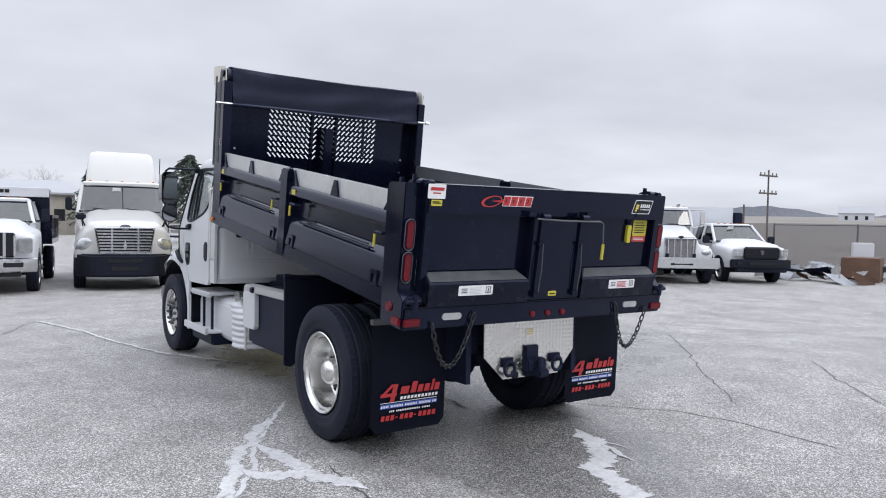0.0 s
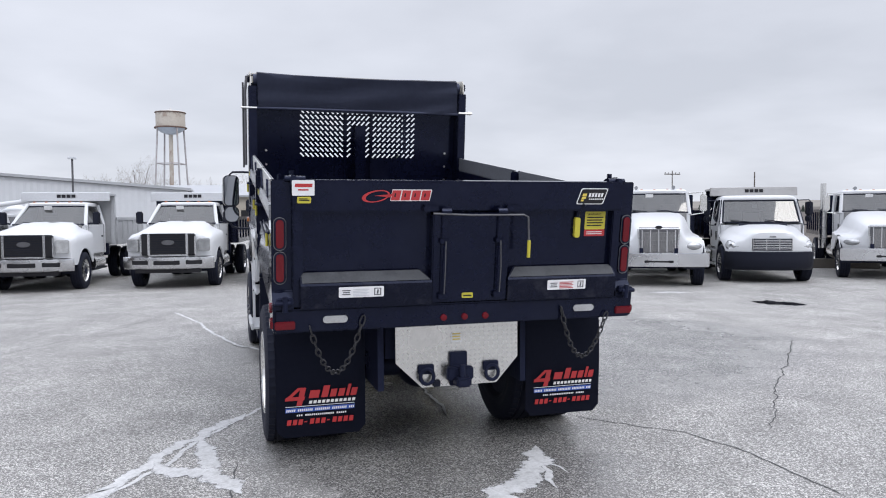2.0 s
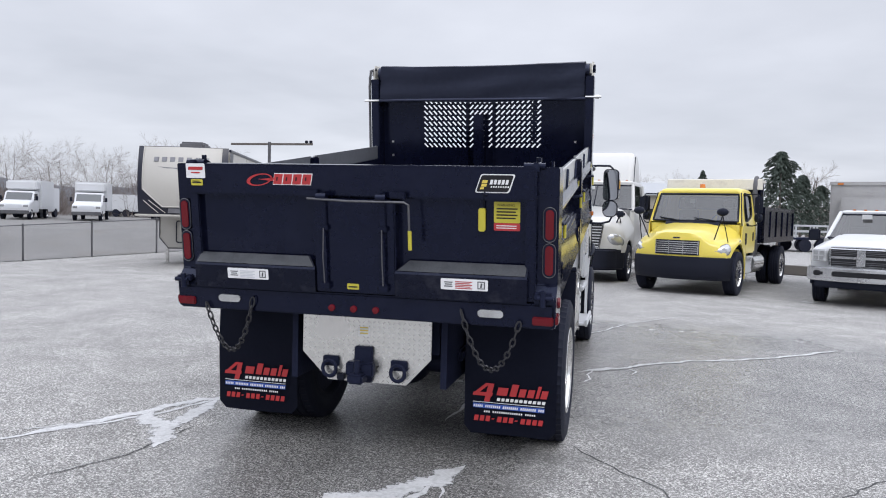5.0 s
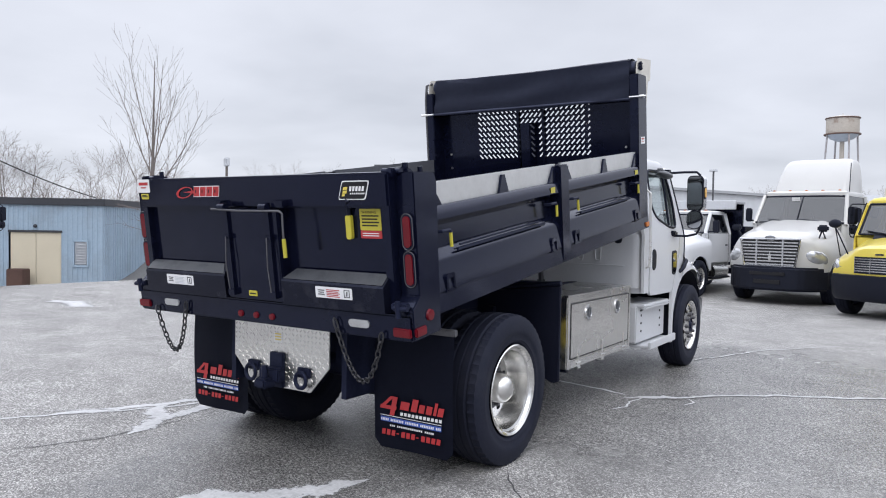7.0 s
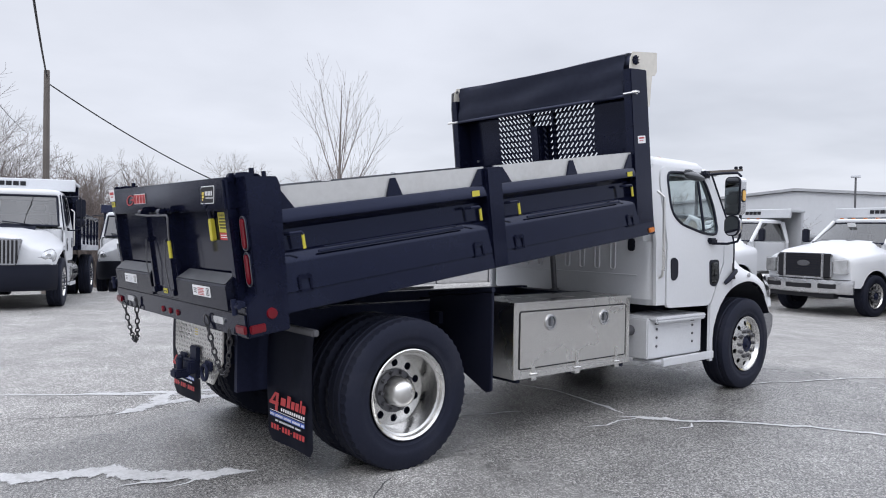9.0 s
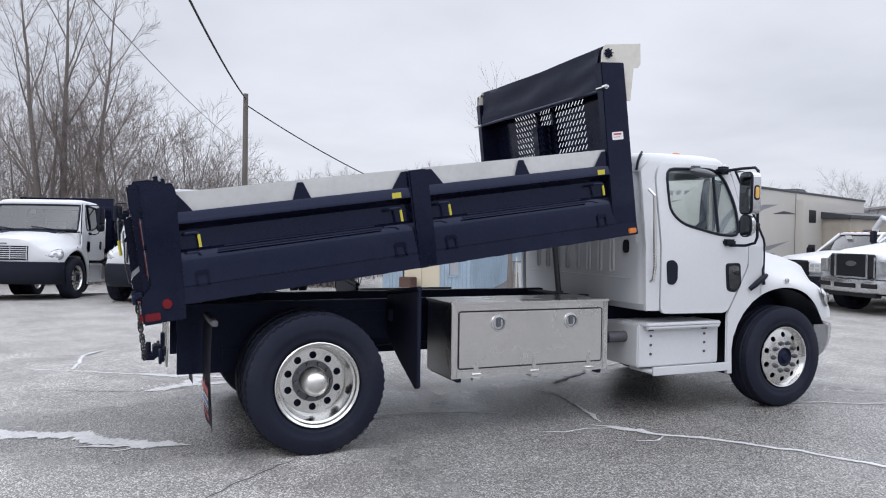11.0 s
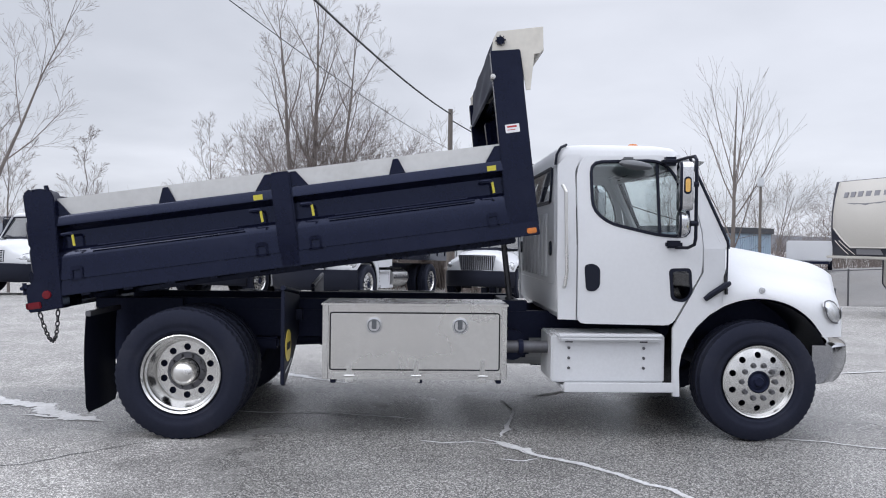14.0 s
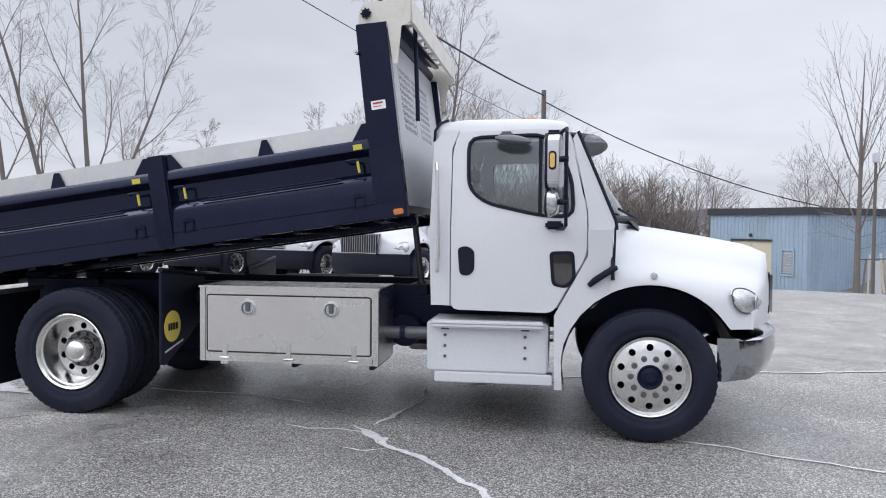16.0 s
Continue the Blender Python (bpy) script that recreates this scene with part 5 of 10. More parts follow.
    g.tube([(-1.235, 3.66, 0.72), (-1.235, 3.68, 1.6)], 0.01, 8)
    part("tarp_arm", g, DARK_STEEL, body, "thin steel load-cover arm")
    # cab shield: pale end gussets, top sheet and louvred face
    for sx in (1, -1):
        g = Geo()
        g.prism([(3.6, 1.565), (3.62, 1.66), (3.66, 1.715), (4.02, 1.712), (4.0, 1.54), (3.97, 1.51), (3.925, 1.51), (3.86, 1.24), (3.825, 1.24), (3.818, 1.56)], sx * 1.157, sx * 1.165, "x", 0.002)
        sh = part("shield_gusset", g, TAN, body, "pale sheet-metal end of the cab shield")
        g = Geo()
        g.cyl((sx * 1.165, 3.675, 1.64), (sx * 1.185, 3.675, 1.64), 0.03, n=16)
        for a in range(4):
            g.box((sx * 1.18 - 0.012, 3.672, 1.6), (sx * 1.18 + 0.012, 3.678, 1.68), 0.0, Matrix.Translation((0, 3.675, 1.64)) @ pose(0, 0, 0, 45 * a, 0, 0) @ Matrix.Translation((0, -3.675, -1.64)))
        part("roller_bearing", g, CHASSIS, sh)
    pieces("shield_slat", [((-1.0 + i * 0.25 - 0.045, 3.86, 1.69), (-1.0 + i * 0.25 + 0.045, 4.0, 1.7)) for i in range(9)], TAN, body, 0.002)
    part("shield_lip", Geo().prism([(3.985, 1.712), (4.02, 1.712), (4.006, 1.53), (3.982, 1.53)], -1.134, 1.134, "x", 0.003), TAN, body, "pale front lip of the cab shield")
    part("shield_rail", Geo().box((-1.134, 3.8, 1.685), (1.134, 3.86, 1.7), 0.003), TAN, body)
    part("shield_prop", Geo().tube([(0.55, 3.85, 0.9), (0.55, 3.93, 1.69)], 0.018, 8), CHASSIS, body, "black shield prop")
    # tailgate
    g = Geo()
    g.box((-1.07, -0.075, 0.15), (1.07, -0.045, 0.93), 0.003)
    gate = part("tailgate", g, BLACK, body, "black steel tailgate with a coal-chute door")
    g = Geo()
    g.box((-1.08, -0.125, 0.745), (1.08, -0.04, 0.935), 0.012)
    for sx in (1, -1):
        g.box((sx * 1.05 - 0.03, -0.115, 0.17), (sx * 1.05 + 0.03, -0.06, 0.76), 0.006)
    part("gate_beam", g, BLACK, gate)
    for x0, x1, lean0, lean1 in ((-1.04, -0.235, 0.0, 0.06), (0.27, 1.04, 0.06, 0.0)):
        g = Geo()
        film = Geo()
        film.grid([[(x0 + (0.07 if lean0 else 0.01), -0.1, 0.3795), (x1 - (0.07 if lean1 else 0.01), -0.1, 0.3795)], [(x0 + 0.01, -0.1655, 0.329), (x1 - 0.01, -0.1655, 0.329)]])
        part("ledge_top", film, LEDGE, gate, "grey dust with painted sky sheen on the sloping ledge", 20)
        rows = [[(x0 + (0.06 if lean0 else 0), -0.094, 0.38), (x1 - (0.06 if lean1 else 0), -0.094, 0.38)], [(x0, -0.165, 0.325), (x1, -0.165, 0.325)], [(x0, -0.172, 0.312), (x1, -0.172, 0.312)], [(x0, -0.17, 0.175), (x1, -0.17, 0.175)], [(x0, -0.06, 0.16), (x1, -0.06, 0.16)]]
        g.grid(rows)
        for k in (0, 1):
            g.face([r[k] for r in rows])
        bmesh.ops.recalc_face_normals(g.bm, faces=g.bm.faces[:])
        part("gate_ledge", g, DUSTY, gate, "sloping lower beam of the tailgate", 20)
        # inner sheet that leans in at the sides
    g = Geo()
    g.prism([(-0.235, 0.175), (0.27, 0.175), (0.27, 0.74), (-0.235, 0.74)], -0.155, -0.06, "y", 0.008)
    door = part("chute_door", g, BLACK, gate, "coal-chute door in the tailgate")
    for x in (-0.165, 0.2):
        g = Geo()
        g.box((x - 0.018, -0.172, 0.22), (x + 0.018, -0.15, 0.78), 0.004)
        g.cyl((x - 0.03, -0.19, 0.755), (x + 0.03, -0.19, 0.755), 0.022)
        g.box((x - 0.03, -0.185, 0.555), (x + 0.03, -0.155, 0.585), 0.004)
        g.box((x - 0.03, -0.185, 0.2), (x + 0.03, -0.155, 0.24), 0.004)
        part("door_guide", g, BLACK, door)
    pieces("lever_bracket", [((-0.3, -0.17, 0.75), (-0.2, -0.12, 0.79)), ((0.24, -0.17, 0.75), (0.34, -0.12, 0.79))], BLACK, door, 0.006)
    g = Geo()
    g.tube([(-0.25, -0.205, 0.745), (0.0, -0.21, 0.735), (0.34, -0.205, 0.735), (0.37, -0.21, 0.72), (0.375, -0.22, 0.6), (0.378, -0.222, 0.52)], 0.0065, 8)
    g.tube([(-0.16, -0.19, 0.57), (-0.163, -0.205, 0.4), (-0.163, -0.195, 0.24)], 0.004, 6)
    g.tube([(0.2, -0.19, 0.57), (0.203, -0.205, 0.4), (0.203, -0.195, 0.24)], 0.004, 6)
    rod = part("door_lever", g, DARK_STEEL, door, "bent steel lever rod")
    g = Geo()
    g.tube([(0.378, -0.222, 0.575), (0.379, -0.222, 0.465)], 0.0115, 8)
    part("grip", g, D_YELLOW, rod, "yellow lever grip")
    # rear sill under the gate
    g = Geo()
    g.box((-1.19, -0.14, 0.02), (1.19, -0.02, 0.165), 0.01)
    sill = part("rear_sill", g, BLACK, body)
    for x in (-0.83, 0.83):
        g = Geo()
        g.prism([(x + a, w) for a, w in round_rect(-0.075, 0.075, 0.075, 0.12, 0.022, 5)], -0.15, -0.138, "y", 0.003)
        part("reversing_lamp", g, CLEARLENS, sill, "oblong clear reversing lamp")
    for x in (-0.14, 0.0, 0.14):
        g = Geo()
        g.lathe([(-0.14, 0.022), (-0.152, 0.02), (-0.157, 0.0)], (x - 0.005, 0, 0.075), "y", n=14)
        part("marker_lamp", g, REDLENS, sill, "small round red marker lamp")
    # stickers on the gate
    yb = -0.1275
    def sticker(x0, x1, w0, w1, mat, label, y=yb, parent=gate, name="sticker"):
        k = Geo()
        k.prism(round_rect(x0, x1, w0, w1, 0.006, 2), y - 0.0012, y, "y")
        return part(name, k, mat, parent, label)
    def prints(rows, mat, y, parent=gate, label=""):
        k = Geo()
        for x, w, a, h, lean in rows:
            k.face([(x, y, w), (x + a, y, w), (x + a + lean, y, w + h), (x + lean, y, w + h)])
        ob = part("print", k, mat, parent, label, 0)
        ob["kind"] = "stuff"
        return ob
    sticker(-1.085, -0.955, 0.845, 0.935, D_WHITE, "white maker's label")
    prints([(-1.07, 0.895, 0.1, 0.02, 0.004), (-1.05, 0.875, 0.06, 0.008, 0)], D_RED, yb - 0.003)
    sticker(-1.055, -0.975, 0.8, 0.838, D_YELLOW, "small yellow label")
    prints([(-1.045, 0.815, 0.06, 0.006, 0), (-1.045, 0.824, 0.05, 0.005, 0)], D_DARK, yb - 0.003)
    # red maker's mark: an oval swoosh and four block shapes
    k = Geo()
    n = 28
    ring = []
    for rr in (1.0, 0.8):
        ring.append([(-0.59 + 0.085 * rr * math.cos(a) + (1 - rr) * 0.03, yb - 0.002, 0.842 + 0.036 * rr * math.sin(a) + 0.012 * math.cos(a)) for a in (2 * math.pi * i / n for i in range(n))])
    k.grid(ring, closed=True)
    k.face([(-0.6, yb - 0.002, 0.845), (-0.5, yb - 0.002, 0.835), (-0.49, yb - 0.002, 0.855)])
    part("print", k, D_RED, gate, "red oval maker's mark", 0)
    prints([(-0.503 + i * 0.062, 0.813, 0.0615, 0.07, 0.014) for i in range(4)], D_WHITE, yb - 0.0016, label="pale edge of the blocks")
    prints([(-0.5 + i * 0.062, 0.817, 0.055, 0.061, 0.012) for i in range(4)], D_RED, yb - 0.0028, label="four red block shapes")
    prints([(-0.479 + i * 0.062, 0.838, 0.009, 0.022, 0.004) for i in range(4)], D_DARK, yb - 0.004)
    # dealer's plate: black slanted plate with pale border
    def slant(x0, x1, w0, w1, lean, mat, y, label=""):
        k = Geo()
        k.prism(smooth_loop([(x0, w0), (x1, w0), (x1 + lean, w1), (x0 + lean, w1)], 0.012, 2), y - 0.0015, y, "y")
        return part("dealer_plate", k, mat, gate, label)
    slant(0.735, 0.93, 0.79, 0.895, 0.035, D_WHITE, yb, "pale bordered dealer's plate")
    slant(0.742, 0.923, 0.796, 0.889, 0.033, D_DARK, yb - 0.002, "black dealer's plate")
    prints([(0.77, 0.825, 0.03, 0.016, 0.006), (0.775, 0.845, 0.03, 0.016, 0.006), (0.765, 0.81, 0.02, 0.012, 0.004)], D_GOLD, yb - 0.0045)
    prints([(0.82 + i * 0.022, 0.838, 0.015, 0.026, 0.006) for i in range(5)] + [(0.825 + i * 0.0135, 0.82, 0.008, 0.009, 0.002) for i in range(8)], D_WHITE, yb - 0.0045)
    ypan = -0.0755
    sticker(0.835, 0.985, 0.615, 0.735, D_YELLOW, "yellow warning label", ypan)
    sticker(0.835, 0.985, 0.57, 0.614, D_RED, "red band of the warning label", ypan)
    prints([(0.85, 0.692 - i * 0.018, 0.12 - 0.01 * (i % 2), 0.008, 0) for i in range(4)], D_DARK, ypan - 0.0025)
    prints([(0.85, 0.596 - i * 0.013, 0.115, 0.005, 0) for i in range(2)], D_WHITE, ypan - 0.0025)
    me = text_mesh("WARNING", 0.021)
    ob = new("warning_word", me)
    ob.parent, ob.matrix_basis = gate, pose(0.852, ypan - 0.0028, 0.709, 90, 0, 0)
    me.materials.append(D_DARK)
    k = Geo()
    k.prism(round_rect(0.75, 0.79, 0.565, 0.7, 0.012), -0.105, -0.078, "y", 0.004)
    part("gate_tool", k, D_YELLOW, gate, "yellow tag on a black strap")
    k = Geo()
    k.tube([(0.77, -0.09, 0.7), (0.775, -0.1, 0.75), (0.8, -0.13, 0.79)], 0.014, 6)
    part("strap", k, FLAP, gate)
    for x0 in (-0.815, 0.545):
        sticker(x0, x0 + 0.275, 0.235, 0.3, D_WHITE, "white safety label", -0.1725)
        prints([(x0 + 0.085, 0.281 - i * 0.0095, 0.1 - 0.012 * (i % 2), 0.005, 0) for i in range(5)], D_RED if x0 > 0 else GREYPAINT, -0.175)
        prints([(x0 + 0.02 + 0.004 * (i % 2), 0.252 + i * 0.012, 0.05 - 0.008 * (i % 2), 0.006, 0) for i in range(3)] + [(x0 + 0.215, 0.246, 0.006, 0.044, 0), (x0 + 0.252, 0.246, 0.006, 0.044, 0), (x0 + 0.215, 0.246, 0.043, 0.005, 0), (x0 + 0.215, 0.285, 0.043, 0.005, 0), (x0 + 0.23, 0.254, 0.01, 0.026, 0.004)], DARK_STEEL, -0.175)
    sticker(-0.035, 0.04, 0.2, 0.235, D_YELLOW, "small yellow label", -0.1572)
    prints([(-0.025, 0.212, 0.055, 0.008, 0)], D_DARK, -0.16)
    # chains
    for a, b, c in (((-0.985, 0.0), (-0.82, -0.25), (-0.66, 0.05)), ((0.66, 0.05), (0.83, -0.25), (1.0, 0.0))):
        pts = []
        for i in range(23):
            t = i / 22
            x = a[0] + (c[0] - a[0]) * t
            w = (a[1] + 0.06) * (1 - t) + (c[1] + 0.06) * t - 0.32 * (1 - (2 * t - 1) ** 2)
            pts.append(Vector((x, -0.16, w)))
        k = Geo()
        for i in range(22):
            p, q = pts[i], pts[i + 1]
            d = (q - p).normalized()
            s = d.cross(Vector((0, 1, 0))).normalized() if i % 2 else Vector((0, 1, 0))
            c0 = (p + q) / 2
            h = (q - p).length * 0.62
            k.tube([c0 + d * h * math.cos(t) + s * 0.0145 * math.sin(t) for t in (2 * math.pi * j / 10 for j in range(10))], 0.0055, 5, closed=True)
        part("chain", k, CHAIN, sill, "hanging steel gate chain")
    return body


def text_mesh(text, size):
    cu = bpy.data.curves.new("word", "FONT")
    cu.body, cu.size = text, size
    ob = bpy.data.objects.new("word", cu)
    scene.collection.objects.link(ob)
    dg = bpy.context.evaluated_depsgraph_get()
    me = bpy.data.meshes.new_from_object(ob.evaluated_get(dg))
    bpy.data.objects.remove(ob)
    bpy.data.curves.remove(cu)
    me.name = "word"
    return me


dump_body()
g = Geo()
g.lathe([(2.32, 0.05), (2.36, 0.048), (2.38, 0.034), (2.388, 0.0)], (0.6, 3.62, 0), "z", n=16)
part("beacon", g, AMBER, TRUCK, "amber roof marker lamp")


# ---- parked vehicles ----


def stand(x, y, fx, fy, back=0.0, right=0.0):
    """A pose with +y along (fx, fy), its front axle over (x, y) on the lot."""
    n = math.hypot(fx, fy)
    fx, fy = fx / n, fy / n
    yaw = math.degrees(math.atan2(-fx, fy))
    ux, uy = fy, -fx
    x, y = x - fx * back + ux * right, y - fy * back + uy * right
    z0, z1 = ground_z(x, y), ground_z(x - fx * 4.0, y - fy * 4.0)
    return Matrix.Translation((x, y, z0)) @ pose(0, 0, 0, math.degrees(math.atan2(z0 - z1, 4.0)), 0, yaw)


def plain_wheel(root, x, y, r, w, rim_mat=None, holes=True):
    sx = 1 if x > 0 else -1
    m = Matrix.Translation((x, y, r - 0.01)) @ pose(0, 0, 0, 0, 0, 0 if sx > 0 else 180)
    t = part("tyre", tyre_geo(r, w, 28), RUBBER, root, m=m)
    k = r / 0.505
    steer_rim(t, Matrix.Diagonal((w / 0.28, k, k, 1)), rim_mat, holes)
    g = Geo()
    g.lathe([(-0.05, 0.0), (-0.05, r * 0.58)], n=20)
    part("brake_drum", g, CHASSIS, t)


def dump_bed(root, y0, y1, z0, z1, hw, mat, canopy=None, canopy_y=0.9, canopy_z=0.45, print_mat=None, ribs=5):
    """A steel dump bed: floor, ribbed sides, headboard and the shield over the cab."""
    g = Geo()
    g.box((-hw, y0, z0), (hw, y1, z0 + 0.08), 0.01)
    bed = part("dump_bed", g, mat, root)
    for sx in (1, -1):
        g = Geo()
        g.box((sx * hw - 0.03, y0, z0 + 0.05), (sx * hw + 0.03, y1, z1), 0.008)
        g.box((sx * hw - 0.06, y0, z1 - 0.1), (sx * hw + 0.06, y1, z1), 0.012)
        g.box((sx * hw - 0.06, y0, z0), (sx * hw + 0.06, y1, z0 + 0.14), 0.012)
        sd = part("bed_side", g, mat, bed)
        for i in range(ribs + 1):
            y = y0 + (y1 - y0 - 0.12) * i / ribs
            part("side_rib", Geo().box((sx * hw - 0.055, y, z0), (sx * hw + 0.055, y + 0.12, z1 - 0.002), 0.01), mat, bed)
    g = Geo()
    g.box((-hw, y1 - 0.06, z0), (hw, y1, z1 + canopy_z), 0.01)
    part("headboard", g, mat, bed)
    pieces("headboard_post", [((x - 0.06, y1 - 0.02, z0), (x + 0.06, y1 + 0.05, z1 + canopy_z - 0.002)) for x in (-hw + 0.06, hw - 0.06, 0)], mat, bed, 0.01)
    g = Geo()
    g.box((-hw, y0 - 0.05, z0), (hw, y0, z1), 0.01)
    part("tailgate", g, mat, bed)
    if canopy:
        g = Geo()
        g.box((-hw - 0.02, y1 - 0.1, z1 + canopy_z), (hw + 0.02, y1 + canopy_y, z1 + canopy_z + 0.06), 0.01)
        g.prism([(y1 + canopy_y - 0.05, z1 + canopy_z + 0.1), (y1 + canopy_y + 0.02, z1 + canopy_z + 0.08), (y1 + canopy_y + 0.06, z1 + canopy_z - 0.16), (y1 + canopy_y, z1 + canopy_z - 0.16)], -hw - 0.02, hw + 0.02, "x", 0.01)
        cn = part("cab_shield", g, canopy, bed, "sheet-metal shield over the cab")
        if print_mat:
            pieces("print", [((-0.26 + i * 0.13, y1 + canopy_y + 0.03, z1 + canopy_z - 0.06), (-0.16 + i * 0.13, y1 + canopy_y + 0.056, z1 + canopy_z + 0.03)) for i in range(4)], print_mat, cn)
    return bed


def chassis(root, y0, y1, z, rear_y, r=0.5, w=0.28, hw=1.0, duals=True, rim=None):
    fr = part("chassis", Geo().box((-0.37, y0 + 0.1, z - 0.2), (0.37, y0 + 0.2, z - 0.04)), CHASSIS, root)
    pieces("frame_rail", [((sx * 0.42 - 0.045, y0, z - 0.24), (sx * 0.42 + 0.045, y1, z)) for sx in (1, -1)], CHASSIS, fr, 0.006)
    part("rear_axle", Geo().cyl((-hw + 0.1, rear_y, r), (hw - 0.1, rear_y, r), 0.1, n=12), CHASSIS, fr)
    part("front_axle", Geo().cyl((-hw + 0.1, 0, r - 0.03), (hw - 0.1, 0, r - 0.03), 0.06, n=10), CHASSIS, fr)
    for sx in (1, -1):
        plain_wheel(root, sx * hw, 0, r, w, rim)
        plain_wheel(root, sx * (hw + 0.05), rear_y, r, w, rim)
        if duals:
            plain_wheel(root, sx * (hw - 0.3), rear_y, r, w, rim, False)


def greenhouse(root, paint, hw, hw2, y_back, y_ws, y_top, belt, roof, door_y=None, thick=0.11):
    """Pillars, roof and panes over a cab's belt line, with seats inside."""
    g = Geo()
    rows = []
    for z, k, s in ((roof - thick, 1.0, 0.0), (roof - thick * 0.4, 1.0, 0.0), (roof - thick * 0.12, 0.96, 0.05), (roof, 0.85, 0.14)):
        rows.append([(x, y, z) for x, y in round_rect(-hw2 * k, hw2 * k, y_back + s, y_top + 0.04 - s, 0.14, 4)])
    vs = g.grid(rows, closed=True)
    g.bm.faces.new(vs[-1]); g.bm.faces.new(vs[0][::-1])
    bmesh.ops.recalc_face_normals(g.bm, faces=g.bm.faces[:])
    rf = part("roof", g, paint, root, smooth=50)
    top = roof - thick
    for sx in (1, -1):
        part("pillar", Geo().tube([(sx * hw, y_ws, belt - 0.05), (sx * (hw2 + 0.0), y_top, top + 0.03)], [0.055, 0.045], 8), paint, rf)
        part("pillar", Geo().tube([(sx * (hw - 0.03), y_back + 0.05, belt - 0.05), (sx * (hw2 - 0.02), y_back + 0.06, top + 0.03)], 0.075, 8), paint, rf)
        if door_y:
            part("pillar", Geo().tube([(sx * (hw - 0.01), door_y, belt - 0.05), (sx * hw2, door_y, top + 0.03)], 0.06, 8), paint, rf)
    us = [i / 8 - 1 for i in range(17)]
    def ws(u, t):
        bow = 0.16 * (1 - u * u)
        return (u * (hw + (hw2 - hw) * t) * 0.97, y_ws + (y_top - y_ws) * t + bow * (1 - t * 0.5), belt + (top - belt) * t)
    g = Geo()
    g.grid([[ws(u, t) for u in us] for t in (0, 0.33, 0.66, 1.0)])
    part("windscreen", g, SCREEN, rf)
    g = Geo()
    g.tube([ws(u, 0.0) for u in us], 0.03, 6)
    g.tube([ws(u, 0.99) for u in us], 0.022, 6)
    for x in (-0.5, 0.25):
        a, b = Vector(ws(x, 0.03)), Vector(ws(x + 0.45, 0.1))
        g.tube([a + Vector((0, 0.03, 0.02)), b + Vector((0, 0.03, 0.02))], 0.012, 5)
    part("windscreen_trim", g, PLASTIC, rf)
    g = Geo()
    g.box((0.05, 0, 0), (0.25, 0.004, 0.12), m=Matrix.Translation(Vector(ws(0.0, 0.78)) + Vector((0, -0.03, 0))) @ pose(0, 0, 0, -25, 0, 0))
    part("price_sheet", g, PAPER, rf, "white paper sheet behind the glass")
    for sx in (1, -1):
        g = Geo()
        g.face([(sx * (hw - 0.01), y_back + 0.1, belt), (sx * (hw - 0.01), y_ws - 0.02, belt), (sx * (hw2 - 0.005), y_top - 0.02, top), (sx * (hw2 - 0.005), y_back + 0.1, top)])
        part("side_pane", g, SCREEN, rf)
    g = Geo()
    g.box((-hw2, y_back + 0.02, belt - 0.05), (hw2, y_back + 0.06, belt + 0.16), 0.01)
    g.box((-hw2, y_back + 0.02, top - 0.1), (hw2, y_back + 0.06, top + 0.03), 0.01)
    part("rear_header", g, paint, rf)
    for x in (-0.42, 0.42):
        g = Geo()
        g.box((x - 0.24, y_back + 0.15, belt - 0.5), (x + 0.24, y_back + 0.32, belt + 0.28), 0.06, seg=3)
        g.box((x - 0.12, y_back + 0.16, belt + 0.28), (x + 0.12, y_back + 0.26, belt + 0.45), 0.04)
        part("seat", g, SEAT, root)
    g = Geo()
    g.box((-hw + 0.08, y_ws - 0.45, belt - 0.3), (hw - 0.08, y_ws + 0.1, belt + 0.03), 0.04)
    part("dashboard", g, INTERIOR, root)
    g = Geo()
    g.box((-hw2 + 0.04, y_back + 0.08, top - 0.03), (hw2 - 0.04, y_top - 0.05, top - 0.004))
    part("headliner", g, INTERIOR, root)
    part("cab_back", Geo().box((-hw2 + 0.05, y_back + 0.07, belt - 0.02), (hw2 - 0.05, y_back + 0.1, top - 0.02)), INTERIOR, root)
    g = Geo()
    g.box((-hw + 0.12, y_back + 0.08, belt - 0.1), (hw - 0.12, y_ws - 0.4, belt + 0.004))
    part("cab_floor", g, INTERIOR, root)
    return rf


BROAD = ((0, 1.0), (0.3, 0.98), (0.55, 0.9), (0.68, 0.68), (0.76, 0.3), (0.84, 0.06), (0.93, -0.02), (0.985, -0.08), (1.0, -0.2), (1.0, 0))
SWEPT = ((0, 1.0), (0.3, 0.99), (0.55, 0.95), (0.7, 0.86), (0.8, 0.68), (0.88, 0.42), (0.94, 0.14), (0.98, -0.06), (1.0, -0.2), (1.0, 0))
NARROW = ((0, 1.0), (0.25, 0.985), (0.4, 0.93), (0.49, 0.75), (0.55, 0.35), (0.62, 0.1), (0.74, 0.02), (0.88, -0.03), (0.96, -0.1), (1.0, -0.22), (1.0, 0))


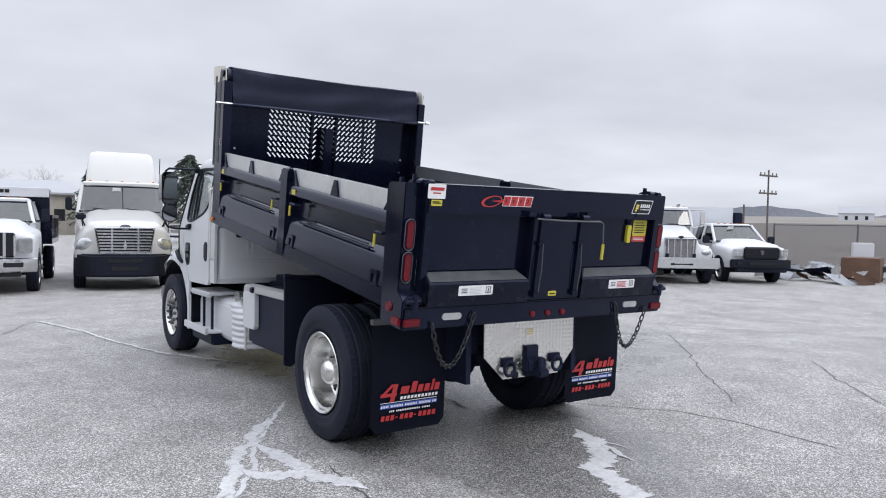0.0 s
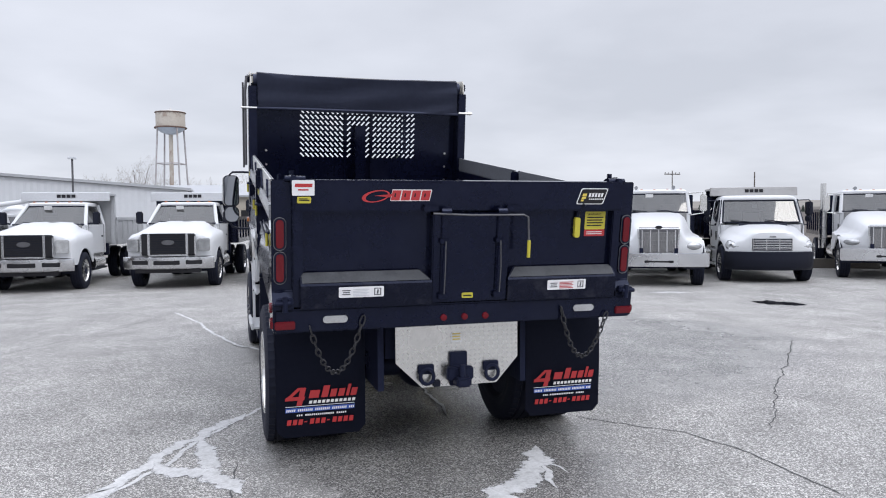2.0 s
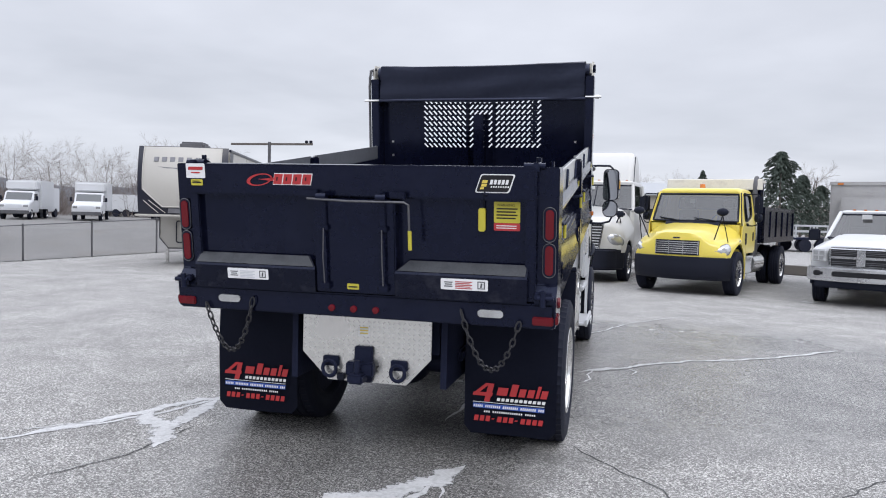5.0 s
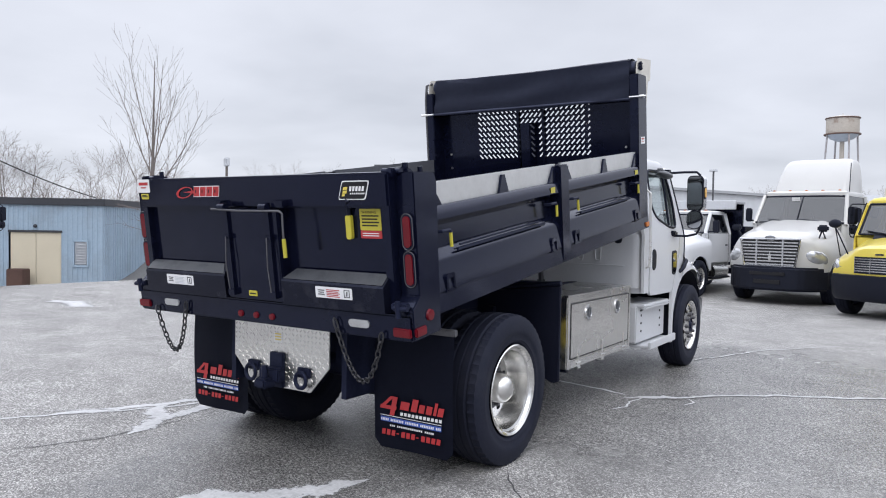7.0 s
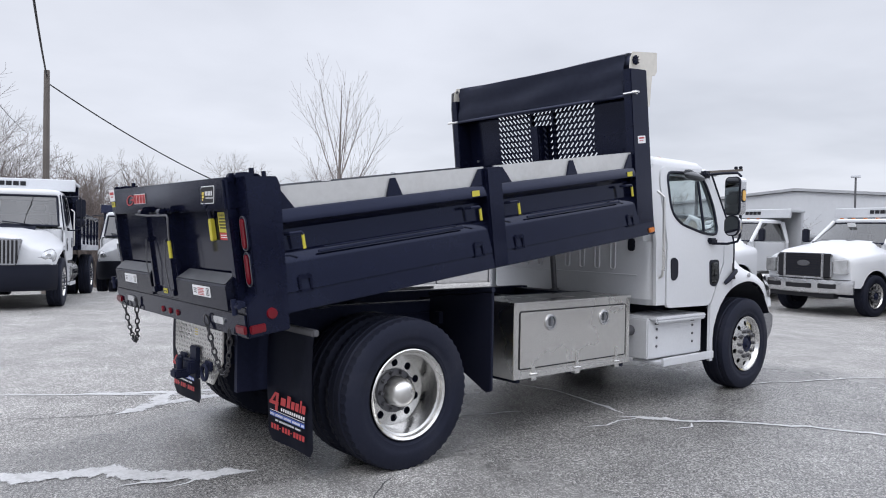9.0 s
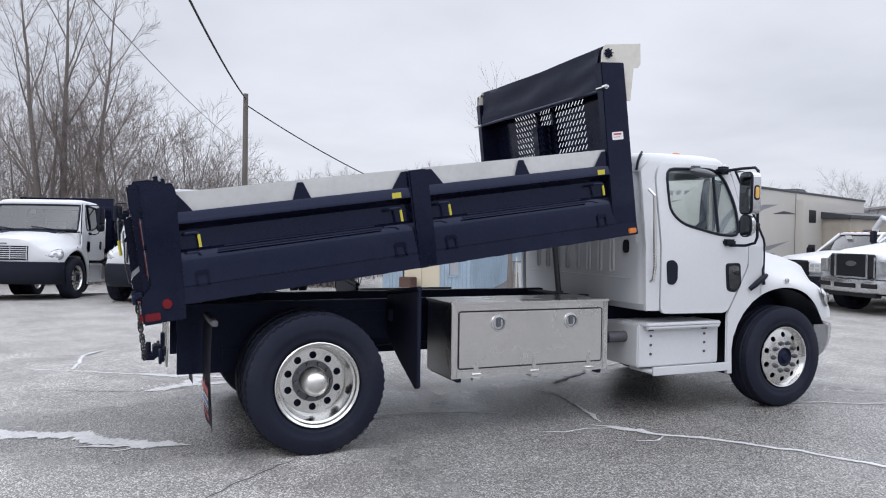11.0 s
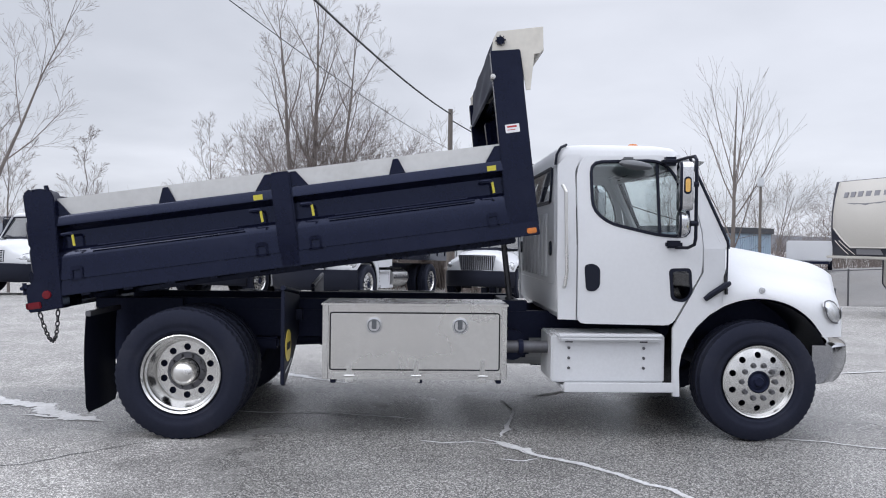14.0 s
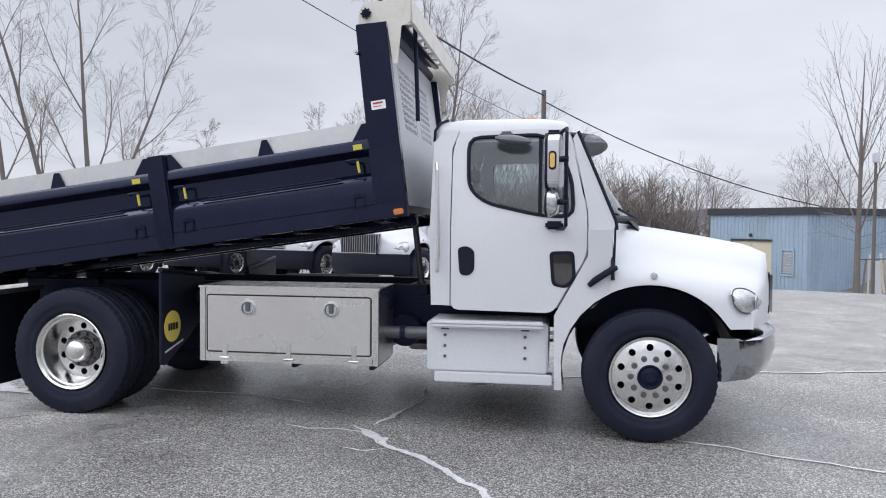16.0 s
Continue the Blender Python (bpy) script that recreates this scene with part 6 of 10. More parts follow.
def nose_shell(root, paint, prof, hw, y0, y1, hood, shoulder, arch_z, arch_r, low, bow, nose_low, flare=0.0):
    """Hood and front wings in one lofted shell: sections from the cowl (y0) to the nose (y1), the lip along the wheel arch about y = 0."""
    rows, last = [], len(prof) - 1
    for k in range(25):
        s = k / 24
        end = max(0.0, (s - 0.8) / 0.2)
        w = hw * (1 - 0.05 * end ** 2)
        zh = hood[0] + (hood[1] - hood[0]) * s - 0.07 * end ** 2
        zs = shoulder[0] + (shoulder[1] - shoulder[0]) * s - 0.05 * end ** 2
        half = []
        for i, (fx, kk) in enumerate(prof):
            f = min(fx, 0.9) * (1 + flare * (1 - s)) if fx < 0.9 else fx
            f = min(f, 0.9 + 0.1 * fx)
            y = y0 + s * (y1 - bow * fx * fx - y0)
            d = arch_r ** 2 - y ** 2
            lip = max(low, arch_z + math.sqrt(d)) if d > 0 else low
            z = lip if i == last else max(zs + ((zh - zs) * kk if kk >= 0 else kk), lip + 0.03 * (last - i))
            half.append((w * f, y, z))
        rows.append([(-x, y, z) for x, y, z in half[:0:-1]] + half)
    end = rows[-1]
    for t in (0.12, 0.4, 0.7, 1.0):
        rows.append([(x * (1 - 0.01 * t), y + 0.035 * math.sin(t * 2.4), z + (nose_low - z) * t if z > nose_low else z) for x, y, z in end])
    g = Geo()
    g.grid(rows)
    bmesh.ops.recalc_face_normals(g.bm, faces=g.bm.faces[:])
    shell = part("hood", g, paint, root, smooth=50)
    for sx in (1, -1):
        g = Geo()
        g.grid([[(sx * x, (arch_r - 0.012) * math.cos(a), arch_z + (arch_r - 0.012) * math.sin(a)) for a in (math.radians(190 - i * 14) for i in range(15))] for x in (hw - 0.5, hw - 0.025)])
        part("wheel_well", g, PLASTIC, shell)
        part("arch_lip", Geo().tube([(sx * (hw - 0.006), arch_r * math.cos(a), arch_z + arch_r * math.sin(a)) for a in (math.radians(180 - i * 12) for i in range(16)) if arch_z + arch_r * math.sin(a) > low], 0.012, 6), paint, shell)
    return shell


def side_mirror(root, hw, y, z, reach=0.3, h=0.34, w=0.2, mat=None, heads=1):
    for sx in (1, -1):
        g = Geo()
        g.tube([(sx * (hw - 0.03), y, z - 0.1), (sx * (hw + reach), y, z - 0.08)], 0.025, 6)
        if heads > 1:
            g.tube([(sx * (hw - 0.03), y, z + h), (sx * (hw + reach), y, z + h)], 0.02, 6)
        arm = part("mirror_arm", g, PLASTIC, root)
        g = Geo()
        g.box((sx * (hw + reach) - w / 2, y - 0.05, z - 0.12), (sx * (hw + reach) + w / 2, y + 0.06, z - 0.12 + h), 0.03, seg=3)
        part("mirror_head", g, mat or PLASTIC, arm)


def lamp_box(root, x, y, z, w, h, d=0.06, yaw=0, mat=None):
    for sx in (1, -1):
        g = Geo()
        g.box((-w / 2, -d / 2, -h / 2), (w / 2, d / 2, h / 2), 0.02, pose(sx * x, y, z, 0, 0, -sx * yaw), 3)
        lp = part("headlight", g, mat or HEADLAMP, root)
        g = Geo()
        for qx, qz in ((-0.2, 0.22), (0.22, 0.22), (-0.2, -0.22), (0.22, -0.22)):
            g.box((w * (qx - 0.16), d / 2 - 0.004, h * (qz - 0.17)), (w * (qx + 0.16), d / 2 + 0.004, h * (qz + 0.17)), 0.006)
        g.move(pose(sx * x, y, z, 0, 0, -sx * yaw))
        part("lamp_insert", g, CLEARLENS, lp)["kind"] = "stuff"


def roof_markers(root, y, z, n=5, span=0.7):
    xs = [-span + 2 * span * i / (n - 1) for i in range(n)]
    pieces("roof_marker", [((x - 0.035, y - 0.05, z), (x + 0.035, y + 0.03, z + 0.03)) for x in xs], AMBER, root, 0.01, "small amber roof lamp")


def medium_pickup_truck(m, label, bed="dump", bedmat=None, group="", r=0.48):
    """A heavy white conventional truck with a broad upright grille and a chromed bumper."""
    t = thing("dump_truck", m, label, "truck", group)
    paint = WHITE
    chassis(t, -5.2, 0.9, 0.95, -4.3, r, 0.27, 0.97)
    g = Geo()
    g.box((-0.96, -2.3, 0.78), (0.96, -0.6, 1.68), 0.06, seg=3)
    body = part("cab", g, paint, t)
    nose_shell(t, paint, BROAD, 1.09, -0.68, 1.0, (1.75, 1.5), (1.5, 1.38), r, r + 0.1, 0.66, 0.16, 0.84)
    greenhouse(t, paint, 0.92, 0.76, -2.3, -0.62, -1.28, 1.66, 2.27)
    roof_markers(t, -1.35, 2.26, 5, 0.6)
    g = Geo()
    g.box((-0.68, 0.99, 0.86), (0.68, 1.05, 1.42), 0.05, seg=3)
    gr = part("grille", g, D_DARK, t, "broad black grille")
    pieces("grille_bar", [((-0.42, 1.045, 0.93 + i * 0.056), (0.42, 1.06, 0.948 + i * 0.056)) for i in range(9)], PLASTIC, gr)
    pieces("grille_upright", [((x - 0.03, 1.04, 0.87), (x + 0.03, 1.085, 1.42)) for x in (-0.47, 0.47)] + [((x - 0.02, 1.03, 0.88), (x + 0.02, 1.065, 1.36)) for x in (-0.67, 0.67)], PLATED, gr, 0.012, "chrome grille upright")
    pieces("grille_sill", [((-0.5, 1.04, 0.85), (0.5, 1.085, 0.885))], PLATED, gr, 0.012)
    g = Geo()
    g.lathe([(1.06, 0.16), (1.075, 0.15), (1.078, 0)], (0, 0, 0), "y", n=24)
    g.move(Matrix.Translation((0, 0, 1.19)) @ Matrix.Diagonal((1, 1, 0.42, 1)))
    part("badge", g, DARK_STEEL, gr, "oval badge")
    lamp_box(t, 0.87, 0.985, 1.13, 0.3, 0.33, 0.12, 14, CLEARLENS)
    g = Geo()
    front = [(x / 10 * 1.13, 1.24 - 0.14 * (x / 10) ** 2 - 0.28 * max(0, abs(x) / 10 - 0.7) ** 1.5 * 3) for x in range(-10, 11)]
    rows = [[(x * (1 - o * 0.3), y - o, z) for x, y in front] for z, o in ((0.83, 0.16), (0.835, 0.03), (0.82, 0.006), (0.74, 0.0), (0.64, 0.006), (0.545, 0.03), (0.52, 0.06), (0.515, 0.16))]
    g.grid(rows)
    for k in (0, -1):
        g.face([row[k] for row in rows])
    bmesh.ops.recalc_face_normals(g.bm, faces=g.bm.faces[:])
    bp = part("bumper", g, PLATED, t, "silver front bumper")
    g = Geo()
    g.box((-0.32, 1.2, 0.63), (0.32, 1.246, 0.74), 0.01)
    for sx in (1, -1):
        g.box((-0.2, -0.03, 0.64), (0.2, 0.012, 0.75), 0.01, pose(sx * 0.66, 1.186, 0, 0, 0, -sx * 9))
    g.box((-0.8, 0.95, 0.42), (0.8, 1.12, 0.52), 0.01)
    part("bumper_opening", g, D_DARK, bp)
    side_mirror(t, 0.95, -0.75, 1.78, 0.22, 0.34, 0.18)
    both_sides("door_handle", lambda: Geo().box((0.955, -2.0, 1.3), (0.975, -1.85, 1.34), 0.008), PLASTIC, body)
    both_sides("door_seam", lambda: loop_tube([(0.962, y, z) for y, z in ((-2.08, 0.85), (-2.08, 1.64), (-0.75, 1.64), (-0.7, 0.85))], 0.006, 4), D_DARK, body)
    for sx in (1, -1):
        g = Geo()
        g.cyl((sx * 0.8, -1.95, 0.6), (sx * 0.8, -1.05, 0.6), 0.24, n=22)
        part("fuel_tank", g, ALU, t, "round aluminium tank")
        g = Geo()
        g.box((sx * 0.9 - 0.16, -2.0, 0.42), (sx * 0.9 + 0.16, -0.85, 0.47), 0.01)
        part("step", g, PLASTIC, t)
    if bed == "dump":
        dump_bed(t, -5.6, -2.55, 1.05, 1.85, 1.16, bedmat or BLACK, GALV, 0.55, 0.62, D_DARK)
    g = Geo()
    g.box((-1.0, -2.5, 0.75), (1.0, -2.36, 1.1), 0.02)
    part("cab_guard", g, CHASSIS, t)
    return t


def pickup(m, label, style, name="pickup_truck"):
    """A one-ton pickup chassis: style 'cross' (chrome cross grille), 'dark' (black nose)."""
    t = thing(name, m, label, "truck")
    paint = WHITE
    r = 0.4
    chassis(t, -4.9, 0.8, 0.72, -3.9, r, 0.25, 0.87)
    g = Geo()
    g.box((-0.95, -2.6, 0.55), (0.95, -0.55, 1.37), 0.06, seg=3)
    body = part("cab", g, paint, t)
    nose_shell(t, paint, BROAD, 1.0, -0.62, 0.98, (1.46, 1.29), (1.28, 1.18), r, r + 0.08, 0.52, 0.2, 0.74)
    both_sides("arch_flare", lambda: Geo().tube([(0.985, (r + 0.07) * math.cos(a), r + (r + 0.07) * math.sin(a)) for a in (math.radians(i * 12) for i in range(0, 16))], 0.035, 6), PLASTIC, t)
    greenhouse(t, paint, 0.89, 0.72, -2.6, -0.57, -1.3, 1.35, 1.97, -1.75, 0.09)
    roof_markers(t, -1.35, 1.96, 5, 0.45)
    dark = style == "dark"
    g = Geo()
    g.box((-0.6, 0.97, 0.79), (0.6, 1.05, 1.2), 0.05, seg=3)
    gr = part("grille", g, D_DARK if dark else PLATED, t)
    g = Geo()
    if dark:
        g.bm.free()
        pieces("grille_bar", [((-0.55, 1.04, 0.86 + i * 0.08), (0.55, 1.065, 0.89 + i * 0.08)) for i in range(4)], PLASTIC, gr, 0.008)
    else:
        g.bm.free()
        pieces("grille_opening", [((sx * 0.315 - 0.235, 1.045, z), (sx * 0.315 + 0.235, 1.056, z + 0.135)) for sx in (1, -1) for z in (0.835, 1.02)], D_DARK, gr, 0.02)
        pieces("grille_fin", [((sx * 0.315 - 0.225, 1.05, z), (sx * 0.315 + 0.225, 1.062, z + 0.012)) for sx in (1, -1) for z in (0.87, 0.905, 1.055, 1.09, 1.12)], DARK_STEEL, gr)
    g = Geo()
    g.prism([(-0.07, 1.1), (0.07, 1.1), (0.05, 0.98), (0, 0.93), (-0.05, 0.98)], 1.05, 1.075, "y", 0.01)
    part("badge", g, DARK_STEEL if dark else PLATED, gr)
    lamp_box(t, 0.76, 0.95, 1.02, 0.3, 0.24, 0.14, 22)
    g = Geo()
    front = [(x / 6 * 1.0, 1.22 - 0.2 * (x / 6) ** 2) for x in range(-6, 7)]
    g.prism(front + [(x, y - 0.16) for x, y in front[::-1]], 0.52, 0.8, "z", 0.03)
    bp = part("bumper", g, PLASTIC if dark else PLATED, t)
    g = Geo()
    g.box((-0.5, 1.2, 0.62), (0.5, 1.235, 0.72), 0.015)
    for sx in (1, -1):
        g.box((sx * 0.76 - 0.1, 1.06, 0.62), (sx * 0.76 + 0.1, 1.13, 0.72), 0.02)
    part("bumper_opening", g, D_DARK, bp)
    g = Geo()
    g.box((-0.85, 0.9, 0.38), (0.85, 1.08, 0.54), 0.03)
    part("air_dam", g, PLASTIC, bp)
    side_mirror(t, 0.92, -0.7, 1.4, 0.24, 0.26, 0.24)
    both_sides("door_seam", lambda: loop_tube([(0.953, y, z) for y, z in ((-1.72, 0.65), (-1.72, 1.34), (-0.7, 1.34), (-0.66, 0.65))], 0.006, 4), D_DARK, body)
    return t


def long_nose_truck(m, label, group):
    """A white long-nosed truck: narrow hood, round wings, tall upright grille, chrome bumper and stack."""
    t = thing("long_nose_truck", m, label, "truck", group)
    paint = WHITE
    chassis(t, -6.6, 0.9, 0.98, -5.0, 0.5, 0.28, 1.0)
    g = Geo()
    g.box((-0.93, -2.75, 0.8), (0.93, -1.15, 1.9), 0.05, seg=3)
    body = part("cab", g, paint, t)
    greenhouse(t, paint, 0.91, 0.86, -2.75, -1.18, -1.4, 1.87, 2.52, None, 0.13)
    roof_markers(t, -1.5, 2.5)
    nose_shell(t, paint, NARROW, 1.15, -1.2, 0.8, (1.92, 1.52), (1.24, 1.18), 0.5, 0.62, 0.78, 0.34, 0.84, 0.4)
    g = Geo()
    g.prism([(-0.52, 1.5), (0.52, 1.5), (0.47, 0.84), (-0.47, 0.84)], 0.72, 0.86, "y", 0.04, seg=3)
    gr = part("grille_shell", g, PLATED, t, "tall chrome grille surround")
    g = Geo()
    g.prism([(-0.475, 1.45), (0.475, 1.45), (0.435, 0.87), (-0.435, 0.87)], 0.855, 0.868, "y", 0.004)
    gm = part("grille_mesh", g, DARK_STEEL, gr)
    pieces("grille_bar", [((-0.414 + i * 0.2, 0.862, 0.86), (-0.386 + i * 0.2, 0.885, 1.43)) for i in range(5)], PLATED, gr, 0.005)
    g = Geo()
    for i in range(26):
        g.box((-0.4, 0.867, 0.87 + i * 0.02), (0.4, 0.871, 0.874 + i * 0.02))
    part("grille_lines", g, ALU, gm)["kind"] = "stuff"
    g = Geo()
    g.lathe([(0.86, 0.09), (0.885, 0.08), (0.887, 0)], (0, 0, 0), "y", n=20)
    g.move(Matrix.Translation((0, 0, 1.5)) @ Matrix.Diagonal((1, 1, 0.5, 1)))
    part("badge", g, D_DARK, gr)
    for sx in (1, -1):
        lamp = Geo()
        bmesh.ops.create_uvsphere(lamp.bm, u_segments=14, v_segments=8, radius=0.5)
        lamp.move(pose(sx * 0.87, 0.58, 1.02, 0, 0, -sx * 30) @ Matrix.Diagonal((0.44, 0.16, 0.2, 1)))
        part("headlight", lamp, CLEARLENS, t)
    g = Geo()
    front = [(x / 6 * 1.2, 1.05 - 0.1 * (x / 6) ** 2) for x in range(-6, 7)]
    g.prism(front + [(x, y - 0.08) for x, y in front[::-1]], 0.52, 0.86, "z", 0.02)
    bp = part("bumper", g, PLATED, t, "deep chrome bumper")
    g = Geo()
    g.box((-0.35, 1.035, 0.62), (0.35, 1.056, 0.68), 0.01)
    part("bumper_opening", g, D_DARK, bp)
    g = Geo()
    g.cyl((1.16, -2.95, 0.7), (1.16, -2.95, 1.95), 0.13, n=20)
    st = part("exhaust_shield", g, ALU, t, "upright bright exhaust shield")
    part("exhaust_pipe", Geo().cyl((1.16, -2.95, 1.95), (1.16, -2.99, 2.78), 0.085, n=16), ALU, st)
    for z in (1.0, 1.35, 1.7):
        part("shield_band", Geo().tube([(1.16 + 0.134 * math.cos(a), -2.95 + 0.134 * math.sin(a), z) for a in (i * math.pi / 8 for i in range(16))], 0.008, 5, closed=True), DARK_STEEL, st)
    for x in (-0.5, 0.5):
        g = Geo()
        g.cyl((x, -1.5, 2.5), (x, -1.5, 2.56), 0.02, n=8)
        g.cyl((x, -1.7, 2.56), (x, -1.4, 2.57), 0.03, 0.05, 12)
        part("air_horn", g, CHROME, t)
    for sx in (1, -1):
        g = Geo()
        g.tube([(sx * 0.88, -1.35, 2.4), (sx * 1.26, -1.25, 2.42), (sx * 1.28, -1.25, 1.85), (sx * 0.92, -1.3, 1.8)], 0.018, 6)
        am = part("mirror_arm", g, ALU, t)
        g = Geo()
        g.box((sx * 1.28 - 0.09, -1.3, 1.9), (sx * 1.28 + 0.09, -1.23, 2.36), 0.025, seg=3)
        part("mirror_head", g, ALU, am)
        g = Geo()
        g.cyl((sx * 0.82, -2.6, 0.66), (sx * 0.82, -1.35, 0.66), 0.28, n=22)
        part("fuel_tank", g, ALU, t)
    both_sides("door_seam", lambda: loop_tube([(0.933, y, z) for y, z in ((-2.4, 0.86), (-2.4, 1.86), (-1.25, 1.86), (-1.25, 0.86))], 0.006, 4), D_DARK, body)
    both_sides("door_window_low", lambda: Geo().box((0.93, -1.55, 1.1), (0.936, -1.36, 1.5), 0.0), DARKGLASS, body)
    dump_bed(t, -6.9, -3.2, 1.1, 1.95, 1.18, BLACK, None, ribs=6)
    return t


def highway_tractor(m):
    """A white sleeper-less highway tractor with a tall roof fairing."""
    t = thing("highway_tractor", m, "white highway tractor with a tall roof fairing", "truck")
    paint = CREAM
    chassis(t, -6.0, 0.8, 1.0, -5.0, 0.5, 0.28, 1.03)
    g = Geo()
    rings = []
    for z, hw, y0, y1 in ((0.55, 1.12, -2.9, -0.75), (0.7, 1.16, -2.95, -0.72), (1.8, 1.15, -2.95, -0.7), (2.0, 1.13, -2.95, -0.75)):
        rings.append([(x, y, z) for x, y in round_rect(-hw, hw, y0, y1, 0.12)])
    g.grid(rings, closed=True)
    bmesh.ops.recalc_face_normals(g.bm, faces=g.bm.faces[:])
    body = part("cab", g, paint, t)
    rf = greenhouse(t, paint, 1.1, 1.0, -2.95, -0.75, -1.2, 1.96, 2.8, None, 0.14)
    roof_markers(t, -1.3, 2.79, 5, 0.8)
    g = Geo()
    rows = []
    for z, hw, yf in ((2.74, 0.92, -1.55), (2.95, 0.91, -1.65), (3.3, 0.88, -1.9), (3.56, 0.84, -2.15), (3.66, 0.79, -2.3), (3.7, 0.7, -2.45)):
        rows.append([(x, y, z) for x, y in round_rect(-hw, hw, -3.1, yf, 0.16, 5)])
    vs = g.grid(rows, closed=True)
    g.bm.faces.new(vs[-1])
    bmesh.ops.recalc_face_normals(g.bm, faces=g.bm.faces[:])
    part("roof_fairing", g, paint, rf, "tall white roof fairing", 50)
    nose_shell(t, paint, SWEPT, 1.15, -0.8, 1.22, (2.06, 1.66), (1.55, 1.22), 0.5, 0.63, 0.8, 0.42, 0.88)
    g = Geo()
    g.prism([(-0.68, 1.54), (0.68, 1.54), (0.58, 0.92), (-0.58, 0.92)], 1.16, 1.25, "y", 0.03)
    gr = part("grille", g, D_DARK, t)
    pieces("grille_bar", [((-0.56 - 0.0124 * i, 1.24, 0.94 + i * 0.074), (0.56 + 0.0124 * i, 1.275, 0.972 + i * 0.074)) for i in range(8)], PLATED, gr, 0.008)
    pieces("grille_upright", [((x - 0.02, 1.24, 0.93), (x + 0.02, 1.285, 1.54)) for x in (-0.3, 0.3)], PLATED, gr, 0.006)
    part("grille_surround", Geo().tube([(-0.69, 1.26, 1.55), (0.69, 1.26, 1.55), (0.58, 1.26, 0.91), (-0.58, 1.26, 0.91)], 0.028, 6, closed=True), PLATED, gr, "chrome grille surround")
    part("screen_divider", Geo().tube([(0, -0.575, 1.98), (0, -1.11, 2.66)], 0.012, 6), PLASTIC, rf)
    g = Geo()
    g.lathe([(1.24, 0.12), (1.265, 0.11), (1.268, 0)], (0, 0, 0), "y", n=20)
    g.move(Matrix.Translation((0, 0, 1.59)) @ Matrix.Diagonal((1, 1, 0.35, 1)))
    part("badge", g, CHROME, gr)
    for sx in (1, -1):
        lamp = Geo()
        bmesh.ops.create_uvsphere(lamp.bm, u_segments=16, v_segments=10, radius=0.5)
        lamp.move(pose(sx * 0.92, 0.87, 1.13, 0, sx * 22, -sx * 38) @ Matrix.Diagonal((0.56, 0.2, 0.36, 1)))
        part("headlight", lamp, CLEARLENS, t, "swept clear headlight")
    g = Geo()
    front = [(x / 8 * 1.15, 1.42 - 0.3 * (x / 8) ** 2 - 0.5 * (x / 8) ** 6) for x in range(-8, 9)]
    g.prism(front + [(x * 0.94, y - 0.3) for x, y in front[::-1]], 0.34, 0.9, "z", 0.05, seg=3)
    bp = part("bumper", g, PLASTIC, t, "deep black plastic bumper")
    pieces("bumper_opening", [((-0.3, 1.38, 0.5), (0.3, 1.43, 0.6)), ((-0.4, 1.37, 0.7), (0.4, 1.425, 0.78))], D_DARK, bp, 0.01)
    for sx in (1, -1):
        g = Geo()
        g.tube([(sx * 0.85, 0.62, 1.45), (sx * 0.98, 0.7, 1.78)], 0.02, 6)
        g.tube([(sx * 0.95, 0.2, 1.5), (sx * 0.98, 0.7, 1.78)], 0.016, 6)
        am = part("hood_mirror_arm", g, PLASTIC, t)
        g = Geo()
        g.box((sx * 1.0 - 0.12, 0.64, 1.74), (sx * 1.0 + 0.12, 0.76, 1.9), 0.04, seg=3)
        part("hood_mirror", g, PLASTIC, am)
    side_mirror(t, 1.12, -0.95, 2.1, 0.2, 0.36, 0.16)
    g = Geo()
    g.tube([(-0.97, -1.5, 2.75), (-0.99, -1.5, 3.5)], 0.012, 6)
    part("aerial", g, PLASTIC, rf)
    both_sides("tank_skirt", lambda: Geo().box((0.75, -3.6, 0.4), (1.15, -0.9, 0.9), 0.12, seg=3), paint, t)
    return t


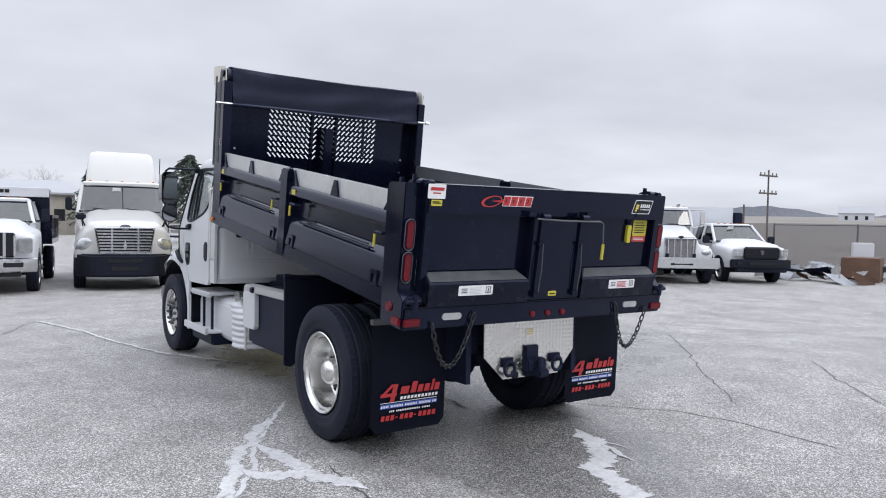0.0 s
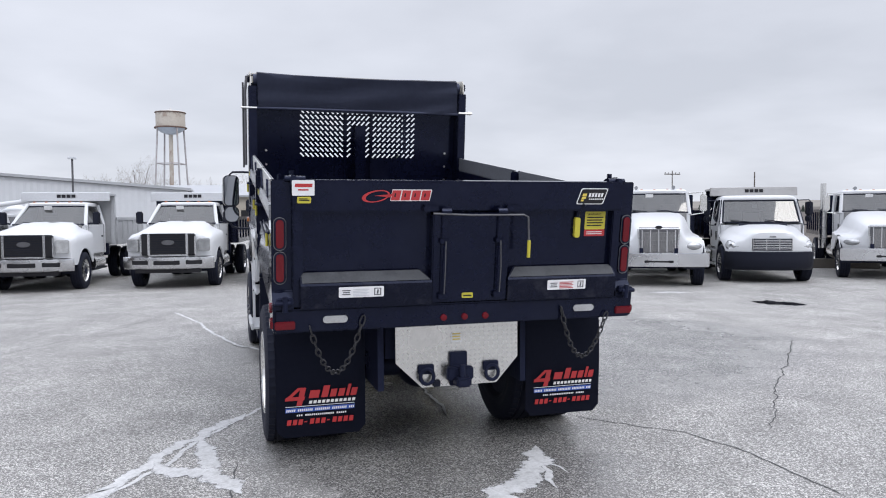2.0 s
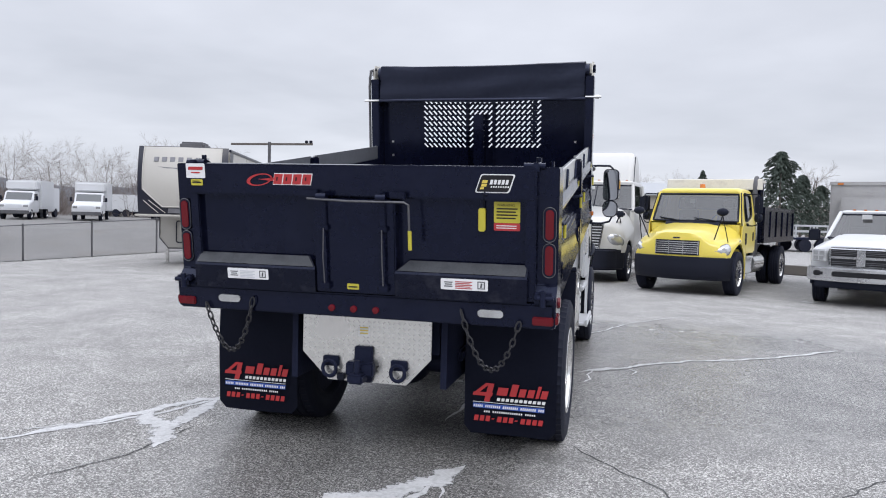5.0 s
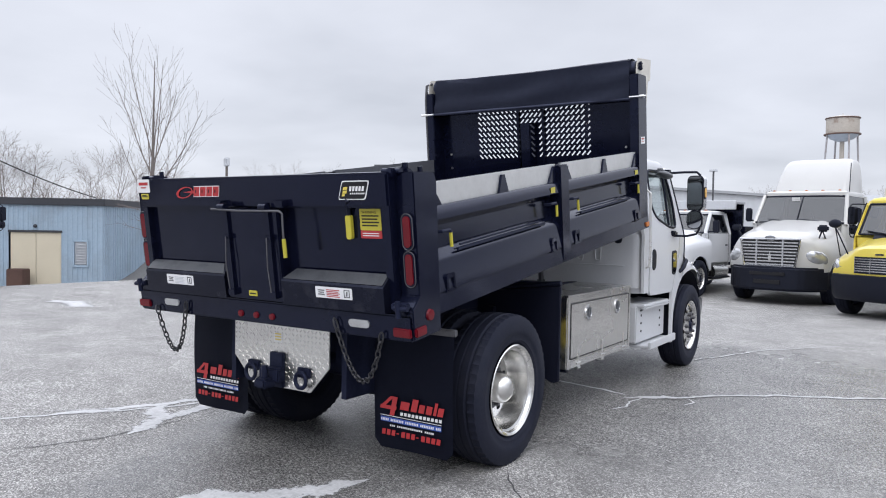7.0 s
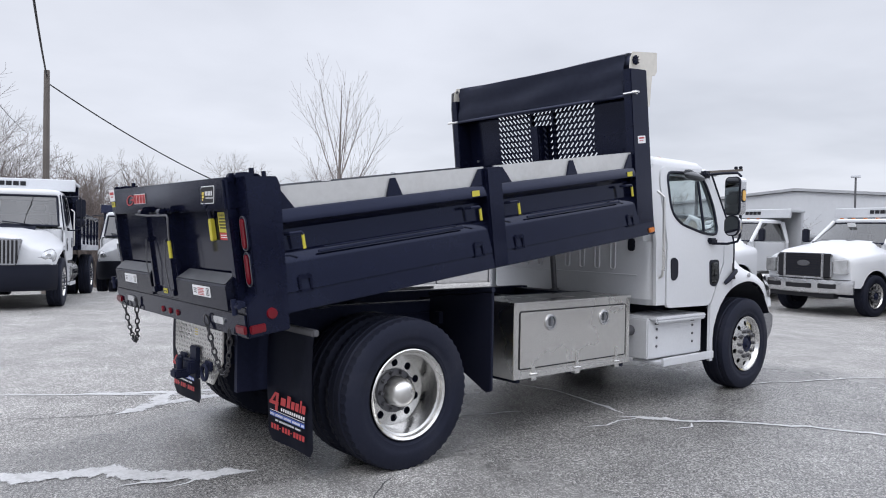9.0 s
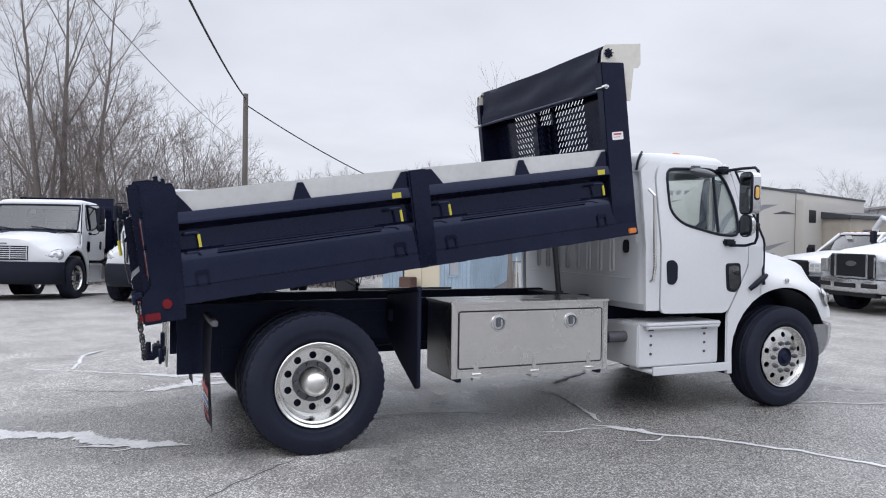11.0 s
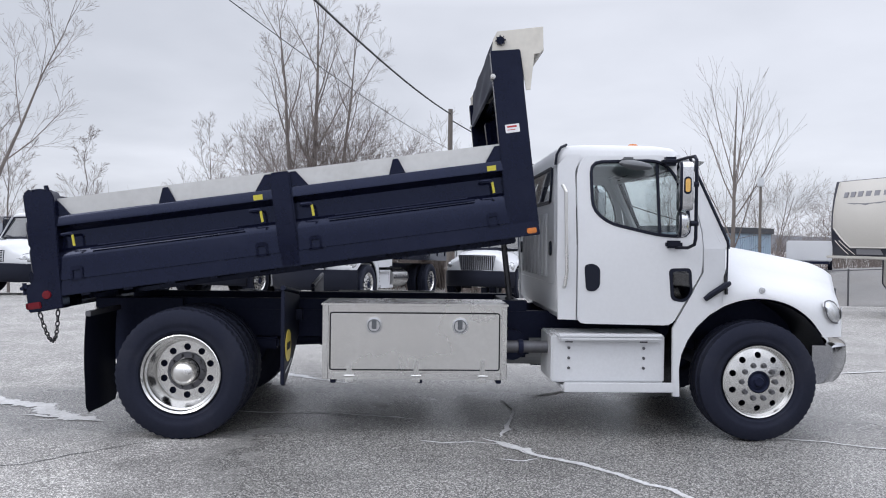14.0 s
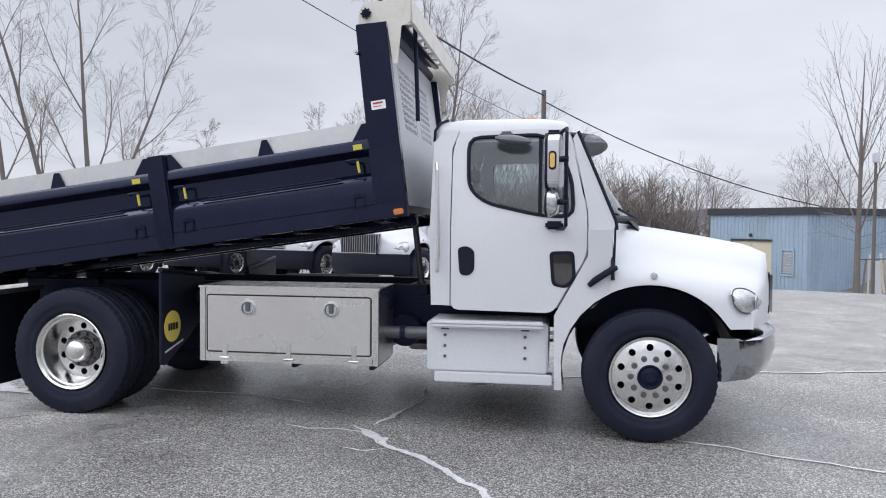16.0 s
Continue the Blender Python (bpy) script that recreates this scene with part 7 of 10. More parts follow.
def conventional_truck(m, label, paint=None, grille=None, bed=None, bedmat=None, canopy=None, name="dump_truck", group="", tall_grille=False):
    t = thing(name, m @ Matrix.Translation((0, -4.49, 0)), label, "truck", group)
    conventional_cab(t, paint or WHITE, PLASTIC, grille or ALU, fine=False)
    wheel_set(t, 0.0, 4.49, False)
    pieces("frame_rail", [((sx * 0.42 - 0.045, -1.2, 0.74), (sx * 0.42 + 0.045, 5.2, 1.0)) for sx in (1, -1)], CHASSIS, t, 0.006)
    part("rear_axle", Geo().cyl((-0.9, 0, 0.495), (0.9, 0, 0.495), 0.1), CHASSIS, t)
    g = Geo()
    g.box((-0.06, 5.0, 2.0), (0.06, 5.004, 2.1), m=Matrix.Translation((0.12, -1.0, -0.02)))
    part("price_sheet", g, PAPER, t, "white paper sheet behind the glass")
    roof_markers(t, 3.66, 2.3, 5, 0.7)
    for sx in (1, -1):
        g = Geo()
        g.cyl((sx * 0.82, 1.6, 0.62), (sx * 0.82, 2.7, 0.62), 0.26, n=20)
        part("fuel_tank", g, ALU, t)
    if tall_grille:
        g = Geo()
        g.prism([(-0.6, 1.3), (0.6, 1.3), (0.5, 0.82), (-0.5, 0.82)], 5.48, 5.56, "y", 0.02)
        gp = part("grille_frame", g, CHROME, t, "chrome grille surround")
        pieces("grille_slat", [((-0.52 + i * 0.0655, 5.555, 0.85), (-0.486 + i * 0.0655, 5.575, 1.27)) for i in range(16)], D_DARK, gp, 0.004)
    if bed:
        dump_bed(t, -1.4, 2.5, 1.1, 1.95, 1.17, bedmat or BLACK, canopy, 0.2 if paint is YELLOW else 0.75, 0.55, D_DARK if canopy and paint is not YELLOW else None)
    return t


# the row beyond the truck's nose, facing the lot
medium_pickup_truck(stand(-2.6, 15.5, -0.17, -0.985), "white dump truck with broad black grille and black dump bed", group="white dump trucks in the row")
medium_pickup_truck(stand(-5.95, 15.65, -0.14, -0.985), "white dump truck with broad black grille and bare steel bed", bedmat=GALV, group="white dump trucks in the row")
highway_tractor(stand(0.47, 15.75, -0.16, -0.985))
yel = conventional_truck(stand(3.0, 13.2, -0.36, -0.933) @ Matrix.Diagonal((1, 1, 1.07, 1)), "yellow dump truck with a bright grille and a grey dump bed", YELLOW, PLATED, True, BLACK, TAN)
g = Geo()
g.lathe([(2.32, 0.07), (2.36, 0.07), (2.44, 0.06), (2.46, 0)], (0.1, 3.3, 0), "z", n=14)
part("beacon", g, AMBER, yel, "amber roof beacon")
g = Geo()
g.cyl((-1.02, 2.72, 0.8), (-1.02, 2.72, 1.9), 0.1, n=16)
g.tube([(-1.02, 2.72, 1.85), (-1.02, 2.72, 2.45), (-1.02, 2.69, 2.55), (-1.02, 2.6, 2.62)], 0.06, 10)
part("exhaust_stack", g, DARK_STEEL, yel, "grey exhaust stack with a bent tip")
for sx in (1, -1):
    g = Geo()
    g.tube([(sx * 0.75, 5.2, 1.2), (sx * 0.95, 5.35, 1.72)], 0.014, 6)
    g.tube([(sx * 1.0, 5.0, 1.15), (sx * 0.95, 5.35, 1.72)], 0.012, 6)
    fm = part("nose_mirror_arm", g, PLASTIC, yel)
    g = Geo()
    bmesh.ops.create_uvsphere(g.bm, u_segments=14, v_segments=8, radius=0.12, matrix=pose(sx * 0.95, 5.36, 1.78) @ Matrix.Diagonal((1.1, 0.5, 0.7, 1)))
    part("nose_mirror", g, PLASTIC, fm)

box_truck = pickup(stand(6.58, 12.35, -0.37, -0.93) @ Matrix.Diagonal((1, 1, 1.04, 1)), "white cab truck with chrome cross grille, grey box body", "cross", "box_truck")
g = Geo()
g.box((-1.18, -5.4, 0.8), (1.18, -2.75, 2.64), 0.04)
bx = part("box_body", g, BOXGREY, box_truck, "plain pale grey box body")
g = Geo()
g.box((-0.95, -2.75, 1.4), (0.95, -2.55, 2.3), 0.05)
part("box_front", g, BOXGREY, bx)
part("box_rail", Geo().box((-1.2, -2.78, 2.58), (1.2, -2.72, 2.67), 0.01), BOXGREY, bx)
for x in (-0.95, 0.95):
    part("box_marker", Geo().box((x - 0.07, -2.72, 2.59), (x + 0.07, -2.69, 2.64), 0.01), AMBER, bx)

long_nose_truck(stand(9.43, 11.3, -0.5, -0.866), "white long-nosed truck with a tall chrome grille and black bed", "white long-nosed trucks")
long_nose_truck(stand(16.35, 10.75, -0.6, -0.8), "white long-nosed truck with a tall chrome grille and black bed", "white long-nosed trucks")
conventional_truck(stand(12.72, 11.25, -0.45, -0.89), "white dump truck with a black bumper and pale cab shield", WHITE, PLATED, True, BLACK, BOXGREY)
svc = pickup(stand(19.2, 9.95, -0.52, -0.85), "white service pickup with a black grille and black bumper", "dark")
g = Geo()
g.box((-0.75, -5.2, 0.78), (1.1, -2.85, 2.6), 0.03)
part("service_body", g, GREYPAINT, svc, "plain grey box body")
g = Geo()
g.box((-1.1, -3.2, 1.0), (-0.78, -2.8, 2.4), 0.03)
part("load_rack", g, CHASSIS, svc)

tank_truck = pickup(stand(-8.14, 16.1, -0.1, -0.99), "white pickup carrying two white tanks and pipework", "dark", "tank_truck")
for x in (-0.42, 0.42):
    g = Geo()
    g.lathe([(1.0, 0.0), (1.0, 0.5), (1.85, 0.5), (2.1, 0.38), (2.22, 0.15), (2.25, 0)], (x, -3.5, 0), "z", n=24)
    part("tank", g, WHITE, tank_truck, "white plastic tank")
g = Geo()
g.tube([(0.3, -3.0, 1.9), (0.45, -2.9, 2.3), (0.7, -2.85, 2.4), (0.95, -2.85, 2.1), (0.95, -2.85, 1.2)], 0.09, 10)
g.tube([(-1.0, -3.1, 2.4), (-0.6, -3.0, 2.3), (0.2, -3.0, 2.2)], 0.07, 10)
part("pipework", g, WHITE, tank_truck)
g = Geo()
g.cyl((0.95, -2.9, 1.9), (1.35, -2.9, 1.9), 0.17, n=18)
part("hose_reel", g, PLASTIC, tank_truck)
g = Geo()
g.box((-1.05, -5.1, 0.78), (1.05, -2.75, 1.0), 0.02)
part("flat_bed", g, CHASSIS, tank_truck)

# the second row, across the lot
F2 = (0.94, -0.34)
conventional_truck(stand(-13.0, -3.4, *F2), "white dump truck with a black bumper and black bed", WHITE, PLATED, True, BLACK, None)
conventional_truck(stand(-11.3, -0.45, *F2), "white truck with a tall chrome grille and long dark bed", WHITE, PLATED, True, BLACK, GREYPAINT, tall_grille=True)
conventional_truck(stand(-13.6, -6.25, *F2), "white dump truck with a pale cab shield", WHITE, PLATED, True, BLACK, TAN)
conventional_truck(stand(-14.1, -9.3, *F2), "white truck with a black bumper, parked at the row's end", WHITE, PLATED, True, BLACK, None)
conventional_truck(stand(-16.7, 3.95, *F2), "white truck with a tall chrome grille and dark wide bed", WHITE, PLATED, True, BLACK, BLACK, tall_grille=True)


# ---- travel trailer ----
def travel_trailer():
    n = math.hypot(0.314, 0.949)
    t = thing("travel_trailer", stand(-10.25, 12.55, 0.314, -0.949), "cream fifth-wheel travel trailer with dark blue-grey swooshes", "trailer")
    cream = material("trailer_cream", (0.47, 0.452, 0.42), 0.5, var=0.04, coat=0.1)
    navy = material("trailer_navy", (0.014, 0.016, 0.03), 0.3, var=0.1)
    grey = material("trailer_grey_stripe", (0.2, 0.2, 0.22), 0.4, var=0.08)
    hw, top, mid, low = 1.2, 3.3, 1.45, 0.55
    # raised nose: bulged front cap, then the long body behind the step
    def cap(hw0, off=0.0, ztop=top, zlow=mid, k=1.0):
        rows = []
        for j in range(13):
            s = j / 12
            z = zlow + (ztop - zlow) * s
            bulge = 0.56 * math.sin(math.pi * (0.18 + 0.72 * s)) ** 0.8
            rows.append([(x * hw0, -0.25 + bulge * (1 - 0.55 * x * x) * k + off, z) for x in [i / 10 - 1 for i in range(21)]])
        return rows
    g = Geo()
    g.box((-hw, -11.2, 0.75), (hw, -2.6, top), 0.08, seg=3)
    g.box((-hw, -2.7, mid), (hw, -0.25, top), 0.08, seg=3)
    body = part("body", g, cream, t)
    g = Geo()
    g.grid(cap(hw))
    bmesh.ops.recalc_face_normals(g.bm, faces=g.bm.faces[:])
    part("front_cap", g, navy, body, "dark blue bulged front cap")
    rows = []
    for j in range(11):
        s = 0.11 + 0.88 * (j / 10 if j > 3 else (0, 0.08, 0.17, 0.29)[j])
        z = mid + (top - mid) * s
        w = 0.86 if s > 0.365 else 0.4 + 0.46 * (s - 0.11) / 0.255
        bulge = 0.56 * math.sin(math.pi * (0.18 + 0.72 * s)) ** 0.8
        rows.append([(x * hw * w, -0.25 + bulge * (1 - 0.55 * (x * w) ** 2) + 0.025, z) for x in [i / 10 - 1 for i in range(21)]])
    g = Geo()
    g.grid(rows)
    bmesh.ops.recalc_face_normals(g.bm, faces=g.bm.faces[:])
    part("cap_panel", g, cream, body, "cream panel of the front cap")
    edge = [row[0] for row in rows[::-1]] + rows[0][1:-1] + [row[-1] for row in rows]
    part("panel_trim", Geo().tube([(x, y + 0.006, z) for x, y, z in edge], 0.018, 6), cream, body, "thin pale trim round the cap panel")

    def on_cap(x, s):
        return (x, -0.25 + 0.56 * math.sin(math.pi * (0.18 + 0.72 * s)) ** 0.8 * (1 - 0.55 * (x / hw) ** 2) + 0.012, mid + (top - mid) * s)
    for sx in (1, -1):
        for a, b in (((1.02, 0.2), (0.62, 0.02)), ((0.86, 0.2), (0.42, 0.02))):
            part("cap_line", Geo().tube([on_cap(sx * (a[0] + (b[0] - a[0]) * k / 5), a[1] + (b[1] - a[1]) * k / 5) for k in range(6)], 0.012, 5), cream, body)
    g = Geo()
    g.grid([[on_cap(x, q) for x in (-0.32, -0.16, 0, 0.16, 0.32)] if q > 0.05 else [on_cap(x * 1.12, q) for x in (-0.32, -0.16, 0, 0.16, 0.32)] for q in (0.02, 0.09)])
    part("cap_plate", g, grey, body, "grey plate under the cap panel")
    part("cap_ledge", Geo().box((-1.23, -0.3, mid - 0.07), (1.23, 0.13, mid - 0.004), 0.02), cream, body, "cream ledge under the nose")
    # maker's mark: seven spaced strokes and a wing below
    g = Geo()
    for i in range(7):
        x = -0.73 + i * 0.22
        s = 0.8
        yb = -0.25 + 0.56 * math.sin(math.pi * (0.18 + 0.72 * s)) ** 0.8 * (1 - 0.55 * (x / hw) ** 2) + 0.026
        z = mid + (top - mid) * s
        g.box((-0.065, -0.02, -0.065), (0.065, 0.012, 0.065), 0.0, pose(x + 0.065, yb, z, 14, 0, -20 * x))
    part("print", g, grey, body, "row of dark bars on the cap")["kind"] = "stuff"
    g = Geo()
    s = 0.66
    z = mid + (top - mid) * s
    yb = -0.25 + 0.56 * math.sin(math.pi * (0.18 + 0.72 * s)) ** 0.8 + 0.03
    g.face([(-0.6, yb - 0.055, z + 0.06), (0, yb, z - 0.05), (0.6, yb - 0.055, z + 0.06), (0, yb, z + 0.025)])
    part("print", g, grey, body, "", 0)
    # lower front under the nose
    g = Geo()
    g.prism([(-1.1, mid), (1.1, mid), (1.1, 0.75), (0.85, 0.45), (-0.85, 0.45), (-1.1, 0.75)], -2.75, -1.7, "y", 0.02)
    lower = part("storage_front", g, cream, body, "cream storage front below the nose")
    g = Geo()
    for x0, x1 in ((-0.25, 0.62), (-0.8, -0.38)):
        g.tube([(x, -1.69, z) for x, z in round_rect(x0, x1, 0.62, 1.25, 0.06)], 0.02, 6, closed=True)
    g.tube([(-1.1, -1.69, mid - 0.08), (-1.1, -1.69, 0.75), (-0.85, -1.69, 0.45), (0.85, -1.69, 0.45), (1.1, -1.69, 0.75), (1.1, -1.69, mid - 0.08)], 0.016, 6)
    g.box((-0.25, -1.7, 1.28), (0.15, -1.45, 1.378), 0.02)
    part("hatch_seals", g, navy, lower, "black-edged storage hatches")
    for x in (-0.92, 0.92):
        g = Geo()
        g.box((x - 0.04, -1.9, 0.0), (x + 0.04, -1.82, 0.6), 0.005)
        g.box((x - 0.09, -1.95, 0.0), (x + 0.09, -1.77, 0.02))
        part("landing_leg", g, ALU, t, "steel landing leg")
    # flank stripes, windows, hatches, slide-out
    for sx in (1, -1):
        x = sx * (hw + 0.003)
        def swoosh(pts, mat):
            k = Geo()
            k.face([(x, y, z) for y, z in pts])
            part("stripe", k, mat, body, "", 0)
        swoosh([(-0.3, 3.2), (-0.75, 3.2), (-0.55, 2.4), (-0.3, 1.5), (-0.28, 1.5)], navy)
        swoosh([(-0.6, 1.6), (-0.75, 2.2), (-1.9, 2.85), (-1.1, 2.1)], grey)
        swoosh([(-0.5, 1.5), (-1.2, 1.5), (-1.7, 2.1), (-0.95, 1.8)], grey)
        swoosh([(-2.3, 1.7), (-2.05, 2.1), (-2.4, 2.5), (-3.2, 2.75), (-4.2, 2.8), (-3.2, 2.6), (-2.6, 2.35), (-2.4, 2.0)], grey)
        swoosh([(-3.8, 2.5), (-4.6, 2.62), (-5.6, 2.55), (-4.6, 2.52)], navy)
        swoosh([(-2.4, 1.45), (-3.4, 1.52), (-5.0, 1.7), (-3.6, 1.4)], grey)
        g = Geo()
        g.box((x - 0.1 if sx > 0 else x - 0.25, -9.2, 0.95), (x + 0.25 if sx > 0 else x + 0.1, -5.4, 3.0), 0.02)
        so = part("slide_out", g, cream, body, "slide-out room section")
        for y0, y1, z0, z1 in ((-6.3, -5.8, 2.3, 2.7), (-6.3, -5.8, 1.3, 1.6), (-10.6, -9.9, 1.9, 2.6)):
            g = Geo()
            xx = x + sx * (0.253 if y0 > -9.3 else 0.003)
            g.box((xx - 0.012, y0, z0), (xx + 0.012, y1, z1), 0.004)
            part("window", g, D_DARK, so, "dark tinted window")
        g = Geo()
        for y0, y1 in ((-2.05, -1.6), (-3.3, -2.2)):
            g.tube([(x, y, z) for y, z in round_rect(y0 - 0.7, y1 - 0.7, 0.75, 1.3, 0.05)], 0.015, 6, closed=True)
        part("hatch_seals", g, navy, body)
        for y in (-7.6, -8.5):
            plain_wheel(t, sx * 1.05, y, 0.38, 0.24, None, False)
    for y in (-0.9, -4.0, -7.5):
        part("roof_unit", Geo().box((-0.35, y - 0.8, top - 0.01), (0.35, y, top + 0.22), 0.06, seg=3), DARK_STEEL, body, "dark roof air-conditioning cover")
    for sx in (1, -1):
        part("roof_edge", Geo().box((sx * 1.2 - 0.03, -11.2, top - 0.09), (sx * 1.2 + 0.03, -0.3, top - 0.02), 0.01), navy, body)
        part("lower_skirt", Geo().box((sx * 1.19 - 0.02, -11.1, 0.6), (sx * 1.19 + 0.02, -2.8, 0.78), 0.01), navy, body)
        part("body_joint", Geo().box((sx * 1.2 - 0.012, -5.42, 0.95), (sx * 1.2 + 0.012, -5.38, top - 0.1)), grey, body)
    g = Geo()
    g.box((-0.9, -10.5, 0.45), (0.9, -3.0, 0.78), 0.02)
    part("underframe", g, CHASSIS, t)


travel_trailer()


# ---- shed with ribbed blue siding ----
def ribbed(p0, p1, z0, z1, pitch=0.2, depth=0.03, holes=()):
    """Ribbed sheet between two plan points; holes: (s0, s1, z0, z1) along it."""
    a, b = Vector(p0), Vector(p1)
    d = (b - a)
    ln = d.length
    d.normalize()
    nrm = Vector((d.y, -d.x))
    g = Geo()
    n = int(ln / pitch)
    ss = []
    for i in range(n):
        s = i * ln / n
        w = ln / n
        ss += [(s, 0), (s + w * 0.55, 0), (s + w * 0.65, depth), (s + w * 0.9, depth)]
    ss.append((ln, 0))
    cuts = sorted({z0, z1, *[h for q in holes for h in q[2:]]})
    for (s0, d0), (s1, d1) in zip(ss, ss[1:]):
        for za, zb in zip(cuts, cuts[1:]):
            if any(h[0] <= (s0 + s1) / 2 <= h[1] and h[2] <= (za + zb) / 2 <= h[3] for h in holes):
                continue
            p, q = a + d * s0 + nrm * d0, a + d * s1 + nrm * d1
            g.face([(p.x, p.y, za), (q.x, q.y, za), (q.x, q.y, zb), (p.x, p.y, zb)])
    bmesh.ops.remove_doubles(g.bm, verts=g.bm.verts[:], dist=0.001)
    return g


BLUE = material("blue_siding", (0.31, 0.40, 0.49), 0.5, var=0.08, scale=1.5, dirt=(0.2, 0.22, 0.24), dirt_scale=0.8, dirt_amount=0.4)
FASCIA = material("dark_fascia", (0.035, 0.037, 0.045), 0.5, var=0.1)
DOORTAN = material("tan_door", (0.58, 0.52, 0.40), 0.55, var=0.06)
BARK = material("grey_bark", (0.16, 0.14, 0.13), 0.9, var=0.25, scale=8, bump=0.6, bump_scale=30)
# twig brown lightened towards grey, with haze painted into it
TWIG = material("twigs", (0.195, 0.168, 0.158), 0.9, var=0.25)
RUST = material("rusty_tank", (0.44, 0.4, 0.35), 0.7, var=0.2, scale=1.0, dirt=(0.16, 0.07, 0.04), dirt_scale=0.45, dirt_amount=1.0)
WALLW = material("warehouse_white", (0.55, 0.565, 0.59), 0.55, var=0.04, scale=0.5)
ROOFG = material("warehouse_roof", (0.35, 0.36, 0.38), 0.6, var=0.06)
WOODPOLE = material("pole_wood", (0.13, 0.115, 0.105), 0.9, var=0.2)
CONIFER = material("conifer_needles", (0.085, 0.105, 0.09), 0.95, spec=0.1, var=0.3, island=0.4)
SCRUB = material("winter_scrub", (0.15, 0.125, 0.115), 0.95, var=0.3)
GRAVEL = material("far_lot_gravel", (0.14, 0.136, 0.132), 0.7, var=0.25, scale=2, dirt=(0.12, 0.105, 0.09), dirt_scale=0.35, dirt_amount=0.8)
STUBBLE = material("stubble_field", (0.2, 0.185, 0.165), 0.95, var=0.3, scale=0.4, dirt=(0.12, 0.105, 0.09), dirt_scale=0.05, dirt_amount=0.8)
FIELD = material("dry_grass_bank", (0.08, 0.069, 0.06), 0.95, var=0.4, scale=3, bump=0.8, bump_scale=6, dirt=(0.06, 0.05, 0.045), dirt_scale=0.35, dirt_amount=0.9)
# woods made paler and bluer: the distance haze is painted into this colour
HILL = material("hazed_far_woods", (0.26, 0.275, 0.31), 1.0, var=0.2, scale=0.05)
TANBOX = material("tan_container", (0.36, 0.33, 0.28), 0.6, var=0.1, dirt=(0.2, 0.16, 0.12), dirt_amount=0.5)
WHITESNOW = material("white_crack_filler", (0.5, 0.5, 0.505), 0.85, var=0.25, scale=9, bump=0.3, bump_scale=60, dirt=(0.27, 0.27, 0.27), dirt_scale=14, dirt_amount=0.7)


def lace(m, lo, hi, scale, fray=1.1):
    """Frays a thin coat: solid along its middle, ragged towards its edges."""
    n, l = m.node_tree.nodes, m.node_tree.links
    co, nz, mr, at, ad = n.new("ShaderNodeTexCoord"), n.new("ShaderNodeTexNoise"), n.new("ShaderNodeMapRange"), n.new("ShaderNodeAttribute"), n.new("ShaderNodeMath")
    nz.inputs["Scale"].default_value, nz.inputs["Detail"].default_value, nz.inputs["Roughness"].default_value = scale, 8, 0.7
    at.attribute_name = "cover"
    ad.operation, ad.inputs[1].default_value = "MULTIPLY_ADD", fray
    mr.inputs["From Min"].default_value, mr.inputs["From Max"].default_value = lo, hi
    l.new(co.outputs["Object"], nz.inputs["Vector"]); l.new(nz.outputs["Fac"], ad.inputs[0]); l.new(at.outputs["Fac"], ad.inputs[2])
    l.new(ad.outputs[0], mr.inputs["Value"]); l.new(mr.outputs[0], n["Principled BSDF"].inputs["Alpha"])


lace(WHITESNOW, 1.06, 1.28, 34, 1.5)
CRACK = material("open_crack", (0.07, 0.07, 0.072), 0.9, var=0.3)


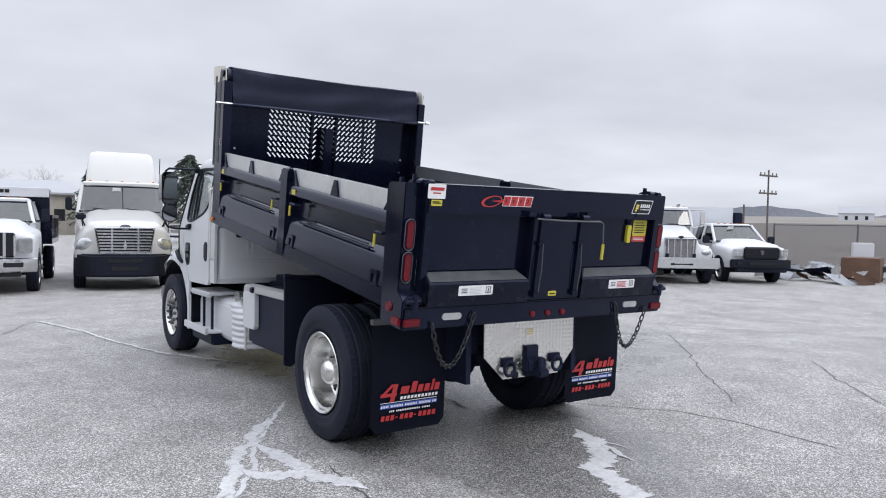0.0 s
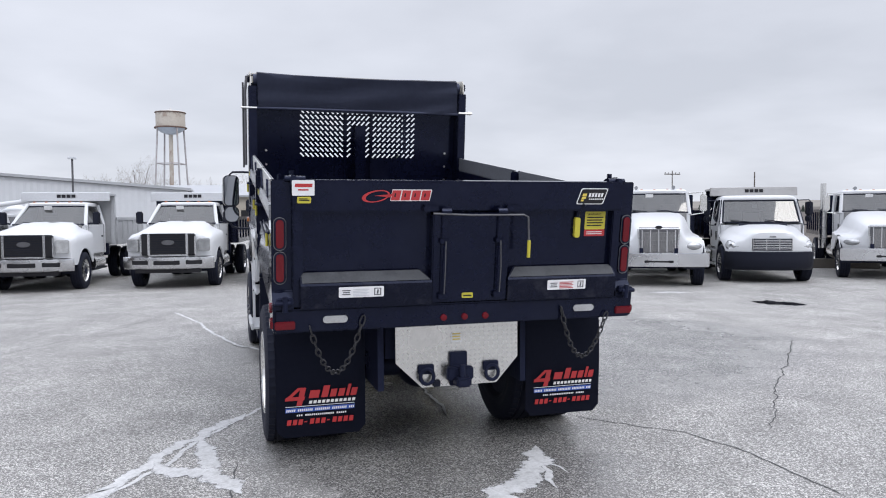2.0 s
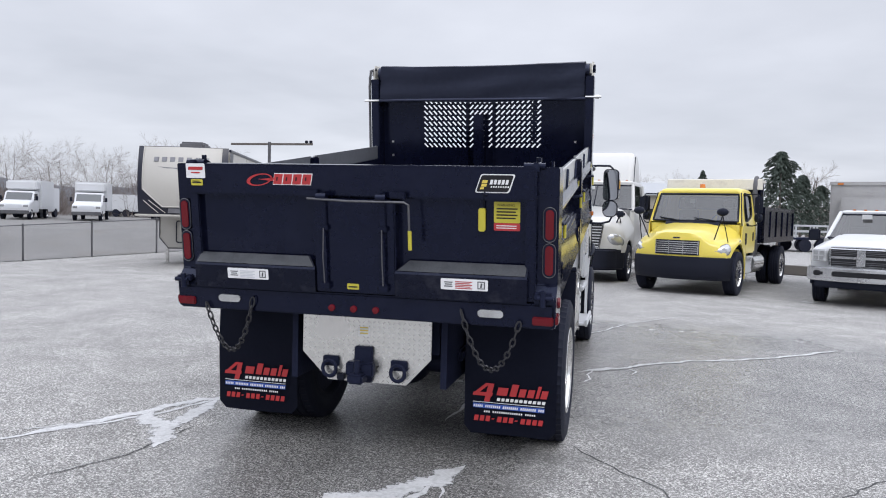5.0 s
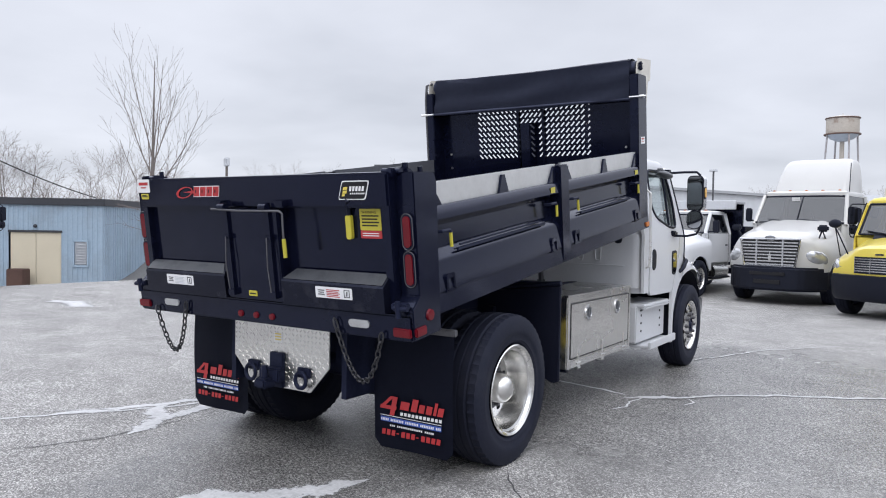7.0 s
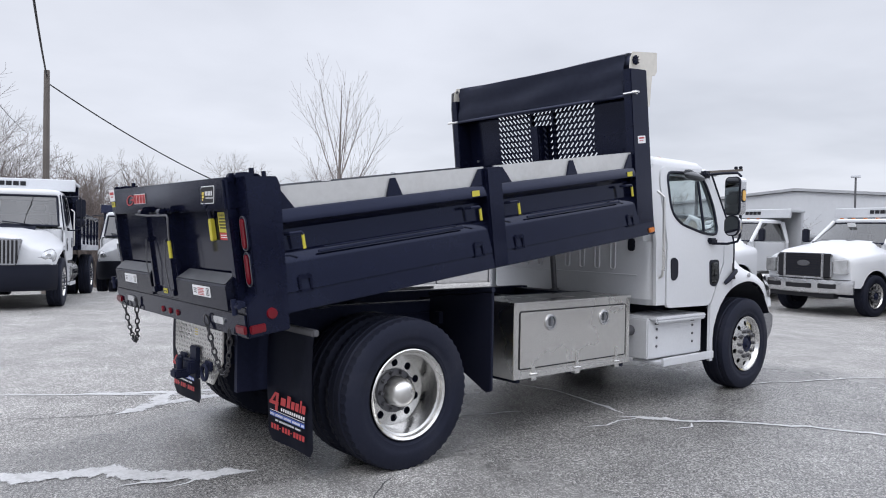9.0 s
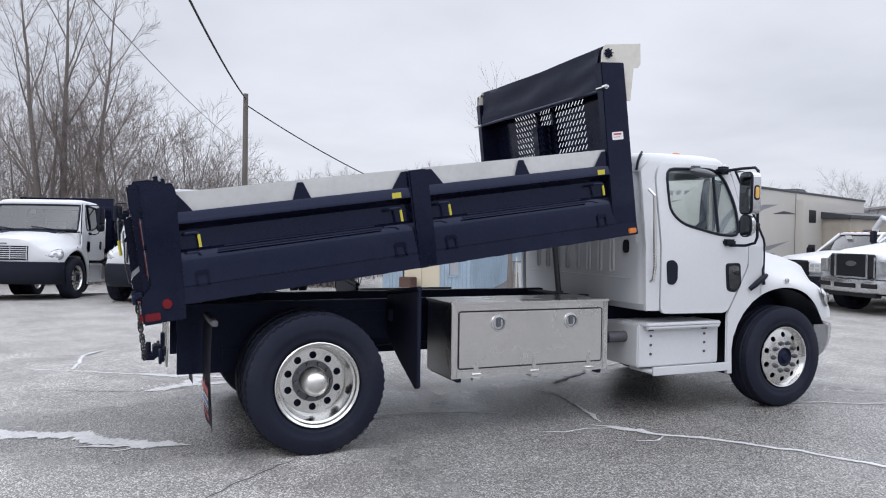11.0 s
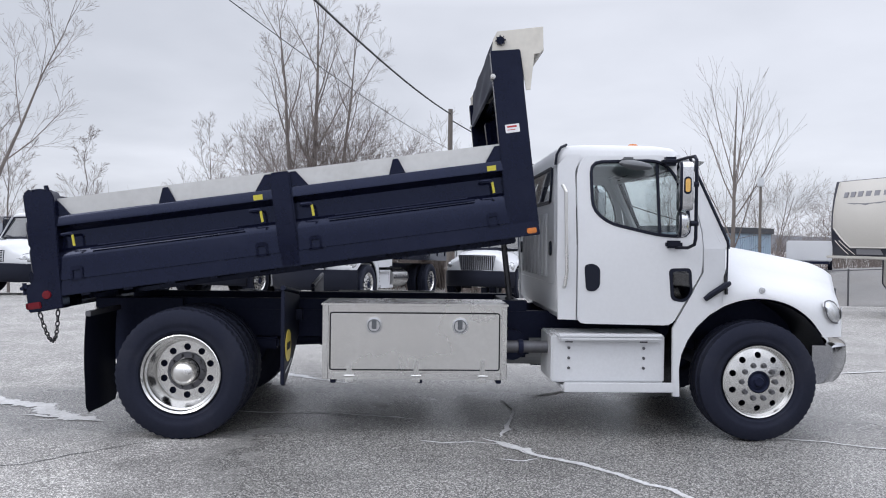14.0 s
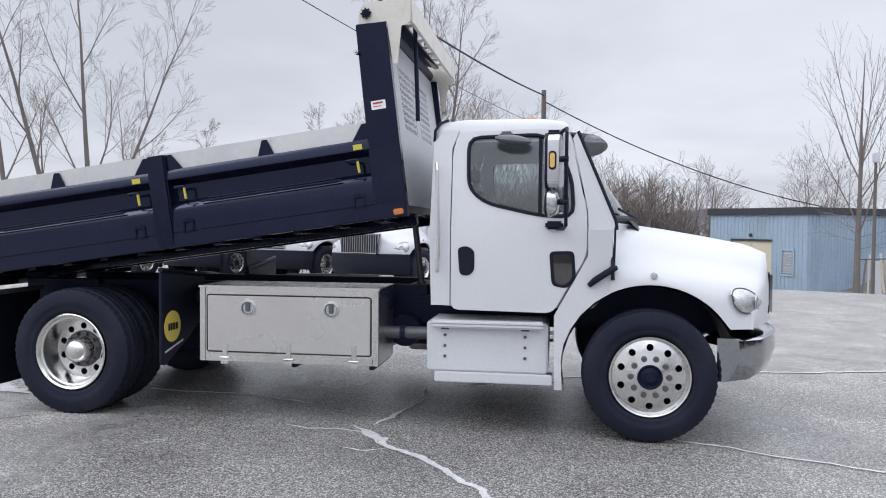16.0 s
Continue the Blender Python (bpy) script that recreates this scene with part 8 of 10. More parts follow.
def shed():
    c, l = Vector((-26.2, 14.05)), Vector((-30.4, 11.0))
    back = Vector((-0.588, 0.81)) * 7.2
    z0, z1 = -1.55, 2.1
    s = thing("shed", pose(0, 0, 0), "small flat-roofed shed with ribbed pale blue metal siding", "building")
    d = (c - l).normalized()
    ln = (c - l).length
    door = (1.3, 3.45, -1.6, 0.95)
    vent = (4.0, 4.55, -0.45, 0.55)
    part("wall", ribbed(l, c, z0, z1, holes=(door, vent)), BLUE, s, "ribbed pale blue siding", 0)
    part("wall", ribbed(c, c + back, z0, z1), BLUE, s, "ribbed pale blue siding", 0)
    part("wall", ribbed(c + back, l + back, z0, z1), BLUE, s, "", 0)
    part("wall", ribbed(l + back, l, z0, z1), BLUE, s, "", 0)
    out = Vector((d.y, -d.x))
    g = Geo()
    ring = [l - d * 0.12 + out * 0.12, c + d * 0.12 + out * 0.12, c + back + d * 0.12 - out * 0.12, l + back - d * 0.12 - out * 0.12]
    g.prism([(p.x, p.y) for p in ring], z1, z1 + 0.3, "z", 0.01)
    part("roof", g, FASCIA, s, "flat roof with a dark fascia")
    def along(t, o, z):
        p = l + d * t + out * o
        return (p.x, p.y, z)
    for a, b in ((1.32, 2.37), (2.39, 3.43)):
        g = Geo()
        p = [along(a, -0.05, 0), along(b, -0.05, 0), along(b, -0.01, 0), along(a, -0.01, 0)]
        g.prism([(q[0], q[1]) for q in p], -1.5, 0.93, "z", 0.006)
        part("door", g, DOORTAN, s, "tan double door leaf")
    g = Geo()
    g.prism([(q[0], q[1]) for q in (along(1.24, -0.06, 0), along(3.5, -0.06, 0), along(3.5, 0.06, 0), along(1.24, 0.06, 0))], 0.93, 1.02, "z", 0.006)
    part("door_head", g, FASCIA, s)
    g = Geo()
    g.prism([(q[0], q[1]) for q in (along(4.0, -0.08, 0), along(4.55, -0.08, 0), along(4.55, -0.04, 0), along(4.0, -0.04, 0))], -0.45, 0.55, "z")
    part("vent_back", g, GREYPAINT, s)
    for i in range(8):
        g = Geo()
        z = -0.4 + i * 0.115
        g.prism([(q[0], q[1]) for q in (along(4.04, -0.04, 0), along(4.51, -0.04, 0), along(4.51, 0.05, 0), along(4.04, 0.05, 0))], z, z + 0.03, "z")
        part("vent_slat", g, WALLW, s)
    g = Geo()
    for t0, t1, za, zb in ((3.94, 4.61, 0.55, 0.62), (3.94, 4.61, -0.54, -0.45), (3.94, 4.01, -0.5, 0.6), (4.54, 4.61, -0.5, 0.6)):
        g.prism([(q[0], q[1]) for q in (along(t0, -0.03, 0), along(t1, -0.03, 0), along(t1, 0.06, 0), along(t0, 0.06, 0))], za, zb, "z", 0.005)
    part("vent_frame", g, BLUE, s)
    g = Geo()
    p = along(2.4, 0.1, 1.2)
    bmesh.ops.create_uvsphere(g.bm, u_segments=10, v_segments=8, radius=0.08, matrix=pose(*p))
    part("wall_lamp", g, FASCIA, s)
    # rusty drum box beside the door
    r = thing("rusty_box", pose(0, 0, 0), "rusty dark steel box standing by the shed door", "box")
    g = Geo()
    q = along(1.95, 0.6, 0)
    g.box((-0.35, -0.3, 0), (0.35, 0.3, 0.75), 0.03, pose(q[0], q[1], ground_z(q[0], q[1]), 0, 0, 36))
    part("box", g, material("rust_dark", (0.09, 0.05, 0.04), 0.85, var=0.3), r)


shed()


# ---- bare trees ----
def branch(g, p, d, length, r, depth, rnd, up=0.12, spread=0.6, n=5, crown=None, bend=0.13, thin=0.006):
    """One limb and what grows from it; the lesser limbs go into crown."""
    crown = crown or g
    steps = 5 if depth > 1 else 3
    pts, rad = [p.copy()], [r]
    q = p.copy()
    for i in range(steps):
        d = (d + Vector((rnd.uniform(-bend, bend), rnd.uniform(-bend, bend), up * rnd.uniform(0.0, 1)))).normalized()
        q = q + d * length / steps
        pts.append(q.copy())
        rad.append(max(thin * 0.7, r * (1 - 0.72 * (i + 1) / steps)))
    g.tube(pts, rad, 7 if depth > 3 else 5 if depth > 2 else 3)
    if depth <= 0:
        return
    turn = rnd.uniform(0, 2 * math.pi)
    for i in range(n):
        t = 0.2 + 0.78 * (i + rnd.random() * 0.7) / n
        f = t * steps
        j = min(steps - 1, int(f))
        at = pts[j].lerp(pts[j + 1], f - j)
        a = turn + i * 2.4 + rnd.uniform(-0.4, 0.4)
        ax = (pts[j + 1] - pts[j]).normalized()
        side = ax.orthogonal().normalized()
        side = (side * math.cos(a) + ax.cross(side) * math.sin(a))
        nd = (ax + side * spread * rnd.uniform(0.75, 1.3)).normalized()
        branch(crown, at, nd, length * rnd.uniform(0.42, 0.62) * (1.2 - 0.55 * t), max(thin, r * (1 - 0.72 * t) * 0.5), depth - 1, rnd, up, spread, n, crown, bend * 1.15, thin)


def bare_tree(x, y, h, seed, r=0.16, stems=1, depth=4, spread=0.75, label="tall bare winter tree with fine twigs", n=6, up=0.08, group="bare trees"):
    rnd = random.Random(seed)
    t = thing("bare_tree", pose(x, y, ground_z(x, y) - 0.1), label, "tree", group)
    g, c = Geo(), Geo()
    for s in range(stems):
        a = rnd.uniform(0, 2 * math.pi)
        w = 0.2 * (stems > 1)
        d = Vector((math.cos(a) * w, math.sin(a) * w, 1)).normalized()
        branch(g, Vector((math.cos(a) * w, math.sin(a) * w, 0)), d, h * rnd.uniform(0.72, 0.85), r * rnd.uniform(0.8, 1.1), depth, rnd, up, spread, n, c, 0.09, 0.008)
    part("trunk", g, BARK, t, "", 60)
    part("crown", c, TWIG, t, "bare spreading limbs and twigs", 60)
    return t


def yard_tree():
    """The young tree by the shed: a bare stem that opens into steep whips."""
    rnd = random.Random(5)
    x, y = -24.9, 15.5
    t = thing("yard_tree", pose(x, y, ground_z(x, y) - 0.1), "young bare tree with steep upright branches beside the shed", "tree")
    g, c = Geo(), Geo()
    g.tube([(0, 0, 0), (0.03, 0, 2.4), (0.0, 0.05, 4.2), (0.1, 0.0, 6.5), (0.05, 0.1, 9.6)], [0.14, 0.11, 0.08, 0.05, 0.012], 8)
    part("trunk", g, BARK, t, "", 60)
    for i in range(6):
        a = 2 * math.pi * i / 6 + rnd.uniform(-0.4, 0.4)
        z = 2.4 + 3.2 * (i * 3 % 7) / 7
        d = Vector((math.cos(a) * 0.62, math.sin(a) * 0.62, 1.0)).normalized()
        branch(c, Vector((0, 0, z)), d, rnd.uniform(3.2, 4.4), 0.036, 2, rnd, 0.2, 0.5, 5, None, 0.1)
    for i in range(3):
        a = 2 * math.pi * i / 3 + 0.4
        d = Vector((math.cos(a) * 0.2, math.sin(a) * 0.2, 1.0)).normalized()
        branch(c, Vector((0, 0.03, 4.4 + i * 0.5)), d, rnd.uniform(4.2, 5.0), 0.034, 2, rnd, 0.14, 0.4, 5, None, 0.06)
    for i in range(9):
        a = rnd.uniform(0, 2 * math.pi)
        branch(c, Vector((0, 0, rnd.uniform(1.5, 3.6))), Vector((math.cos(a), math.sin(a), 0.15)).normalized(), rnd.uniform(0.9, 1.8), 0.016, 1, rnd, 0.06, 0.6, 4)
    part("crown", c, TWIG, t, "steep whips and twigs", 60)


yard_tree()


def leader_tree(x, y, h, seed, r, stems, limbs=13, label="tall bare tree with steep limbs and fine twigs"):
    """Straight leaders that carry steep limbs up to the top."""
    rnd = random.Random(seed)
    t = thing("bare_tree", pose(x, y, ground_z(x, y) - 0.1), label, "tree", "bare trees")
    g, c = Geo(), Geo()
    for k, (lx, ly, part_h) in enumerate(stems):
        hh, rr = h * part_h, r * (1 if k == 0 else 0.75)
        pts = [Vector((lx * hh * f ** 1.1 + rnd.uniform(-0.05, 0.05) * f * 3, ly * hh * f ** 1.1 + rnd.uniform(-0.05, 0.05) * f * 3, hh * f)) for f in (0, 0.12, 0.25, 0.4, 0.55, 0.7, 0.85, 1)]
        rad = [rr * q for q in (1.15, 0.95, 0.84, 0.68, 0.5, 0.33, 0.18, 0.05)]
        g.tube(pts, rad, 8)
        turn = rnd.uniform(0, 6.28)
        for i in range(limbs):
            f = 0.2 + 0.76 * (i + rnd.random() * 0.8) / limbs
            q = f * 7
            j = min(6, int(q))
            at = pts[j].lerp(pts[j + 1], q - j)
            a = turn + i * 2.4 + rnd.uniform(-0.5, 0.5)
            w = rnd.uniform(0.45, 0.75)
            d = Vector((math.cos(a) * w + lx, math.sin(a) * w + ly, 1)).normalized()
            branch(c, at, d, hh * rnd.uniform(0.26, 0.36) * (1.15 - 0.7 * f), rr * (1 - 0.8 * f) * 0.5, 3, rnd, 0.1, 0.62, 5, None, 0.11, 0.0065)
    part("trunk", g, BARK, t, "", 60)
    part("crown", c, TWIG, t, "steep limbs and fine twigs", 60)


for i, (x, y, h, r, stems) in enumerate((
        (-37.0, -5.2, 17, 0.2, ((0.01, -0.08, 1.0), (0, 0.06, 0.62))), (-37.4, -4.5, 18, 0.22, ((0, 0.02, 1.0),)), (-37.2, -3.2, 16, 0.18, ((0, 0.09, 1.0), (0, -0.06, 0.6))),
        (-26.5, -18.6, 17, 0.15, ((0.03, -0.04, 1.0), (-0.2, 0.28, 0.86))), (-25.9, -19.7, 17, 0.14, ((0.14, -0.19, 1.0),)), (-24.6, -21.4, 16, 0.13, ((0.05, -0.08, 1.0),)))):
    leader_tree(x, y, h, 40 + i, r, stems, 12 if i < 3 else 8)
for i, (x, y, h) in enumerate(((-31.4, -15.1, 8.2), (-33.5, -9.4, 9.2), (-29.9, -18.1, 8.4))):
    leader_tree(x, y, h, 50 + i, 0.07, ((0, 0, 1.0),), 9, "small bare sapling beyond the trucks")
for i, (x, y, h, r, st) in enumerate(((-38.0, -1.2, 11, 0.09, 2), (-40.0, -7.5, 10, 0.08, 2))):
    bare_tree(x, y, h, 20 + i, r, st, 4, 0.72, n=6, up=0.09)
for i, (x, y, h) in enumerate([(-41, -8, 8), (-42, -3.5, 9), (-40.5, 0.5, 8), (-43, 3.5, 7), (-44, -12, 7), (-42, 8, 7), (-48, 14, 8), (-50, 22, 8.5), (-46, 11, 7), (-52, 30, 9), (-55, 38, 8), (-38.5, -3.4, 11), (-39.5, -1.0, 10), (-38.8, 1.4, 10.5), (-40.5, 3.2, 9.5), (-39, -6.8, 10), (-40.5, -10, 8), (-40, 5.4, 8.5)]):
    bare_tree(x, y, h, 60 + i, 0.065, 3, 3, 0.8, "bare multi-stemmed thicket tree", n=7, up=0.06, group="thicket trees")


def scrub(name, spots, seed, h, label, mat=SCRUB):
    """A belt of winter brush: very many thin stems in one sheet of stuff."""
    rnd = random.Random(seed)
    g = Geo()
    for x, y, rad, count in spots:
        for i in range(count):
            a, q = rnd.uniform(0, 2 * math.pi), rad * math.sqrt(rnd.random())
            px, py = x + q * math.cos(a), y + q * math.sin(a)
            hh = h * rnd.uniform(0.5, 1.15)
            base = Vector((px, py, ground_z(px, py) - 0.1))
            d = Vector((rnd.uniform(-0.3, 0.3), rnd.uniform(-0.3, 0.3), 1)).normalized()
            tip = base + d * hh
            mid = base.lerp(tip, 0.5) + Vector((rnd.uniform(-0.2, 0.2), rnd.uniform(-0.2, 0.2), 0)) * hh * 0.3
            g.tube([base, mid, tip], [0.035, 0.022, 0.006], 3)
            for j in range(7):
                f = rnd.uniform(0.25, 0.95)
                o = base.lerp(tip, f) if f > 0.5 else base.lerp(mid, f * 2)
                dd = Vector((rnd.uniform(-1, 1), rnd.uniform(-1, 1), rnd.uniform(0.2, 1))).normalized()
                g.tube([o, o + dd * hh * rnd.uniform(0.15, 0.34)], [0.014, 0.005], 3)
    tagged(part(name, g, mat, None, smooth=0), label, "brush", kind="stuff")


scrub("brush", [(-35, 8.6, 2.4, 280), (-36, 5.6, 2.2, 200), (-41, -4, 4.5, 260), (-41, 1.5, 4, 420), (-42, -9, 4, 110), (-43, 6, 4, 120), (-45, 11, 5, 130), (-40, -14, 5, 80)], 3, 5.2, "tangled brown winter brush behind the trucks")
scrub("far_brush", [(-44, 60, 6, 220), (-52, 55, 6, 220), (-38, 66, 6, 200), (-58, 48, 6, 200), (-33, 70, 5, 160), (-57, 66, 5, 160), (-50, 71, 5, 160), (-50, 20, 8, 160), (-56, 32, 10, 200), (-62, 46, 12, 220), (-70, 62, 14, 220)], 4, 5.0, "bare brown brush at the edge of the lot")


def conifer(x, y, h, seed, w=0.28, full=1.0):
    rnd = random.Random(seed)
    t = thing("conifer", pose(x, y, ground_z(x, y)), "dark green conifer with ragged outline", "tree", "dark conifers")
    g = Geo()
    g.tube([(0, 0, 0), (0, 0, h)], [h * 0.02, 0.01], 6)
    part("trunk", g, BARK, t)
    g = Geo()
    for i in range(2200):
        s = rnd.random() ** 0.75
        z = h * (0.14 + 0.86 * s)
        rad = h * w * (1.02 - s) ** full * rnd.uniform(0.35, 1.1)
        a = rnd.uniform(0, 2 * math.pi)
        rad *= 0.85 + 0.75 * noise.noise((1.6 * math.cos(a) + seed, 1.6 * math.sin(a), s * 7))
        c = Vector((rad * math.cos(a), rad * math.sin(a), z))
        k = h * 0.023 * rnd.uniform(0.6, 1.4)
        o = Vector((math.cos(a), math.sin(a), -0.35)).normalized()
        sd = o.cross(Vector((0, 0, 1))).normalized()
        g.face([c - o * k, c + sd * k * 0.5, c + o * k * 1.3 - Vector((0, 0, k * 0.4))])
        g.face([c - o * k, c + o * k * 1.3 - Vector((0, 0, k * 0.4)), c - sd * k * 0.5])
        g.face([c - o * k * 0.7 + Vector((0, 0, k * 0.4)), c + o * k, c - Vector((0, 0, k * 0.5))])
    part("crown", g, CONIFER, t, "dense dark needles", 0)


for i, (x, y, h) in enumerate(((11.6, 50, 6.4), (13.6, 53, 5.0), (15.6, 56, 4.4), (8.8, 76, 6.6), (26, 62, 4.3), (28.2, 63, 4.6), (30.4, 62, 4.2), (33, 63, 4.4), (35.6, 62, 4.1))):
    conifer(x, y, h, 80 + i, 0.36 if i < 3 else 0.34, 0.6 if i != 3 else 1.0)
for i in range(12):
    conifer(58 + i * 4.6, 90 - i * 1.6 + (i % 3), 3.0 + (i * 7 % 5) * 0.4, 100 + i, 0.26)
for i, (x, y, h) in enumerate(((18, 72, 8), (-4, 120, 9), (-22, 118, 8), (2, 122, 9), (-14, 116, 7), (8, 110, 8))):
    bare_tree(x, y, h, 140 + i, 0.14, 2, 3, 0.7, "bare winter tree far off", n=6)

for i, (x, y, h) in enumerate(((-19.8, 136, 10), (-18.4, 137, 10.4), (-15.8, 136, 13.2), (-13.2, 137, 10.2), (-10.6, 138, 9.8))):
    bare_tree(x, y, h, 160 + i, 0.15, 2, 3, 0.7, "bare winter tree far off", n=6)

for i, (x, y, h) in enumerate(((-59, 63, 9.5), (-56, 66.5, 10), (-53, 69, 9), (-49.5, 71, 10), (-46, 74, 9.5), (-62, 60, 10))):
    bare_tree(x, y, h, 180 + i, 0.08, 3, 3, 0.8, "bare multi-stemmed thicket tree", n=7, up=0.06, group="thicket trees")


# ---- poles, wires ----
def utility_pole(x, y, z_top, r=0.13, arm=False, lean=0.0, label="weathered wooden utility pole", arms=1):
    t = thing("utility_pole", pose(x, y, ground_z(x, y) - 0.2), label, "pole")
    h = z_top - ground_z(x, y) + 0.2
    g = Geo()
    g.tube([(0, 0, 0), (lean * h * 0.5, 0, h * 0.5), (lean * h, 0, h)], [r, r * 0.9, r * 0.75], 10)
    part("post", g, WOODPOLE, t)
    if arm:
        for k in range(arms):
            g = Geo()
            z = h - 0.5 - k * 1.3
            g.box((-1.1, -0.06, z), (1.1, 0.06, z + 0.12), 0.01)
            for x0 in (-1.0, -0.5, 0.5, 1.0):
                g.cyl((x0, 0, z + 0.12), (x0, 0, z + 0.3), 0.04, n=8)
            part("crossarm", g, WOODPOLE, t)
    return t


utility_pole(-24.95, 3.15, 7.2, lean=0.012)
post = utility_pole(-17.2, 13.1, 3.7, 0.055, label="short dark post with a pale box on top")
part("box", Geo().box((-0.09, -0.09, 4.1), (0.09, 0.09, 4.4), 0.03), GREYPAINT, post, "small pale grey box")


def wire(a, b, sag, r=0.02):
    a, b = Vector(a), Vector(b)
    pts = []
    for i in range(25):
        t = i / 24
        p = a.lerp(b, t)
        p.z -= sag * 4 * t * (1 - t)
        pts.append(p)
    g = Geo()
    g.tube(pts, r, 5)
    w = thing("overhead_wire", pose(0, 0, 0), "black overhead cable slung between poles", "cable")
    part("cable", g, D_DARK, w)


wire((-24.85, 3.15, 7.0), (14.0, -5.7, 8.5), 1.0, 0.03)
wire((-24.85, 3.25, 6.7), (-29.0, 15.5, 2.5), 0.5, 0.025)
wire((-44.0, 6.0, 7.0), (14.0, -9.2, 9.5), 1.3, 0.013)
for x, y, z, a in ((47.3, 26.9, 6.0, 2), (46, 52, 5.5, 0), (30, 70, 6.5, 1), (52, 74, 7, 1), (20, 90, 6, 1), (40, 24, 3.2, 0)):
    utility_pole(x, y, z, 0.075, a > 0, label="distant wooden utility pole with crossarms" if a else "distant bare wooden pole", arms=max(1, a))


def t_lamp():
    t = thing("light_mast", pose(-25.6, 47.2, ground_z(-25.6, 47.2)), "tall steel mast with a long crossbar of lamps", "lamp post")
    g = Geo()
    g.cyl((0, 0, 0), (0, 0, 7.7), 0.12, n=12)
    part("mast", g, DARK_STEEL, t)
    g = Geo()
    g.box((-3.3, -0.07, 7.46), (3.6, 0.07, 7.62), 0.02)
    part("crossbar", g, WOODPOLE, t)
    for x in (3.1, 3.45):
        g = Geo()
        g.box((x - 0.1, -0.1, 7.62), (x + 0.1, 0.12, 7.82), 0.03)
        part("lamp_head", g, PLASTIC, t)


t_lamp()
for x, y in ((-22.5, 68.0), (-14.5, 70.0)):
    t = thing("street_lamp", pose(x, y, -0.2), "grey wall lamp post before the warehouse", "lamp post")
    g = Geo()
    g.cyl((0, 0, 0), (0, 0, 7.4), 0.09, n=8)
    part("post", g, DARK_STEEL, t)
    g = Geo()
    g.box((-0.35, -0.25, 7.3), (0.35, 0.25, 7.5), 0.03)
    part("lamp_head", g, GREYPAINT, t)


RUSTDARK = material("dark_rust", (0.13, 0.085, 0.07), 0.85, var=0.3, scale=2.0)
LEGPAINT = material("faded_leg_paint", (0.36, 0.35, 0.36), 0.7, var=0.2, scale=1.0, dirt=(0.2, 0.12, 0.08), dirt_scale=0.6, dirt_amount=0.6)


def water_tower():
    x, y = -9.5, 132.5
    t = thing("water_tower", pose(x, y, -0.2) @ Matrix.Diagonal((0.79, 0.79, 0.985, 1)), "rusty old water tower on thin steel legs", "water tower")
    g = Geo()
    g.lathe([(17.7, 3.1), (20.35, 3.1)], (0, 0, 0), "z", n=40)
    part("tank", g, RUST, t, "rust-streaked riveted tank")
    g = Geo()
    g.lathe([(20.3, 3.22), (20.42, 3.26), (20.5, 3.2), (20.75, 1.6), (20.95, 0.15), (21.2, 0.1), (21.2, 0)], (0, 0, 0), "z", n=40)
    part("tank_roof", g, material("chalky_paint", (0.55, 0.53, 0.5), 0.8, var=0.15), t, "pale low roof of the tank")
    g = Geo()
    g.tube([(3.22 * math.cos(2 * math.pi * i / 40), 3.22 * math.sin(2 * math.pi * i / 40), 20.36) for i in range(40)], 0.1, 5, closed=True)
    part("rim_band", g, RUSTDARK, t, "dark rusted rim band")
    g = Geo()
    g.lathe([(16.5, 0.02), (16.6, 1.0), (16.95, 2.1), (17.4, 2.8), (17.7, 3.08)], (0, 0, 0), "z", n=40)
    part("bowl", g, material("faded_blue_paint", (0.45, 0.5, 0.56), 0.6, var=0.1), t, "faded blue bowl of the tank")
    for i in range(4):
        a = 2 * math.pi * i / 4 + 0.5
        g = Geo()
        g.tube([(4.3 * math.cos(a), 4.3 * math.sin(a), 0), (3.0 * math.cos(a), 3.0 * math.sin(a), 17.7)], 0.2, 6)
        part("leg", g, LEGPAINT, t)
    for z, r in ((5.5, 3.9), (11.4, 3.46)):
        g = Geo()
        g.tube([(r * math.cos(2 * math.pi * i / 4 + 0.5), r * math.sin(2 * math.pi * i / 4 + 0.5), z) for i in range(4)], 0.1, 5, closed=True)
        part("ring_brace", g, LEGPAINT, t)
    g = Geo()
    g.cyl((0, 0, 0), (0, 0, 16.6), 0.45, n=14)
    part("riser", g, RUST, t, "central riser pipe")
    g = Geo()
    g.tube([(3.35 * math.cos(2 * math.pi * i / 30), 3.35 * math.sin(2 * math.pi * i / 30), 17.72) for i in range(30)], 0.14, 5, closed=True)
    part("walkway", g, RUSTDARK, t, "dark rusted walkway")

water_tower()


